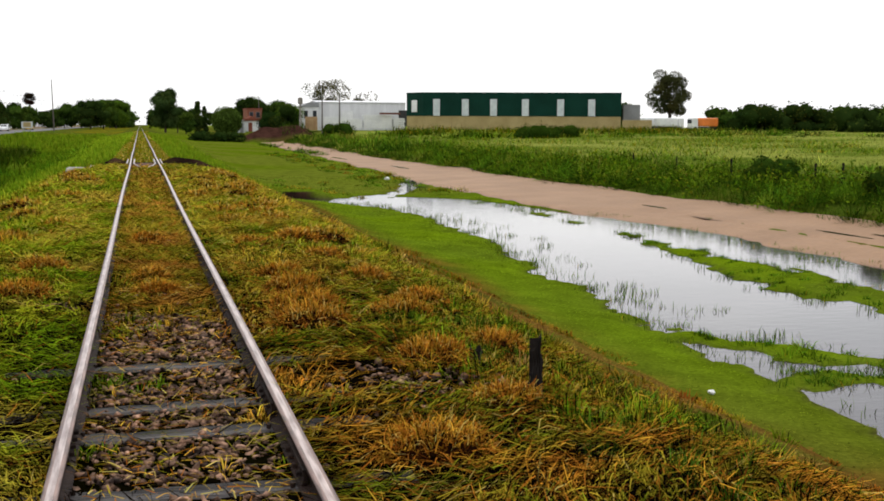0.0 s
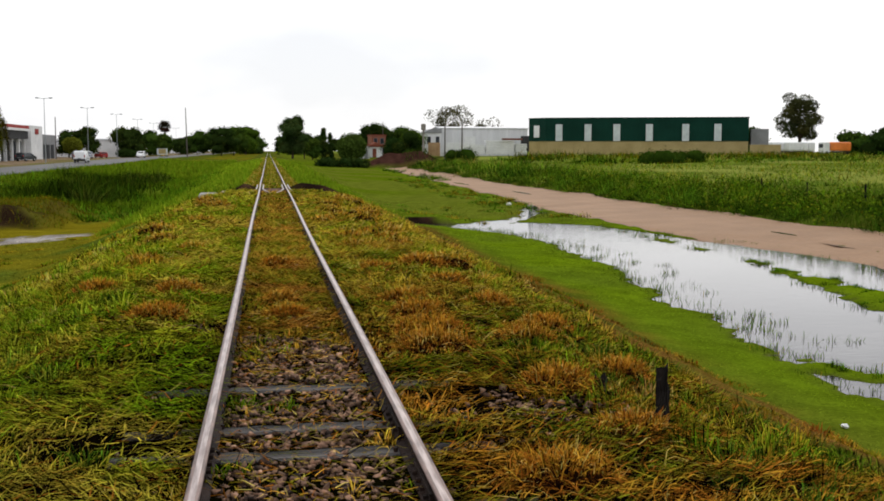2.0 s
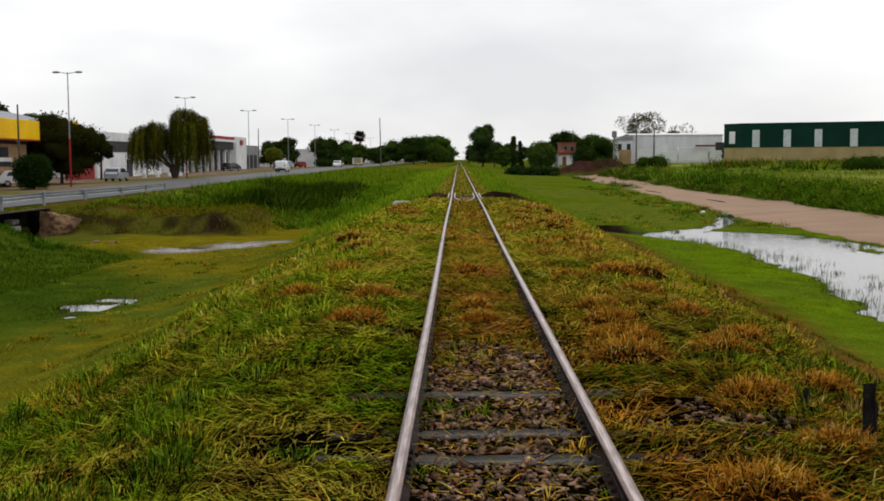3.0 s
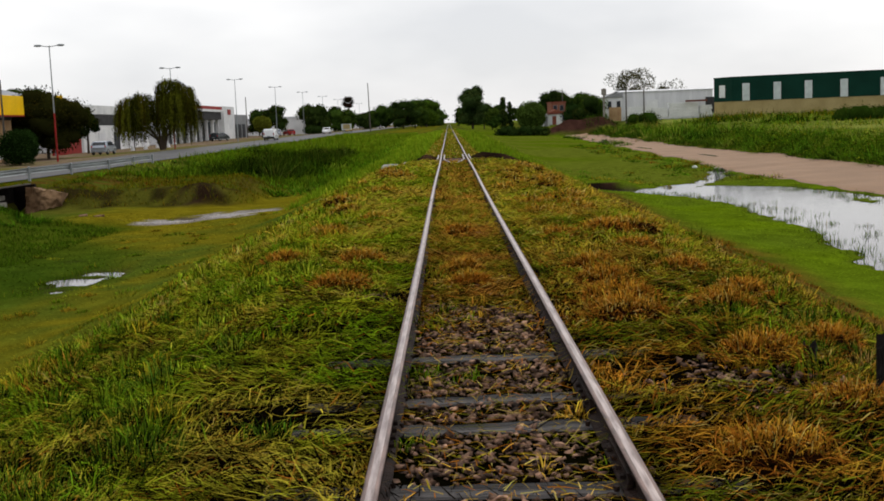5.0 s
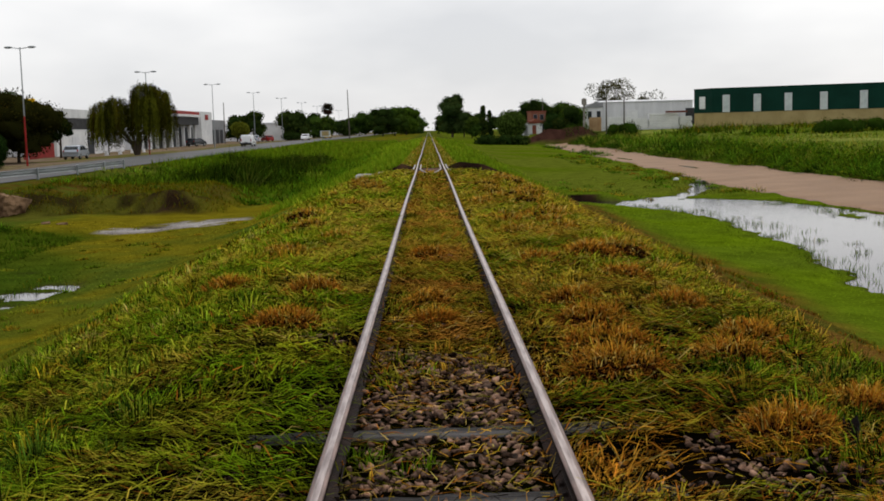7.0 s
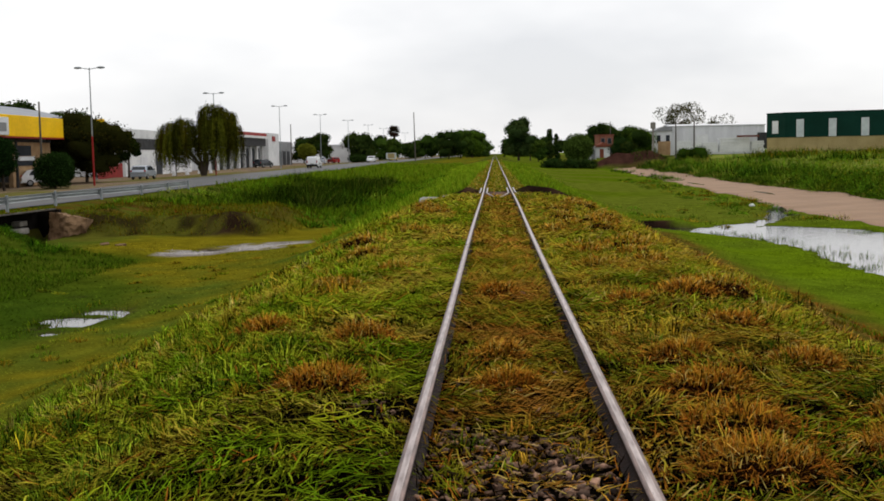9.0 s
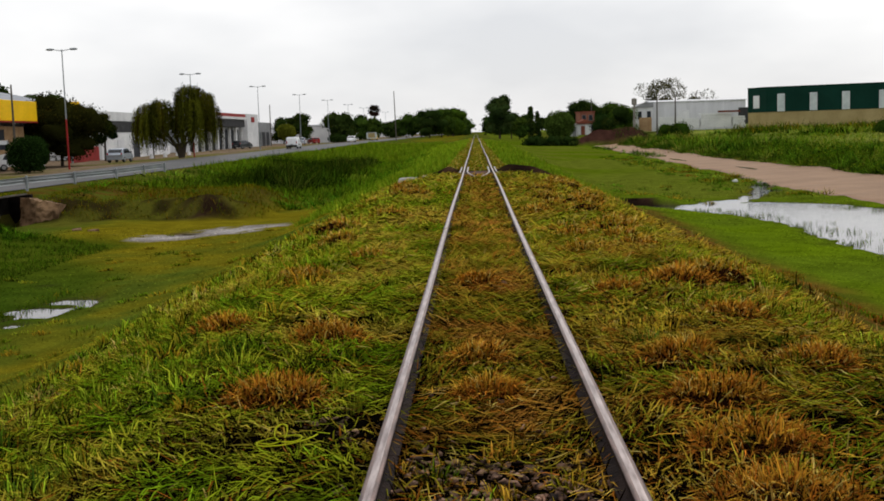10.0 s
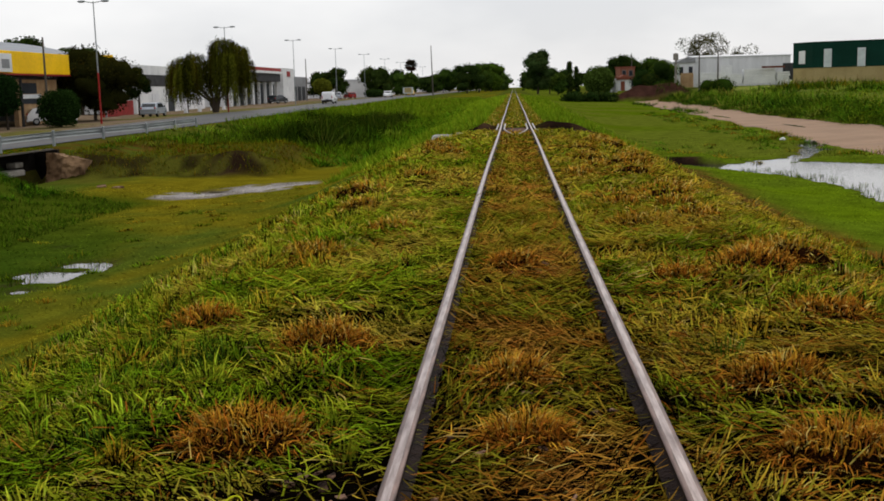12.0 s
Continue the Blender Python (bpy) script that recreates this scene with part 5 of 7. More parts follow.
def willow(x, y, h, w, seed, label, heads):
    rng = np.random.default_rng(seed)
    t = thing("willow_tree", label, "tree", (x, y, float(height(x, y)) - .05))
    bm = bmesh.new()
    pts, tones = [], []
    for hx, hy, hz, hr, n in heads:
        rod(bm, (0, 0, 0), (hx * .12, hy * .1, hz * .28), .30, .20, 8)
        rod(bm, (hx * .12, hy * .1, hz * .28), (hx, hy, hz * .95), .13, .04, 7)
        # whips hang in bundles of one tone, of very unequal length
        for _ in range(n // 6):
            az, rr = rng.uniform(0, 6.28), hr * math.sqrt(rng.random())
            top = np.array([hx + rr * math.cos(az), hy + rr * math.sin(az), hz + math.sqrt(max(0, 1 - (rr / hr) ** 2)) * hr * .6 - .25 * rng.random()])
            reach = rng.uniform(.25, 1.0) ** .8 * (top[2] - 1.0)
            hue = np.array([.080, .088, .008]) * rng.choice([.18, .35, .6, 1.0, 1.7]) + np.array([.02, .006, 0]) * (rng.random() < .2)
            for _ in range(9):
                start = top + rng.normal(size=3) * np.array([.16, .16, .12])
                length = reach * rng.uniform(.7, 1.08)
                k = max(3, int(length / .16))
                f = np.linspace(0, 1, k)[:, None]
                p = start + np.array([.4 * math.cos(az), .4 * math.sin(az), 0]) * np.sqrt(f) * 1.2 - np.array([0, 0, length]) * f + rng.normal(size=(k, 3)) * .05
                pts.append(p)
                tones.append(hue * rng.uniform(.7, 1.3) * np.ones((k, 1)))
    part("trunk", bm, M_BARK, t)
    pts, tones = np.concatenate(pts), np.concatenate(tones)
    n = len(pts)
    ang = rng.uniform(0, 3.14, n)
    side = np.stack([np.cos(ang), np.sin(ang), 0 * ang], 1) * .045
    down = np.array([0, 0, -.17]) + rng.normal(size=(n, 3)) * .05
    v = np.stack([pts, pts + down * .5 + side, pts + down, pts + down * .5 - side], 1).reshape(-1, 3)
    soup("crown", v, np.full(n, 4), np.arange(len(v)), M_LEAF, np.repeat(tones, 4, 0), t)


DARK, MIDG, FRESH, OLIV = (.024, .046, .009), (.042, .08, .011), (.07, .13, .012), (.055, .056, .02)
DEEPEST = (.012, .025, .005)
willow(-34, 130, 8.5, 8, 11, "weeping willow with two hanging crowns on the verge", [(1.3, .3, 7.5, 1.5, 400), (2.6, .7, 6.9, 1.3, 300), (2.0, -.8, 5.9, 1.5, 180), (3.6, .6, 5.6, .8, 110), (.2, .2, 6.0, .9, 120), (-1.9, -.6, 6.2, 1.2, 240), (-3.4, -.9, 5.6, 1.3, 280), (-1.2, .5, 5.2, 1.2, 150), (-4.2, -.8, 4.7, .8, 120), (-3.0, -1.6, 4.9, 1.2, 130)])
tree(-39.6, 108, 6.1, 7.4, "broad dark tree with reddish young leaves on the verge", (.022, .024, .005), 4200, .2, .2, 34, 21)
tree(-42.2, 128, 5.4, 3.0, "dark tree beside the white hall", DEEPEST, 1600, .2, .36, 14, 22)
clipped(-35, 89, 3.2, 3.0, .05, 3.0, "round clipped dark bush on the verge", (.016, .036, .007), 5200, .075, 23, "bush", "bush", power=2.6)
tree(-33, 72.6, 1.0, 1.7, "small dark reddish bush by the guardrail", (.04, .022, .012), 900, .1, .03, 10, 24, category="bush", name="bush")
clipped(-38.8, 80.3, 3.6, 3.4, 1.0, 4.35, "dark tree shorn to a block before the workshop", (.012, .030, .007), 6000, .085, 25, trunks=((-.8, 0), (.7, .3)), power=4)
clipped(-38.8, 86.2, 3.6, 3.6, 1.1, 4.3, "dark tree shorn to a block before the workshop", (.012, .030, .007), 6000, .085, 26, trunks=((-.7, 0), (.8, .2)), power=4)
tree(-66, 128, 9.2, 9, "tall tree behind the workshop", DARK, 1800, .3, .25, 16, 27, open_crown=1)
tree(-56.2, 130, 8.9, 5.6, "tall round tree behind the workshop", DARK, 2200, .26, .3, 16, 28)
feather_palm(-51.6, 135, 7.2, 3.4, "feathery palm behind the workshop", 31)
feather_palm(-53.6, 139, 7.6, 3.2, "feathery palm behind the workshop", 32)
tree(-70, 190, 9.6, 10, "tree behind the white hall", MIDG, 1500, .35, .25, 14, 29)
clipped(-39.9, 235, 4.3, 4.0, 1.2, 4.6, "small yellow-green round tree by the road", (.13, .145, .015), 3000, .12, 30, power=2.2)
clipped(-33.9, 275, 5.4, 2.5, .05, 2.0, "low clipped dark hedge by the road", DARK, 1800, .13, 33, "hedge", "hedge", power=3)
for k, (x, y, h, w, tn) in enumerate(((-47.5, 275, 6.8, 6, DARK), (-40.8, 258, 6.9, 5.8, DARK), (-34.8, 285, 7.4, 9.0, (.030, .052, .010)), (-31.6, 330, 6.6, 8.5, MIDG), (-36.0, 345, 7.6, 7, DARK), (-31, 400, 5.5, 8, DARK), (-27, 430, 8.5, 12, MIDG), (-21, 430, 8.5, 12, MIDG), (-17, 410, 10.0, 12, DARK), (-13.5, 440, 11.5, 12, MIDG), (-9.5, 470, 12.0, 11, FRESH), (-44, 470, 7, 10, DARK), (-36, 520, 7, 10, DARK), (-12, 560, 14, 14, DARK))):
    tree(x, y, h, w, "leafy green roadside tree", tn, 1500, .32, .12, 16, 40 + k, group="trees beyond the road")
tree(6.4, 300, 12.0, 7.4, "tall dark tree beside the railway", (.034, .06, .016), 5200, .26, .08, 40, 70)
tree(13.5, 420, 8.5, 9, "dark tree beside the railway", DARK, 1500, .35, .1, 14, 71)
tree(10.5, 330, 7, 7, "green tree beside the railway", DARK, 1500, .3, .1, 14, 72)
tree(14.8, 300, 8.8, 2.4, "slim dark poplar beside the railway", DARK, 1500, .2, .05, 18, 73, column=True)
tree(16.8, 304, 7.6, 2.2, "slim dark poplar beside the railway", DARK, 1400, .2, .05, 18, 74, column=True)
tree(12.2, 312, 5.6, 5.5, "green tree beside the poplars", MIDG, 1400, .28, .1, 12, 75)
clipped(18.3, 246, 7.2, 6.6, .7, 7.2, "round green tree near the houses", (.060, .098, .016), 5200, .17, 76, power=2.1)
tree(31, 330, 9.6, 11, "broad dark tree behind the houses", DARK, 2000, .35, .2, 16, 77)
tree(41, 340, 9.0, 9, "dark tree behind the houses", MIDG, 1700, .35, .2, 14, 78)
tree(29.6, 231, 6.0, 7, "bright green tree before the pale shed", (.06, .115, .008), 2400, .24, .05, 16, 79)
tree(28.2, 226, 6.2, 8.4, "broad dark green bush beside the pale shed", DARK, 2600, .22, .03, 12, 80)
tree(48, 290, 13.2, 13, "thin-crowned tree above the pale shed", OLIV, 3200, .26, .35, 22, 81, open_crown=1)
for k, (x, h) in enumerate(((10.5, 1.3), (13.2, 1.5), (16.4, 1.4))):
    tree(x, 199 + k, h, 4.6, "low dark hedge bush at the foot of the earth heap", DARK, 700, .2, .02, 10, 520 + k, category="bush", group="hedge by the earth heap", name="hedge_bush")
tree(60, 300, 9.6, 10, "thin-crowned tree above the pale shed", OLIV, 800, .26, .45, 10, 82, open_crown=1)
tree(113, 222, 14.2, 10.0, "tall airy eucalyptus above the field edge", (.050, .058, .022), 5600, .30, .18, 34, 83, open_crown=1, name="eucalyptus_tree")
tree(92, 200, 5.5, 6, "green tree beside the brick block", MIDG, 1400, .26, .08, 12, 84)
for k in range(26):
    rng = np.random.default_rng(200 + k)
    a = radians(29.6 + k * .95)
    dist = 238 + rng.uniform(-22, 26)
    hh = rng.uniform(3.2, 5.2) if k not in (10, 11) else 2.4
    tree(dist * math.sin(a), dist * math.cos(a), hh, rng.uniform(8, 13), "dark green tree in the belt beyond the field", DARK if k % 3 else MIDG, 1100, .36, .03, 14, 300 + k, group="tree belt beyond the field")

for k in range(16):
    rng = np.random.default_rng(700 + k)
    tree((-16 + k * 2.2 if k < 5 else 9 + (k - 5) * 6.2) + rng.uniform(-1, 1), 520 + rng.uniform(-50, 60), rng.uniform(6, 9.5), rng.uniform(11, 16), "dark green tree on the far horizon", DARK if k % 2 else MIDG, 420, .6, .03, 12, 800 + k, group="trees on the far horizon")

# the palm by the road
palm = thing("palm_tree", "tall fan palm with a round dark crown", "palm tree", (-30.3, 335, -.3))
bm = bmesh.new()
for a, b, r0, r1 in (((0, 0, 0), (.1, 0, 4), .3, .24), ((.1, 0, 4), (-.05, 0, 8.6), .24, .22)):
    rod(bm, a, b, r0, r1, 10)
part("trunk", bm, M_BARK, palm)
rng = np.random.default_rng(5)
vs, tn = [], []
for k in range(260):
    az, el = rng.uniform(0, 6.28), rng.uniform(-1.5, 1.3)
    L = rng.uniform(1.7, 2.4) * (1 if el > -.3 else max(.45, 1 + .45 * el))
    d = np.array([math.cos(az) * math.cos(el), math.sin(az) * math.cos(el), math.sin(el) * (1.0 if el > 0 else 1.5)])
    up = np.array([0, 0, 1.0])
    s = np.cross(d, up)
    s /= np.linalg.norm(s) + 1e-6
    base = np.array([-.05, 0, 8.8])
    for j in range(5):
        sp = (j - 2) * .22
        tip = base + (d + s * sp) * L - np.array([0, 0, .25 * L * abs(sp)])
        midp = base + (d + s * sp * .7) * L * .6
        vs += [base + d * L * .25, midp + s * .13, tip, midp - s * .13]
        tn += [(np.array([.036, .028, .016]) if el > -.2 else np.array([.045, .02, .014]))] * 4
soup("fronds", np.array(vs), np.full(len(vs) // 4, 4), np.arange(len(vs)), M_LEAF, np.array(tn), palm)


# ---- grass: every blade is a bent strip ----
def scatter(rng, x0, x1, y0, y1, per_m2, keep=None):
    n = int((x1 - x0) * (y1 - y0) * per_m2)
    x, y = rng.uniform(x0, x1, n), rng.uniform(y0, y1, n)
    if keep is not None:
        k = keep(x, y)
        x, y = x[k], y[k]
    return x, y


def blade_arrays(rng, x, y, z, length, width, rise, curl, tone, az=None, plain=False):
    """Strips that leave the ground at the angle rise and bend over by curl, each with one tone; plain ones are single points of three corners."""
    n = len(x)
    az = rng.uniform(0, 2 * np.pi, n) if az is None else az
    ca, sa = np.cos(az), np.sin(az)
    base = np.stack([x, y, z], 1)
    d1 = np.stack([ca * np.cos(rise), sa * np.cos(rise), np.sin(rise)], 1)
    r2 = rise - curl
    d2 = np.stack([ca * np.cos(r2), sa * np.cos(r2), np.sin(r2)], 1)
    roll = rng.uniform(-0.6, 0.6, n)[:, None]
    s = np.stack([-sa, ca, 0 * ca], 1)
    s = s * np.cos(roll) + np.cross(d1, s) * np.sin(roll)
    w, L = (width / 2)[:, None], length[:, None]
    mid = base + d1 * L * .55
    tip = mid + d2 * L * .45
    k = 3 if plain else 5
    v = np.stack([base - s * w * 1.25, base + s * w * 1.25, tip] if plain else [base - s * w, base + s * w, mid + s * w * .8, mid - s * w * .8, tip], 1).reshape(-1, 3)
    t = np.repeat(tone, k, 0)
    # tips coloured paler: bleached ends, and the light caught on the tops
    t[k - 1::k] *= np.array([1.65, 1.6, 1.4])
    return v, t, k


def blade_mesh(name, arrays, parent=None):
    v = np.concatenate([a[0] for a in arrays])
    t = np.concatenate([a[1] for a in arrays])
    loops, sizes, first = [], [], 0
    for a in arrays:
        n = len(a[0]) // a[2]
        b = first + np.arange(n)[:, None] * a[2]
        loops.append((b + np.array([0, 1, 2] if a[2] == 3 else [0, 1, 2, 3, 3, 2, 4])).ravel())
        sizes.append(np.tile([3] if a[2] == 3 else [4, 3], n))
        first += len(a[0])
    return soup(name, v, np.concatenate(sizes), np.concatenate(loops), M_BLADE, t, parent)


def pick(rng, n, choices, weights):
    """A tone for each blade out of several, with weights that may differ from blade to blade."""
    w = np.stack([np.broadcast_to(np.asarray(q, float), (n,)) for q in weights], 1)
    w = np.cumsum(w / w.sum(1, keepdims=True), 1)
    i = (rng.random(n)[:, None] > w).sum(1).clip(0, len(choices) - 1)
    c = np.array(choices)[i]
    return c * rng.uniform(.65, 1.4, (n, 1)) * rng.uniform(.9, 1.1, (n, 3))


T_STRAW, T_GOLD, T_RUST = np.array([.60, .45, .11]), np.array([.50, .285, .03]), np.array([.19, .068, .008])
T_FRESH = np.array([.085, .165, .006])
T_GREEN, T_LIME, T_DEEP, T_OLIVE = np.array([.084, .142, .005]), np.array([.225, .262, .016]), np.array([.022, .042, .003]), np.array([.20, .145, .009])
# near black, the tone that stands for shadowed gaps between blades
T_GAPSHADE = np.array([.004, .0024, .0009])

rng = np.random.default_rng(42)
STONY = lambda x, y: (np.abs(x) < .47) * smooth(9.6, 8.4, y + (vnoise(x, y, .5, 31) - .5) * 1.6) + smooth(.9, .3, np.hypot((x - 1.45) / .85, (y - 6.4) / .75) + (vnoise(x, y, .35, 32) - .5) * .8) * (x > .6) + smooth(.9, .4, np.hypot((x + .05) / .5, (y - 15.2) / .55)) + .8 * smooth(1, .5, np.hypot((x + .85) / .35, (y - 9.9) / .35))

CLUMPS = [(a, b + .12, r * .66) for a, b, r in [(1.25, 11.3, .34), (1.22, 10.1, .36), (1.12, 8.4, .42), (1.2, 9.2, .40), (2.16, 11.4, .34), (1.97, 8.85, .36), (1.75, 6.95, .34), (1.18, 4.75, .36), (1.85, 5.65, .30), (-.08, 11.4, .20), (-.02, 10.4, .24), (-1.24, 10.35, .38), (-1.19, 12.1, .34), (-1.98, 16.0, .42), (-1.38, 17.2, .34), (1.2, 19.2, .36), (2.0, 18.4, .40), (2.02, 15.4, .42), (1.95, 13.0, .38), (1.9, 24.5, .55), (2.2, 27.4, .55), (1.2, 20.4, .32), (-1.65, 24.3, .50), (-.1, 14.9, .28), (2.5, 7.9, .32), (2.4, 9.9, .36), (1.2, 14.2, .30), (-2.2, 13.2, .36), (1.45, 31, .6), (-1.5, 31, .5), (2.3, 34, .6), (-2.1, 20.4, .45)]]
clump_rng = np.random.default_rng(64)
for k in range(20):
    CLUMPS.append((float(clump_rng.choice([-1, 1, 1])) * float(clump_rng.uniform(.95, 2.7)), 15.5 + 1.25 * k + float(clump_rng.uniform(-.6, .6)), float(clump_rng.uniform(.22, .42))))


def clump_near(x, y):
    """1 on the heaps of dried grass, falling to 0 at twice their reach."""
    f = np.zeros(len(x))
    for a, b, r in CLUMPS:
        f = np.maximum(f, smooth(2.0, .9, np.hypot((x - a) / (r * 1.2), (y - b) / (r * .8))))
    return f


def banded(a, b, c, f):
    """A tone that goes from a over b to c as f goes from 0 to 1."""
    return np.where(f[:, None] < .5, mixed(np.broadcast_to(a, (len(f), 3)), np.broadcast_to(b, (len(f), 3)), f * 2), mixed(np.broadcast_to(b, (len(f), 3)), np.broadcast_to(c, (len(f), 3)), f * 2 - 1))


def mat_tone(x, y):
    """The hue of the mown mat: fresh left of the track, olive between the rails, straw right of it, in patches."""
    f = np.clip(vnoise(x, y, .75, 34) * .55 + vnoise(x, y, .24, 35) * .45, 0, 1)
    f = smooth(.22, .78, f)
    left = banded(np.array([.084, .140, .004]), np.array([.158, .172, .008]), np.array([.25, .19, .022]), np.clip(f - .10 + .12 * smooth(9, 16, y), 0, 1))
    mid = banded(np.array([.105, .110, .006]), np.array([.185, .142, .012]), np.array([.25, .115, .018]), f)
    right = banded(np.array([.095, .130, .005]), np.array([.160, .165, .009]), np.array([.27, .19, .018]), f)
    near_right = banded(np.array([.080, .108, .005]), np.array([.20, .145, .012]), np.array([.37, .155, .015]), f)
    right = mixed(near_right, right, smooth(6, 9, y))
    c = mixed(left, mid, smooth(-.75, -.45, x))
    return mixed(c, right, smooth(.45, .75, x))


rows = []
for y0, y1, dens, wide in ((3.6, 8, 3700, .0052), (8, 13, 2900, .0064), (13, 20, 1600, .0092), (20, 30, 620, .016), (30, 43.5, 300, .024), (-6, 3.6, 420, .034)):
    x, y = scatter(rng, -3.5, 3.5, y0, y1, dens)
    heap = clump_near(x, y)
    bare = smooth(.54, .70, vnoise(x, y, .38, 30) * .6 + vnoise(x, y, .16, 29) * .4) * np.where(x < -.5, 1.0, .75)
    keep = rng.random(len(x)) > np.clip(STONY(x, y) * .93 + bare * .75 + heap * .55, 0, .96)
    keep &= np.abs(np.abs(x) - RAIL_X) > .05
    x, y, heap = x[keep], y[keep], heap[keep]
    n = len(x)
    far = smooth(8, 18, y)
    # near-black blades among the living ones paint the shade of the gaps
    gap_shade = rng.random(n) < .49 - .35 * far
    tone = mat_tone(x, y) * (1.15 + .35 * far + .15 * (x < -.5))[:, None] * rng.uniform(.5, 1.75 - .35 * far, n)[:, None] * rng.uniform(.9, 1.1, (n, 3))
    bleached = rng.random(n) < .02 + .06 * (x > .5)
    tone = np.where(bleached[:, None], T_STRAW * rng.uniform(.35, .8, (n, 1)), tone)
    rusty = rng.random(n) < .07 + .16 * (x > .5) * (1 - .85 * far) + .10 * (np.abs(x) < .5) * (1 - .5 * far) + .25 * heap
    tone = np.where(rusty[:, None], T_RUST * rng.uniform(.6, 1.9, (n, 1)), tone)
    tone = np.where(gap_shade[:, None], T_GAPSHADE * rng.uniform(.3, 1.6, (n, 1)), tone)
    L = rng.uniform(.06, .20, n) * (1 + .35 * (y0 > 12))
    rise = np.abs(rng.normal(.14, .22, n)) + .02
    ridge = smooth(.42, .66, vnoise(x * .55, y, .30, 33) * .65 + vnoise(x, y, .16, 28) * .35)
    lift = ridge * .12 * (.35 + .65 * rng.random(n)) * smooth(.50, .75, np.abs(x)) * (1 - .8 * heap) + .03 * rng.random(n) ** 2 + .004
    az = np.where(rng.random(n) < .5, 0, np.pi) + rng.normal(0, .55, n) + (vnoise(x, y, .9, 39) - .5) * 3.2
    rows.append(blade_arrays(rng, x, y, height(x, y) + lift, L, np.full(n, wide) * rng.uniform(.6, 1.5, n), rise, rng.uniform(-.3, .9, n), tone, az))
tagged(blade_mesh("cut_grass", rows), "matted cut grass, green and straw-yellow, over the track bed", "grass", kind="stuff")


def hummocks(rng, cx, cy, per, wide, r0, r1, h0, h1, lo, hi, tones, weights, lean=0.0, gap_shade=.36):
    """Rounded tufts: blades that spring from a small mound, stand up in its middle and hang over its rim."""
    m = len(cx)
    big = rng.uniform(.65, 1.35, m)
    hue = pick(rng, m, tones, weights)
    R, Hh = rng.uniform(r0, r1, m) * big, rng.uniform(h0, h1, m) * big
    u = np.sqrt(rng.random((m, per)))
    aa = rng.uniform(0, 6.283, (m, per))
    x = (cx[:, None] + R[:, None] * 1.2 * u * np.cos(aa)).ravel()
    y = (cy[:, None] + R[:, None] * .9 * u * np.sin(aa)).ravel()
    z = height(x, y) - .01 + (Hh[:, None] * (1 - u ** 2.5) * rng.uniform(.2, 1, (m, per))).ravel()
    n = m * per
    uu = u.ravel()
    rise = np.clip(1.42 - lean - .62 * uu + rng.normal(0, .26 + lean * .4, n), .15, 1.55)
    # a share of blades goes near black for the shade inside the tuft
    tone = np.repeat(hue, per, 0) * np.where(rng.random((n, 1)) < gap_shade, .04, rng.uniform(.6, 2.0, (n, 1)) ** (gap_shade / .36)) * rng.uniform(.85, 1.15, (n, 3))
    L = (rng.uniform(lo, hi, (m, per)) * big[:, None]).ravel()
    return blade_arrays(rng, x, y, z, L, np.full(n, wide) * rng.uniform(.6, 1.4, n), rise, rng.uniform(.2, 1.2, n), tone, aa.ravel() + rng.normal(0, .7, n), plain=wide >= .02)


# straws and a few sprouts on the bare ballast
x, y = scatter(rng, -.46, .46, 4, 9.4, 190)
n = len(x)
rows = [blade_arrays(rng, x, y, np.full(n, -.118) + rng.uniform(0, .012, n), rng.uniform(.04, .13, n), rng.uniform(.003, .007, n), rng.uniform(0, .3, n), rng.uniform(-.1, .5, n), pick(rng, n, [T_STRAW * .7, T_GOLD, T_RUST * 1.4, T_OLIVE], [.3, .4, .4, .3]))]
for cx, cy, m, w in ((-.38, 6.75, 5, [1, 0, 0]), (-.12, 6.7, 3, [1, .2, 0]), (.40, 5.75, 4, [0, .3, 1]), (.36, 4.9, 3, [.6, .3, .3]), (-.42, 5.3, 3, [.8, .4, 0]), (-.05, 8.7, 5, [.6, .5, .4]), (.3, 8.9, 4, [.5, .6, .3]), (-.35, 9.0, 4, [.8, .4, .2]), (.1, 9.4, 5, [.6, .5, .5])):
    rows.append(hummocks(rng, cx + rng.normal(0, .07, m), cy + rng.normal(0, .06, m), 26, .007, .03, .07, .01, .04, .04, .11, [T_GREEN, T_OLIVE, T_GOLD], w))
tagged(blade_mesh("ballast_grass", rows), "straws and small grass sprouts on the ballast between the rails", "grass", kind="stuff")

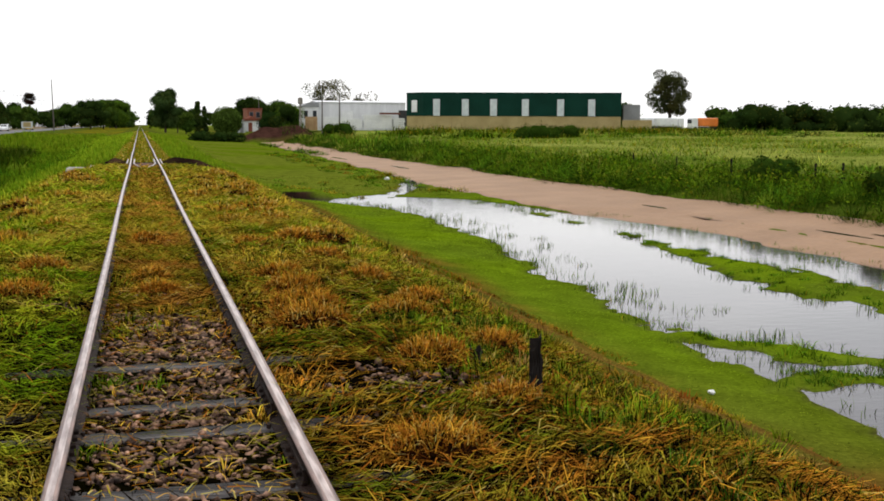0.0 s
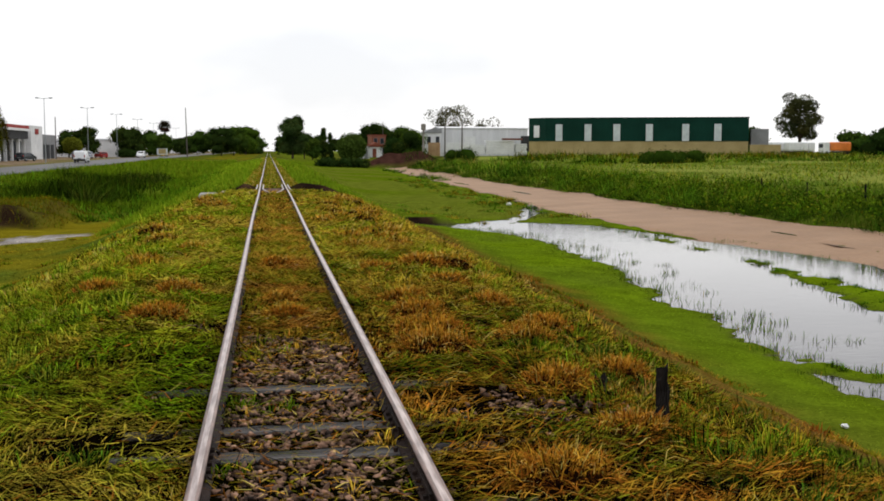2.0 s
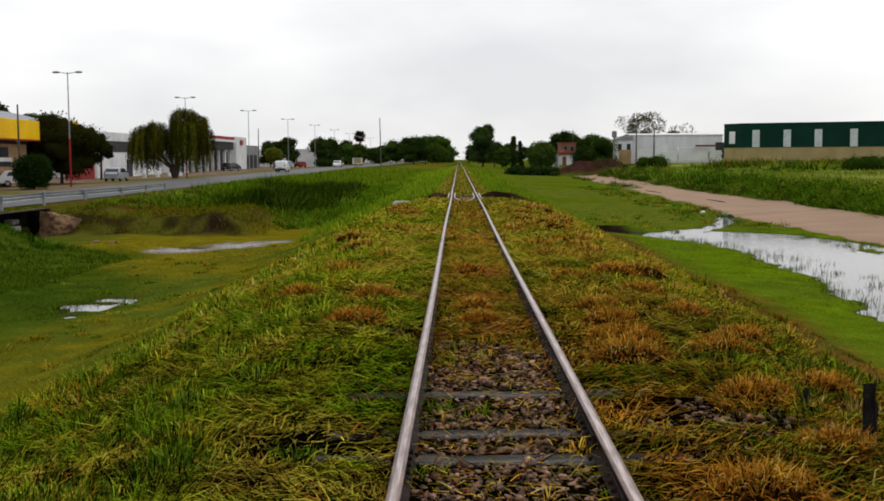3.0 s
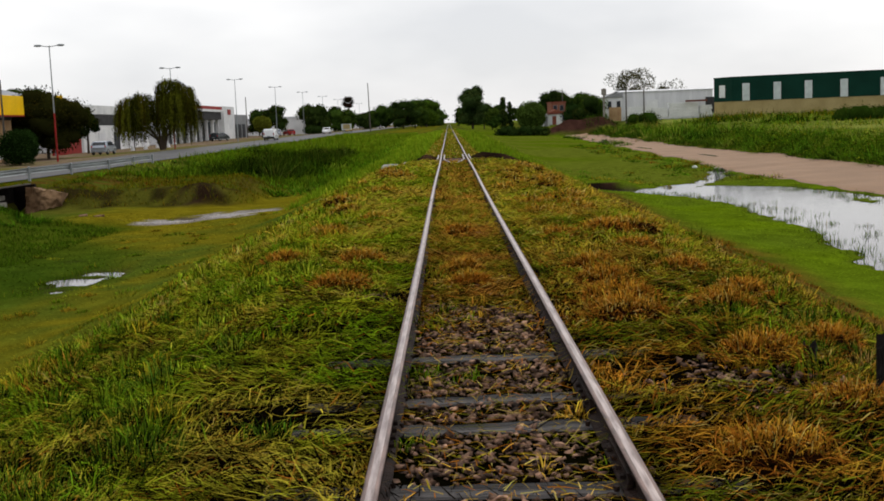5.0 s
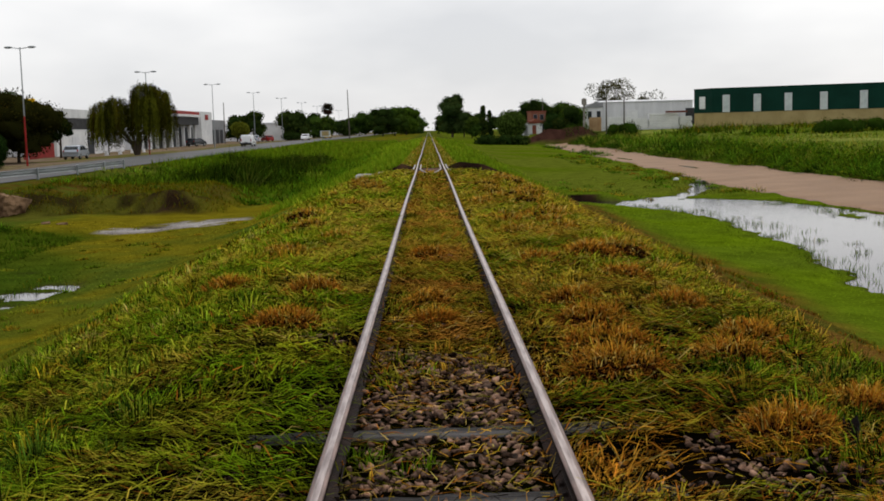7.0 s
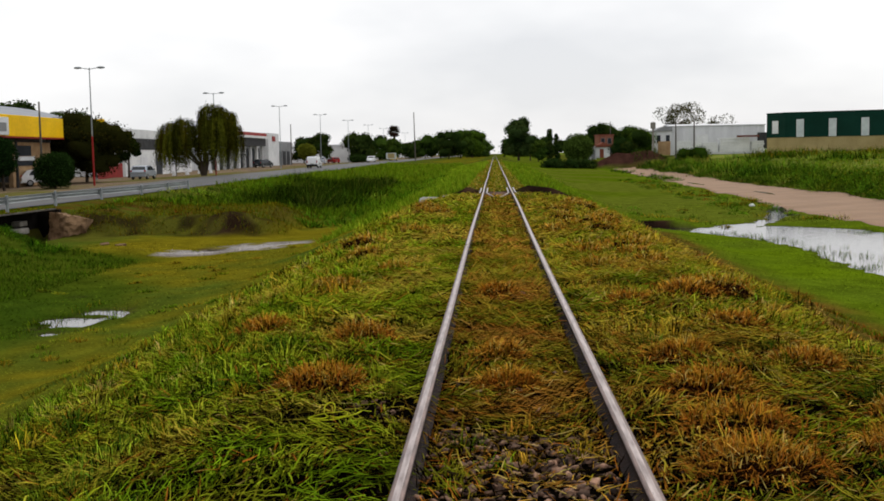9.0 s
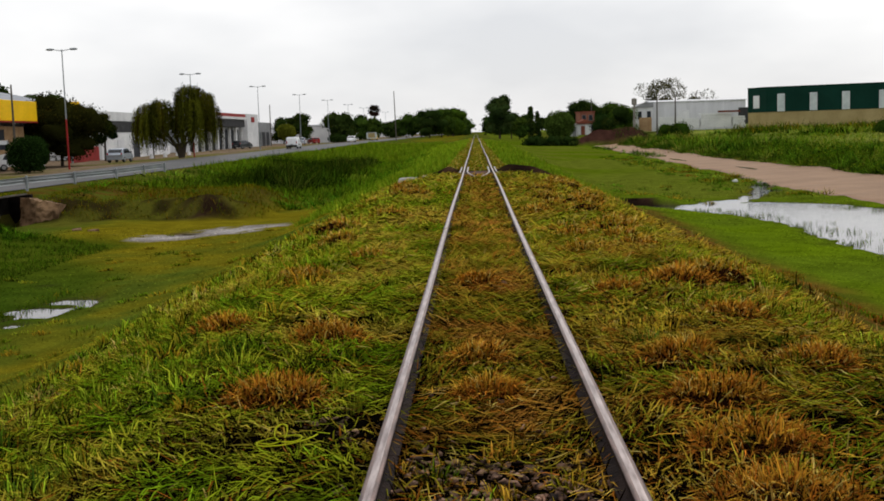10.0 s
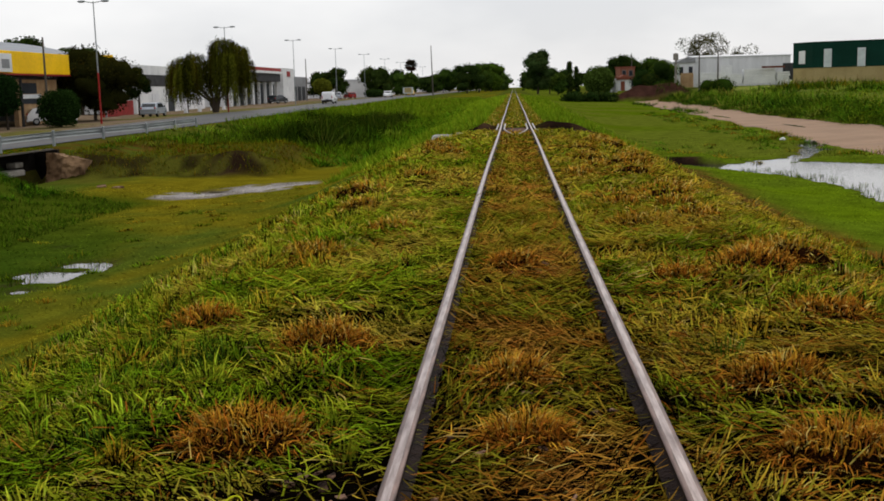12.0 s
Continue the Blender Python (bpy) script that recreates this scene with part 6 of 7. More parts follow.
# standing tufts along both shoulders
rows = []
lush = [T_LIME * 1.1, T_GREEN * 1.3, T_OLIVE * 1.3, T_GOLD * .8, T_DEEP * 2, T_STRAW * .55]
for x0, x1, y0, y1, dens, per, wide, w in (
        (-4.7, -1.65, 4, 9, 27, 120, .0060, [.28, 1.0, .28, .05, 1.1, .06]), (-4.9, -1.7, 9, 15, 22, 110, .0072, [.6, .85, .42, .06, .75, .15]), (-4.9, -1.8, 15, 24, 13, 74, .0125, [1.3, .6, .6, .1, .25, .25]), (-4.8, -1.9, 24, 43.5, 5.5, 48, .024, [1.4, .6, .5, .15, .05, .1]),
        (1.75, 4.1, 4, 9, 14, 110, .0064, [.06, .6, .3, .2, 1.4, .05]), (1.8, 4.1, 9, 15, 11, 90, .0085, [.4, .6, .55, .3, .7, .12]), (1.8, 4.0, 15, 24, 7, 64, .0135, [.8, .6, .6, .3, .2, .2]), (1.8, 4.2, 24, 43.5, 3.4, 44, .024, [.9, .6, .6, .2, .1, .15]),
        (-4.6, -1.7, -6, 4, 5, 50, .016, [1.2, .7, .3, .04, .35, .08]), (1.8, 4.1, -6, 4, 4, 45, .016, [.25, .6, .5, .35, .6, .12]),
        (-1.7, -.75, 4, 20, 2.0, 60, .0062, [.5, .8, .4, .1, .6, 0]), (.75, 1.7, 4, 20, 1.6, 60, .0065, [.3, .4, .6, .4, .4, .1])):
    cx, cy = scatter(rng, x0, x1, y0, y1, dens, lambda x, y: rng.random(len(x)) < .2 + .8 * smooth(.32, .6, vnoise(x, y, .75, 57) * .65 + vnoise(x, y, 2.0, 56) * .35))
    low = 1.0 if abs(x0 + x1) > 4 else .5
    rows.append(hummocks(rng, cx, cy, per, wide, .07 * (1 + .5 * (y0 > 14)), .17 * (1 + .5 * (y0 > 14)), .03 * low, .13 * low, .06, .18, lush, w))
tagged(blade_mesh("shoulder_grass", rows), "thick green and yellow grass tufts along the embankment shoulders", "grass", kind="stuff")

# short turf of the flanks and the lawn beside the water
rows = []
for x0, x1, y0, y1, dens, wide, lo, hi in ((-9.5, -3.9, -6, 6, 40, .02, .03, .08), (3.6, 8.5, -6, 7, 40, .02, .03, .08), (-9.5, -3.9, 6, 26, 170, .014, .025, .07), (-18, -3.6, 26, 50, 45, .03, .04, .11), (3.6, 7.6, 7, 26, 200, .012, .03, .09), (7.6, 10.5, 8, 26, 190, .012, .025, .055), (2.8, 11.5, 26, 45, 70, .024, .03, .09), (2.8, 18, 45, 80, 24, .045, .05, .13), (10, 19.6, 12, 45, 40, .02, .04, .12)):
    x, y = scatter(rng, x0, x1, y0, y1, dens, lambda x, y: height(x, y) > WATER_Z + .005)
    n = len(x)
    c = ground_tone(x, y)
    tone = mixed(c * 1.35, np.broadcast_to(T_STRAW * .6, c.shape), rng.random(n) * .2 * (x < 6) * (x > 0)) * rng.uniform(.85, 1.2, (n, 1))
    L = rng.uniform(lo, hi, n)
    rows.append(blade_arrays(rng, x, y, height(x, y) - .004, L, np.full(n, wide) * rng.uniform(.6, 1.4, n), rng.uniform(.08, .6, n), rng.uniform(-.1, .4, n), tone, plain=True))
# low tussocks scattered over the mown flanks
for x0, x1, y0, y1, dens, per, wide, tones_, w_ in (
        (-9.5, -4.5, 8, 26, .9, 60, .012, [T_LIME * .7, T_OLIVE * 1.2, T_GREEN], [.6, .6, .4]), (-13, -5, 26, 50, .35, 50, .028, [T_OLIVE, T_LIME * .6, T_GREEN], [.6, .5, .6]),
        (3.8, 7.2, 6, 30, 2.2, 60, .012, [T_OLIVE * .8, T_RUST, T_GOLD * .6, T_GREEN], [.5, .7, .3, .3])):
    cx, cy = scatter(rng, x0, x1, y0, y1, dens, lambda x, y: vnoise(x, y, 2.2, 55) > .42)
    rows.append(hummocks(rng, cx, cy, per, wide, .10, .28, .01, .05, .05, .13, tones_, w_, 0, .10))
tagged(blade_mesh("short_turf", rows), "short mown turf on the embankment flanks", "grass", kind="stuff")

# tall weeds beyond the dirt road, thinning into the pale field
rows = []
for y0, y1, dens, wide in ((14, 60, 62, .022), (60, 120, 26, .038), (120, 205, 11, .08)):
    def weedy(x, y):
        e = 24.75 + (vnoise(x, y, 3.0, 41) - .5) * 1.0
        return (x > e) & (rng.random(len(x)) < (.45 + .55 * smooth(.3, .6, vnoise(x, y, 1.3, 42))) * smooth(34, 30, x))
    x, y = scatter(rng, 24.2, 34, y0, y1, dens * 1.3, weedy)
    n = len(x)
    d = vnoise(x, y, 3.5, 43)
    tone = mixed(np.array([.014, .034, .003]), np.array([.045, .085, .005]), smooth(.25, .75, vnoise(x, y, 1.6, 78) * .5 + d * .5)) * rng.uniform(.5, 1.5, (n, 1))
    L = rng.uniform(.3, .9, n) * (.5 + .6 * d + .5 * vnoise(x, y, 1.1, 47)) * np.clip((x - 23.9) / 1.2, .4, 1)
    rows.append(blade_arrays(rng, x, y, height(x, y) - .02, L, np.full(n, wide) * rng.uniform(.5, 1.3, n), rng.uniform(.5, 1.5, n), rng.uniform(.1, 1.2, n), tone, plain=True))
# the weeds stand in separate leaning stools, each of one hue
W_TONES = [np.array([.036, .086, .005]), np.array([.066, .128, .007]), np.array([.11, .16, .012]), np.array([.18, .19, .03]), np.array([.015, .038, .003])]
for x0, x1, y0, y1, dens, per, wide, r0, r1, lo, hi, w in (
        (25.0, 27.5, 14, 60, 1.5, 95, .022, .25, .6, .45, .95, [.7, .9, .3, .02, .5]), (27.0, 32.5, 14, 60, 1.0, 95, .022, .3, .75, .6, 1.3, [.8, .7, .35, .12, .6]),
        (25.0, 33.0, 60, 120, .75, 60, .040, .4, .9, .6, 1.25, [.7, .7, .5, .15, .5]), (25.5, 34.0, 120, 200, .35, 44, .085, .6, 1.2, .7, 1.4, [.6, .7, .5, .2, .4]),
        (32.0, 44.0, 20, 120, .12, 50, .045, .4, .9, .3, .8, [.5, .6, .6, .5, .3]), (34.0, 110.0, 142, 180, .11, 44, .12, .8, 1.7, .5, 1.3, [.3, .3, .5, .5, .5])):
    cx, cy = scatter(rng, x0, x1, y0, y1, dens, lambda x, y: (x > 24.9 + (vnoise(x, y, 3.0, 41) - .5) * .9) & (rng.random(len(x)) < .25 + .75 * smooth(.35, .62, vnoise(x, y, 2.6, 79))) & (y < 196 - .36 * (x - 50)))
    rows.append(hummocks(rng, cx, cy, per, wide, r0, r1, .10, .45, lo, hi, W_TONES, w, .28, .12))
for y0, y1, x1, dens, wide in ((25, 90, 90, 7.0, .06), (90, 190, 130, 3.2, .14)):
    x, y = scatter(rng, 29.5, x1, y0, y1, dens)
    n = len(x)
    p = vnoise(x, y, 14, 45)
    c = ground_tone(x, y)
    tone = c * 1.0 * rng.uniform(.85, 1.15, (n, 1))
    L = rng.uniform(.10, .28, n) * (.7 + .8 * smooth(.5, .8, vnoise(x, y, 5, 46)))
    rows.append(blade_arrays(rng, x, y, height(x, y) - .02, L, np.full(n, wide) * rng.uniform(.6, 1.4, n), rng.uniform(.35, 1.3, n), rng.uniform(.1, .9, n), tone, plain=True))
# taller weeds before the green hall
x, y = scatter(rng, 40, 96, 164, 182, 5, lambda x, y: y < 196 - .36 * (x - 50))
n = len(x)
rows.append(blade_arrays(rng, x, y, height(x, y) - .02, rng.uniform(.7, 1.7, n) * (.6 + .7 * vnoise(x, y, 5, 48)), np.full(n, .11), rng.uniform(.8, 1.5, n), rng.uniform(.2, 1.1, n), pick(rng, n, [T_DEEP * 1.2, T_GREEN * .7, T_OLIVE * .8], [.5, .5, .5])))
tagged(blade_mesh("field_weeds", rows), "tall weeds beside the dirt road and a pale grassy field", "weeds", kind="stuff")

# taller mixed grass over the far half of the field
x, y = scatter(rng, 29, 92, 84, 184, 5, lambda x, y: rng.random(len(x)) < smooth(.35, .6, vnoise(x, y, 7, 74) * .6 + vnoise(x, y, 2, 75) * .4) * smooth(96, 60, x - .12 * y))
n = len(x)
FAR_WEEDS = blade_arrays(rng, x, y, height(x, y) - .02, rng.uniform(.3, .85, n), np.full(n, .075) * rng.uniform(.5, 1.3, n), rng.uniform(.3, 1.4, n), rng.uniform(.1, 1.3, n), pick(rng, n, [T_FRESH * .8, T_GREEN, T_LIME * .7, T_DEEP * 1.3, T_OLIVE * .8], [.6, .5, .4, .3, .2]), plain=True)
tagged(blade_mesh("field_grass", [FAR_WEEDS]), "tall mixed grass before the green hall", "grass", kind="stuff")
# broad leaves among the weeds
x, y = scatter(rng, 24.8, 31, 14, 110, 95, lambda x, y: rng.random(len(x)) < smooth(.42, .7, vnoise(x, y, 1.8, 72) * .6 + vnoise(x, y, .7, 73) * .4) * smooth(130, 40, y))
n = len(x)
lz = height(x, y) + rng.uniform(0, 1, n) ** 1.5 * rng.uniform(.5, 1.25, n) * np.clip((x - 24.4) / 1.2, .3, 1)
lv = leaf_quads(rng, np.stack([x, y, lz], 1), .055 + .0006 * y)
tagged(soup("weed_leaves", lv, np.full(n, 4), np.arange(len(lv)), M_LEAF, np.repeat(pick(rng, n, [T_FRESH * .8, T_DEEP * 1.3, T_GREEN, T_LIME * .6], [.6, .4, .5, .3]), 4, 0)), "broad weed leaves in the band beside the dirt road", "weeds", kind="stuff")

# leafy weed clumps standing out of the band
for k, (x, y, h, w) in enumerate(((52.5, 143, 1.35, 6.0), (58, 147, 1.1, 5.5), (27.4, 31.2, 1.3, 2.8), (33.6, 190, 2.6, 5.5), (28.2, 36.4, 1.2, 2.2), (29.6, 47.5, 1.2, 2.4))):
    tree(x, y, h * .85, w * 1.15, "dark leafy weed bush beside the dirt road", (.026, .055, .006), 1100, .10 if y < 80 else .15, .02, 10, 500 + k, category="bush", group="weed bushes by the dirt road", name="weed_bush")

# lush grass on the far bank sides, reeds in the ditch and long grass on the earth bank
rows = []
for x0, x1, y0, y1, dens, wide, lo, hi, tones_, w_ in (
        (-7.5, -1.4, 47.5, 90, 40, .040, .2, .5, [T_FRESH * 1.1, T_GREEN * 1.2, T_LIME * .9, T_DEEP * 2], [.7, .5, .4, .25]),
        (-7.5, -1.2, 90, 200, 11, .09, .25, .55, [T_FRESH * 1.2, T_GREEN * 1.2, T_LIME], [.6, .5, .4]),
        (1.2, 6.5, 47.5, 90, 36, .040, .15, .4, [T_FRESH, T_GREEN * 1.2, T_LIME * .9, T_DEEP * 2], [.7, .5, .35, .2]),
        (1.2, 12, 90, 200, 8, .09, .2, .5, [T_FRESH, T_GREEN, T_LIME * .8], [.7, .4, .4]),
        (-19.5, -8.5, 66, 136, 14, .045, .6, 1.2, [T_DEEP * .4, T_DEEP * .7, T_GREEN * .5], [.6, .6, .2]),
        (-20.5, -6.5, 66, 128, 13, .055, .3, .75, [T_FRESH * .65, T_GREEN * .9, T_LIME * .5, T_DEEP], [.7, .6, .2, .5]),
        (-21.5, -6.5, 128, 230, 6, .12, .4, .9, [T_FRESH, T_GREEN, T_LIME * .7, T_DEEP], [.6, .4, .3, .2]),
        (-23.0, -13.0, 26, 52, 100, .024, .10, .26, [T_DEEP * 1.2, T_FRESH * .55, T_FRESH * .8, T_DEEP * .6], [.5, .5, .25, .3]),
        (-22.6, -18.5, 90, 150, 18, .05, .3, .7, [T_FRESH * .8, T_GREEN, T_LIME * .6, T_DEEP], [.6, .5, .3, .3]),
        (-21.5, -10, 54.5, 68, 44, .03, .12, .34, [T_OLIVE * .6, T_GREEN * .7, T_FRESH * .4, T_RUST * .5], [.6, .5, .3, .25]),
        (-16, -7.6, 11, 40, 75, .020, .06, .22, [T_DEEP, T_FRESH * .5, T_FRESH * .7, T_OLIVE * .6], [.4, .6, .4, .2])):
    x, y = scatter(rng, x0, x1, y0, y1, dens * 1.25, lambda x, y: rng.random(len(x)) < smooth(.3, .6, vnoise(x, y, 1.8, 51) * .5 + vnoise(x, y, .6, 52) * .5 + .12))
    if y1 == 40:
        k = rng.random(len(x)) < smooth(-7.8, -10.0, x + (vnoise(x, y, 2.2, 53) - .5) * 3) * smooth(40, 34, y)
        x, y = x[k], y[k]
    if x0 == 1.2:
        k = rng.random(len(x)) < smooth(6.6, 2.4, x)
        x, y = x[k], y[k]
    if x0 == -23.0:
        k = (x > -22.6) & (y < 46.5 - (x + 20) * .5 + 2 * (vnoise(x, y, 1.2, 58) - .5))
        x, y = x[k], y[k]
    if x0 == -19.5:
        k = np.hypot((x + 14.6) / 5.2, (y - 98) / 36) + (vnoise(x, y, 6, 76) - .5) * .7 + (vnoise(x, y, 2, 77) - .5) * .5 < .85
        x, y = x[k], y[k]
    n = len(x)
    L = rng.uniform(lo, hi, n)
    soft = y1 == 40
    tone = ground_tone(x, y) * rng.uniform(.8, 1.6, (n, 1)) if soft else pick(rng, n, tones_, w_) * .55 + .45 * np.average(tones_, axis=0, weights=w_)
    rise = rng.uniform(.1, .7, n) if soft else rng.uniform(.8, 1.5, n)
    rows.append(blade_arrays(rng, x, y, height(x, y) - .02, L, np.full(n, wide) * rng.uniform(.6, 1.5, n), rise, rng.uniform(.2, 1.0, n), tone, plain=True))
# reeds stand in tall stools; lush grass crowds the foot of the bank
REEDS = [T_DEEP * .45, T_DEEP * .8, np.array([.030, .062, .005]), np.array([.06, .075, .012])]
LUSH = [np.array([.055, .125, .005]), np.array([.085, .165, .007]), np.array([.030, .075, .004]), np.array([.13, .18, .014])]
for x0, x1, y0, y1, dens, per, wide, r0, r1, lo, hi, tones_, w_ in (
        (-20.0, -9.5, 66, 136, .62, 60, .045, .3, .8, .8, 1.6, REEDS, [.6, .7, .4, .15]), (-16.5, -12, 74, 84, .8, 60, .045, .3, .6, 1.2, 2.0, REEDS, [.7, .6, .2, .1]),
        (-10.5, -5.0, 56, 120, .55, 60, .045, .3, .8, .3, .75, LUSH, [.8, .6, .5, .2]), (-22.0, -17.0, 62, 120, .45, 55, .045, .3, .8, .25, .7, LUSH, [.5, .4, .7, .3]),
        (14.0, 18.2, 60, 130, .8, 50, .035, .25, .6, .12, .36, [T_OLIVE * .9, LUSH[0], LUSH[3], T_RUST * .8], [.6, .9, .5, .06]), (7.0, 14.0, 56, 74, .25, 50, .035, .25, .6, .08, .22, [T_OLIVE * .9, LUSH[0], LUSH[3]], [.6, .6, .6]), (19.6, 21.6, 120, 195, .4, 44, .07, .4, .8, .3, .7, LUSH, [.6, .4, .8, .2]),
        (-22.2, -16.0, 33, 47, 2.6, 70, .020, .15, .4, .10, .30, LUSH, [.35, .1, 1.0, .0]), (-21.0, -11.0, 57, 68, .45, 55, .035, .25, .6, .10, .28, [T_OLIVE * .5, LUSH[2], T_DEEP, T_RUST * .5], [.6, .7, .6, .2])):
    cx, cy = scatter(rng, x0, x1, y0, y1, dens, lambda x, y: rng.random(len(x)) < .25 + .75 * smooth(.35, .6, vnoise(x, y, 2.4, 59)))
    if x0 == -20.0:
        k = np.hypot((cx + 14.6) / 5.2, (cy - 98) / 36) + (vnoise(cx, cy, 6, 76) - .5) * .7 < .9
        cx, cy = cx[k], cy[k]
    rows.append(hummocks(rng, cx, cy, per, wide, r0, r1, .03, .2, lo, hi, tones_, w_, .12, .2))
x, y = rng.uniform(-23.0, -21.66, 5200), rng.uniform(47.2, 56.1, 5200)
TURF = blade_arrays(rng, x + 22.9, y - 54.5, np.full(5200, -.90), rng.uniform(.05, .18, 5200), rng.uniform(.025, .06, 5200), rng.uniform(.1, 1.2, 5200), rng.uniform(.1, 1.0, 5200), pick(rng, 5200, [T_OLIVE * .7, T_GREEN * .9, T_DEEP], [.6, .5, .3]), plain=True)
blade_mesh("slab_turf", [TURF], cul)
tagged(blade_mesh("ditch_grass", rows), "lush grass and dark reeds along the ditch and bank", "grass", kind="stuff")

# sprouts that stand in the flood water
rows = []
spots = []
while len(spots) < 430:
    a, b = rng.uniform(9.0, 20), rng.uniform(11, 54)
    d = float(pool_depth(np.array(a), np.array(b)))
    if -.12 < d < .12 or (.1 < d < 2.0 and rng.random() < .10 * (1 - .3 * d) * (1 + 2 * (vnoise(a, b, 2.5, 71) > .6))):
        spots.append((a, b))
spots += [(10.4 + .3 * i, 21.2 - .22 * i) for i in range(5)] + [(10.3 + .22 * i, 23.9 - .25 * i) for i in range(5)] + [(9.6 + .35 * i, 17.6) for i in range(6)] + [(-10.6 + (.5 + .5 * math.sin(i * 5.3)) * 1.5 * math.sin(i * 2.1), 28.6 + 2.9 * math.cos(i * 1.3)) for i in range(60)]
for a, b in spots:
    n = int(rng.integers(6, 26))
    x, y = a + rng.normal(0, .16, n), b + rng.normal(0, .12, n)
    rows.append(blade_arrays(rng, x, y, np.full(n, WATER_Z - .02), rng.uniform(.06, .24, n), rng.uniform(.008, .018, n), rng.uniform(.9, 1.5, n), rng.uniform(0, .6, n), pick(rng, n, [T_DEEP * 1.5, T_FRESH * .7, T_GREEN, T_OLIVE], [.35, .6, .4, .1])))
cx, cy = scatter(rng, 8.9, 17.5, 11, 38, 4.5, lambda x, y: (pool_depth(x, y) < .05) & (x > np.interp(y, POOL_Y, POOL_L) + .35))
k = (cx < 13) | (rng.random(len(cx)) < .35)
rows.append(hummocks(rng, cx[k], cy[k], 46, .012, .08, .22, .0, .03, .06, .20, LUSH, [.7, .5, .6, .1], .1, .12))
tagged(blade_mesh("water_sprouts", rows), "thin grass sprouts standing in the flood water", "grass", kind="stuff")

rows = []
# low grass along the rails past the small bridge
x, y = scatter(rng, -1.5, 1.5, 48, 110, 60)
n = len(x)
rows.append(blade_arrays(rng, x, y, height(x, y), rng.uniform(.06, .14, n), np.full(n, .05), rng.uniform(.2, 1.0, n), rng.uniform(0, .8, n), pick(rng, n, [T_OLIVE, T_GREEN, T_STRAW * .7, T_RUST], [.5, .4, .2, .1]), plain=True))
x, y = scatter(rng, -1.6, 1.6, 110, 260, 12)
n = len(x)
rows.append(blade_arrays(rng, x, y, height(x, y), rng.uniform(.08, .16, n), np.full(n, .16), rng.uniform(.2, 1.0, n), rng.uniform(0, .8, n), pick(rng, n, [T_OLIVE, T_GREEN, T_STRAW * .7], [.5, .5, .2]), plain=True))
tagged(blade_mesh("rail_grass", rows), "low grass along the rails beyond the small bridge", "grass", kind="stuff")

# clumps of dried grass thrown up by the mower
for k, (cx, cy, cr) in enumerate(CLUMPS):
    r2 = np.random.default_rng(900 + k)
    g = thing("grass_clump", "clump of dried golden-brown cut grass beside the track", "grass clump", (cx, cy, float(height(cx, cy))), 0, "clumps of dried cut grass")
    # heap coloured dark for the hollows' shade, then straws lying over and hanging down
    cv, cf = CORE
    hgt = cr * r2.uniform(.52, .70)
    q = cv * r2.uniform(.72, .95, (len(cv), 1)) * np.array([cr * 1.2, cr * .72, hgt])
    q[:, 2] = np.maximum(q[:, 2], -.03)
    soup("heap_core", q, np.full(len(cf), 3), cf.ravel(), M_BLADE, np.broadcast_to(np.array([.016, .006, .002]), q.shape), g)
    n = 1500 if cy < 13 else 900 if cy < 20 else 400
    d = r2.normal(size=(n, 3))
    d[:, 2] = np.abs(d[:, 2]) + .15
    d /= np.linalg.norm(d, axis=1, keepdims=True)
    p = d * np.array([cr * 1.2, cr * .74, hgt]) * r2.uniform(.86, 1.08, (n, 1))
    aa = np.arctan2(d[:, 1], d[:, 0])
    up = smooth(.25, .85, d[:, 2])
    # by tone: top paler from bleaching and highlight, sides darkened for shade
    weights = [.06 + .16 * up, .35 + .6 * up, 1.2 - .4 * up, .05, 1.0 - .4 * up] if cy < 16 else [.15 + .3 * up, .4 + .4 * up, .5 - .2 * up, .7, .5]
    tone = pick(r2, n, [T_STRAW, np.array([.52, .27, .025]), T_RUST * 1.9, T_OLIVE * 1.3, T_GAPSHADE], weights)
    out = np.where(r2.random(n) < .5, aa + r2.normal(0, .6, n), np.where(r2.random(n) < .5, 0, np.pi) + r2.normal(0, .7, n))
    wd = .0048 if cy < 9 else .0062 if cy < 13 else .009 if cy < 18 else .017
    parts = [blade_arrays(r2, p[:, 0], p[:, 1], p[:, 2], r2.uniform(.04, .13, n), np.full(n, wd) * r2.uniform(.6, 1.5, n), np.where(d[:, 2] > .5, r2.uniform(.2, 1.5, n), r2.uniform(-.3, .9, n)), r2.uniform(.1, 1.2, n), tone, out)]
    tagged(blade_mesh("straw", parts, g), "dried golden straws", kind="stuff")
    # single straws strewn round it
    n = 90
    rr, aa = cr * r2.uniform(.8, 1.9, n), r2.uniform(0, 6.283, n)
    x, y = rr * np.cos(aa) * 1.2, rr * np.sin(aa)
    k2 = np.abs(np.abs(cx + x) - RAIL_X) > .09
    x, y = x[k2], y[k2]
    n = len(x)
    tagged(blade_mesh("strewn_straw", [blade_arrays(r2, x, y, height(cx + x, cy + y) - float(height(cx, cy)) + r2.uniform(.01, .08, n), r2.uniform(.08, .2, n), np.full(n, wd * .9), r2.uniform(-.1, .3, n), r2.uniform(0, .4, n), pick(r2, n, [T_GOLD, T_STRAW * .8, T_RUST * 1.3], [.6, .4, .5]))], g), "loose straws", kind="stuff")


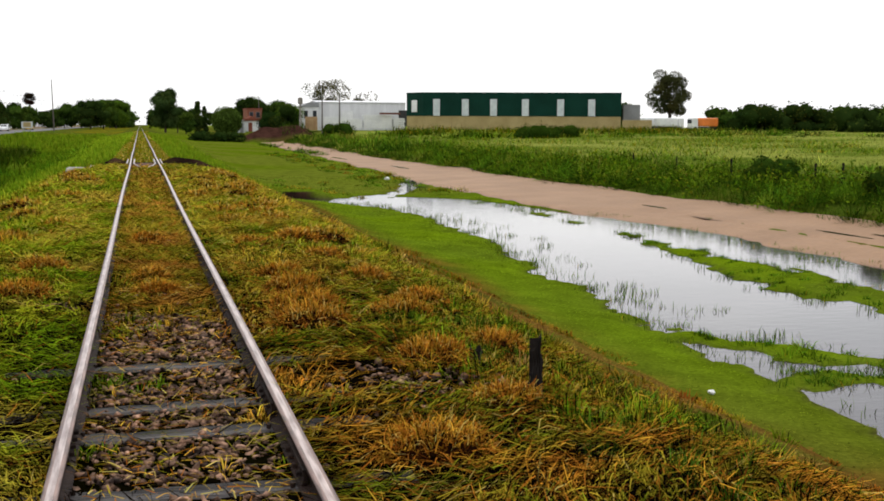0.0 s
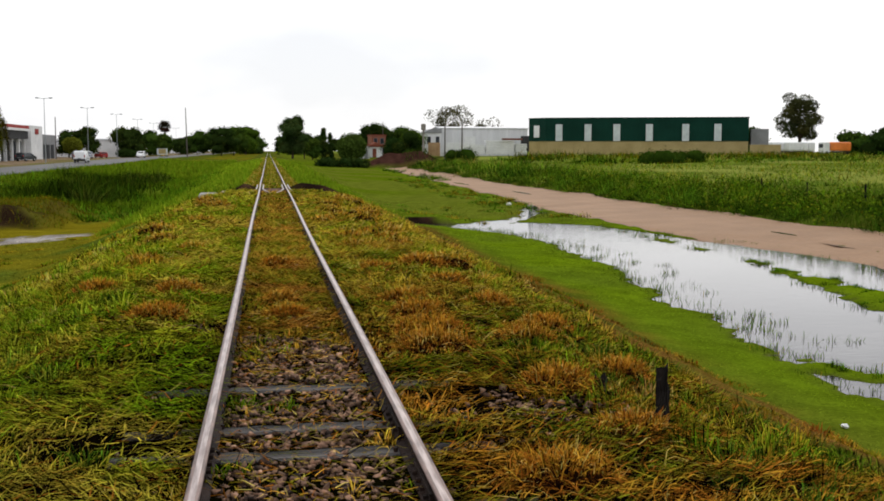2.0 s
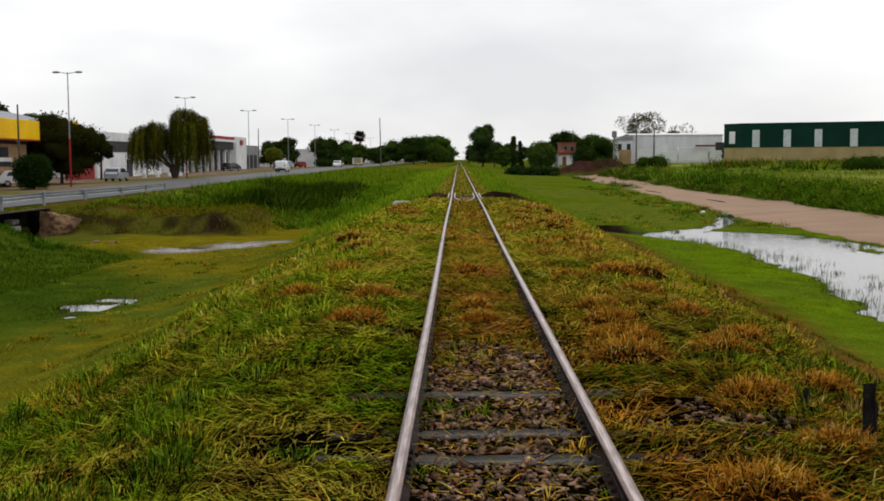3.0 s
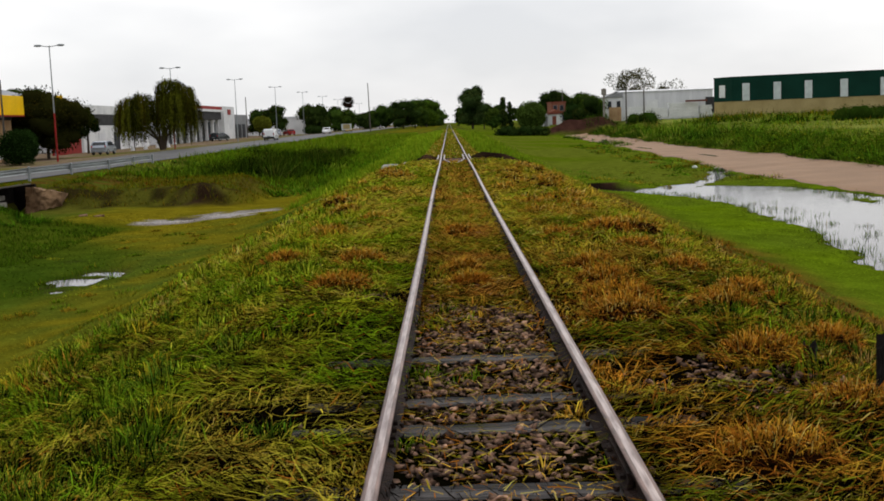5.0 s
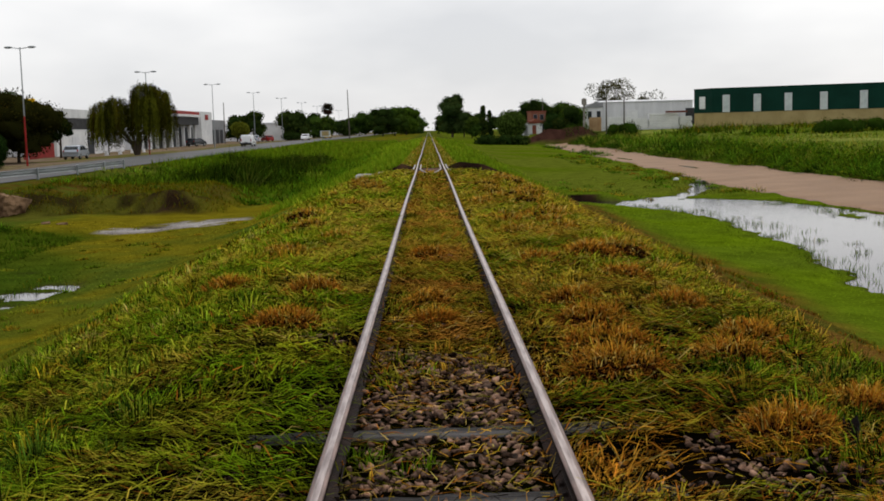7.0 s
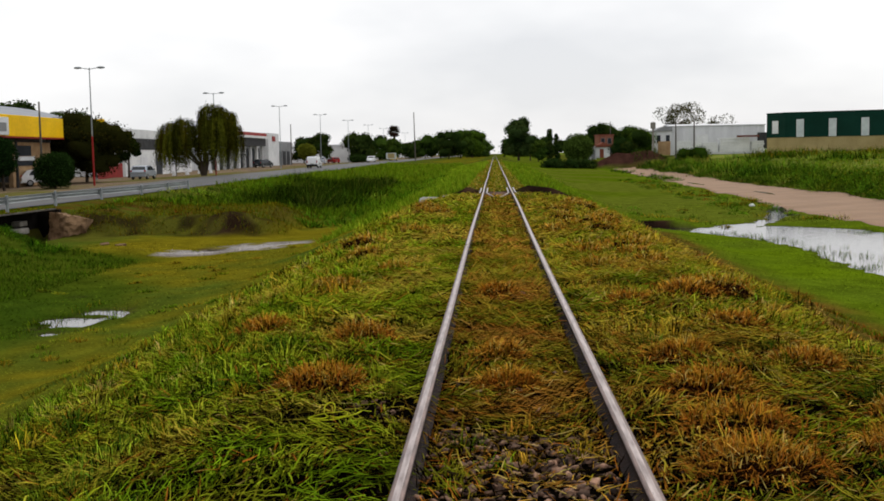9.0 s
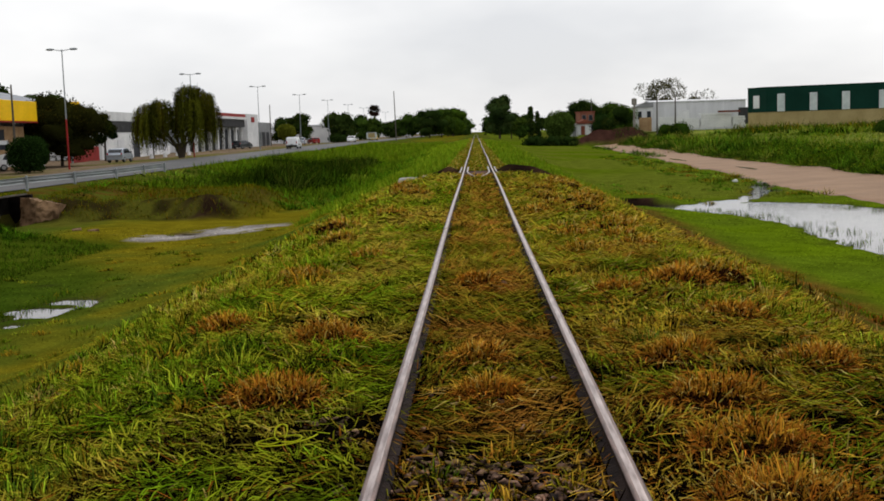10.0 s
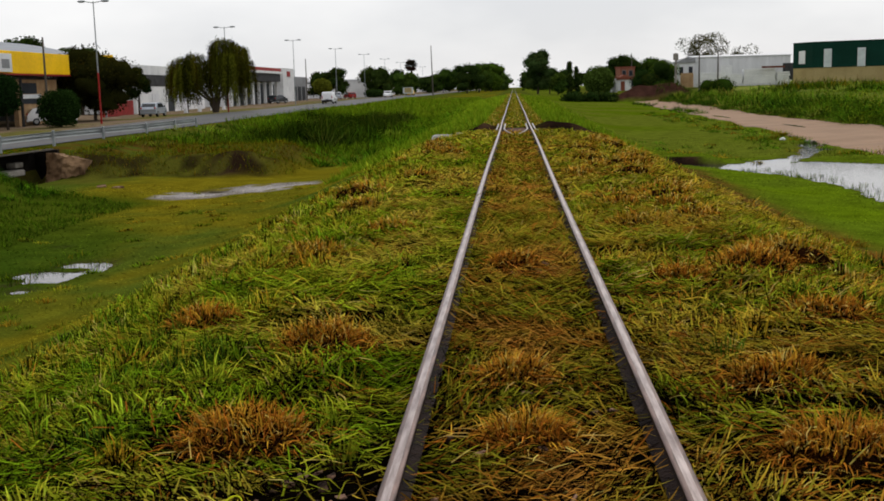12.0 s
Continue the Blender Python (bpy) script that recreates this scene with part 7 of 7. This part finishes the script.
# ---- ballast stones: shared meshes, the nearest as pieces of the track bed ----
def stone_mesh(seed):
    r = random.Random(seed)
    bm = bmesh.new()
    sx, sy, sz = r.uniform(.85, 1.5), r.uniform(.6, 1.1), r.uniform(.36, .62)
    for _ in range(8):
        d = Vector((r.gauss(0, 1), r.gauss(0, 1), r.gauss(0, 1))).normalized()
        bm.verts.new((d.x * sx, d.y * sy, d.z * sz))
    hull = bmesh.ops.convex_hull(bm, input=bm.verts)
    bmesh.ops.delete(bm, geom=[v for v in hull["geom_interior"] if isinstance(v, bmesh.types.BMVert)], context="VERTS")
    me = bpy.data.meshes.new("ballast_stone")
    bm.to_mesh(me)
    bm.free()
    me.materials.append(M_STONE)
    return me


STONES = [stone_mesh(s) for s in range(14)]
bed = thing("ballast_bed", "brown and grey ballast stones packed between the rails", "ballast", (0, 0, 0))
rng = np.random.default_rng(77)
place = []
for x0, x1, y0, y1, n in ((-.47, .47, 3.5, 9.3, 3900), (-.47, .47, -6, 3.5, 1500), (.62, 2.1, 5.2, 7.4, 1100), (-.45, .45, 14.6, 15.8, 160), (-1.2, -.62, 9.4, 10.3, 90), (-.47, .47, 9.3, 12, 220), (-1.0, -.6, 5.0, 9.0, 200), (.6, .8, 4, 9, 120)):
    x, y = rng.uniform(x0, x1, n), rng.uniform(y0, y1, n)
    k = rng.random(n) < STONY(x, y) + (0.25 if y0 in (9.3, 5.0, 4) else 0)
    for a, b in zip(x[k], y[k]):
        if all(abs(b - s - a * .03) > .10 for s in (4.67, 5.62, 6.2, 7.27)) or abs(a) > 1.03 or rng.random() < .04:
            place.append((a, b))
place.sort(key=lambda p: (p[1] < 3.9, p[1] + abs(p[0]) * .4))
verts, loops, sizes, base = [], [], [], 0
for i, (a, b) in enumerate(place):
    me = STONES[i % len(STONES)]
    s = rng.uniform(.013, .040)
    m = pose(a, b, -.148 + rng.uniform(-.012, .026), rng.uniform(-38, 38), rng.uniform(-38, 38), rng.uniform(0, 360)) @ Matrix.Diagonal((s, s, s, 1))
    if i < 300:
        ob = new("stone", me)
        ob.parent = bed
        ob.matrix_basis = m
    else:
        verts += [m @ v.co for v in me.vertices]
        for p in me.polygons:
            loops += [base + j for j in p.vertices]
            sizes.append(len(p.vertices))
        base += len(me.vertices)
rest = soup("loose_ballast", np.array(verts), np.array(sizes), np.array(loops), M_STONE, None, bed)
tagged(rest, "packed ballast stones", kind="stuff")
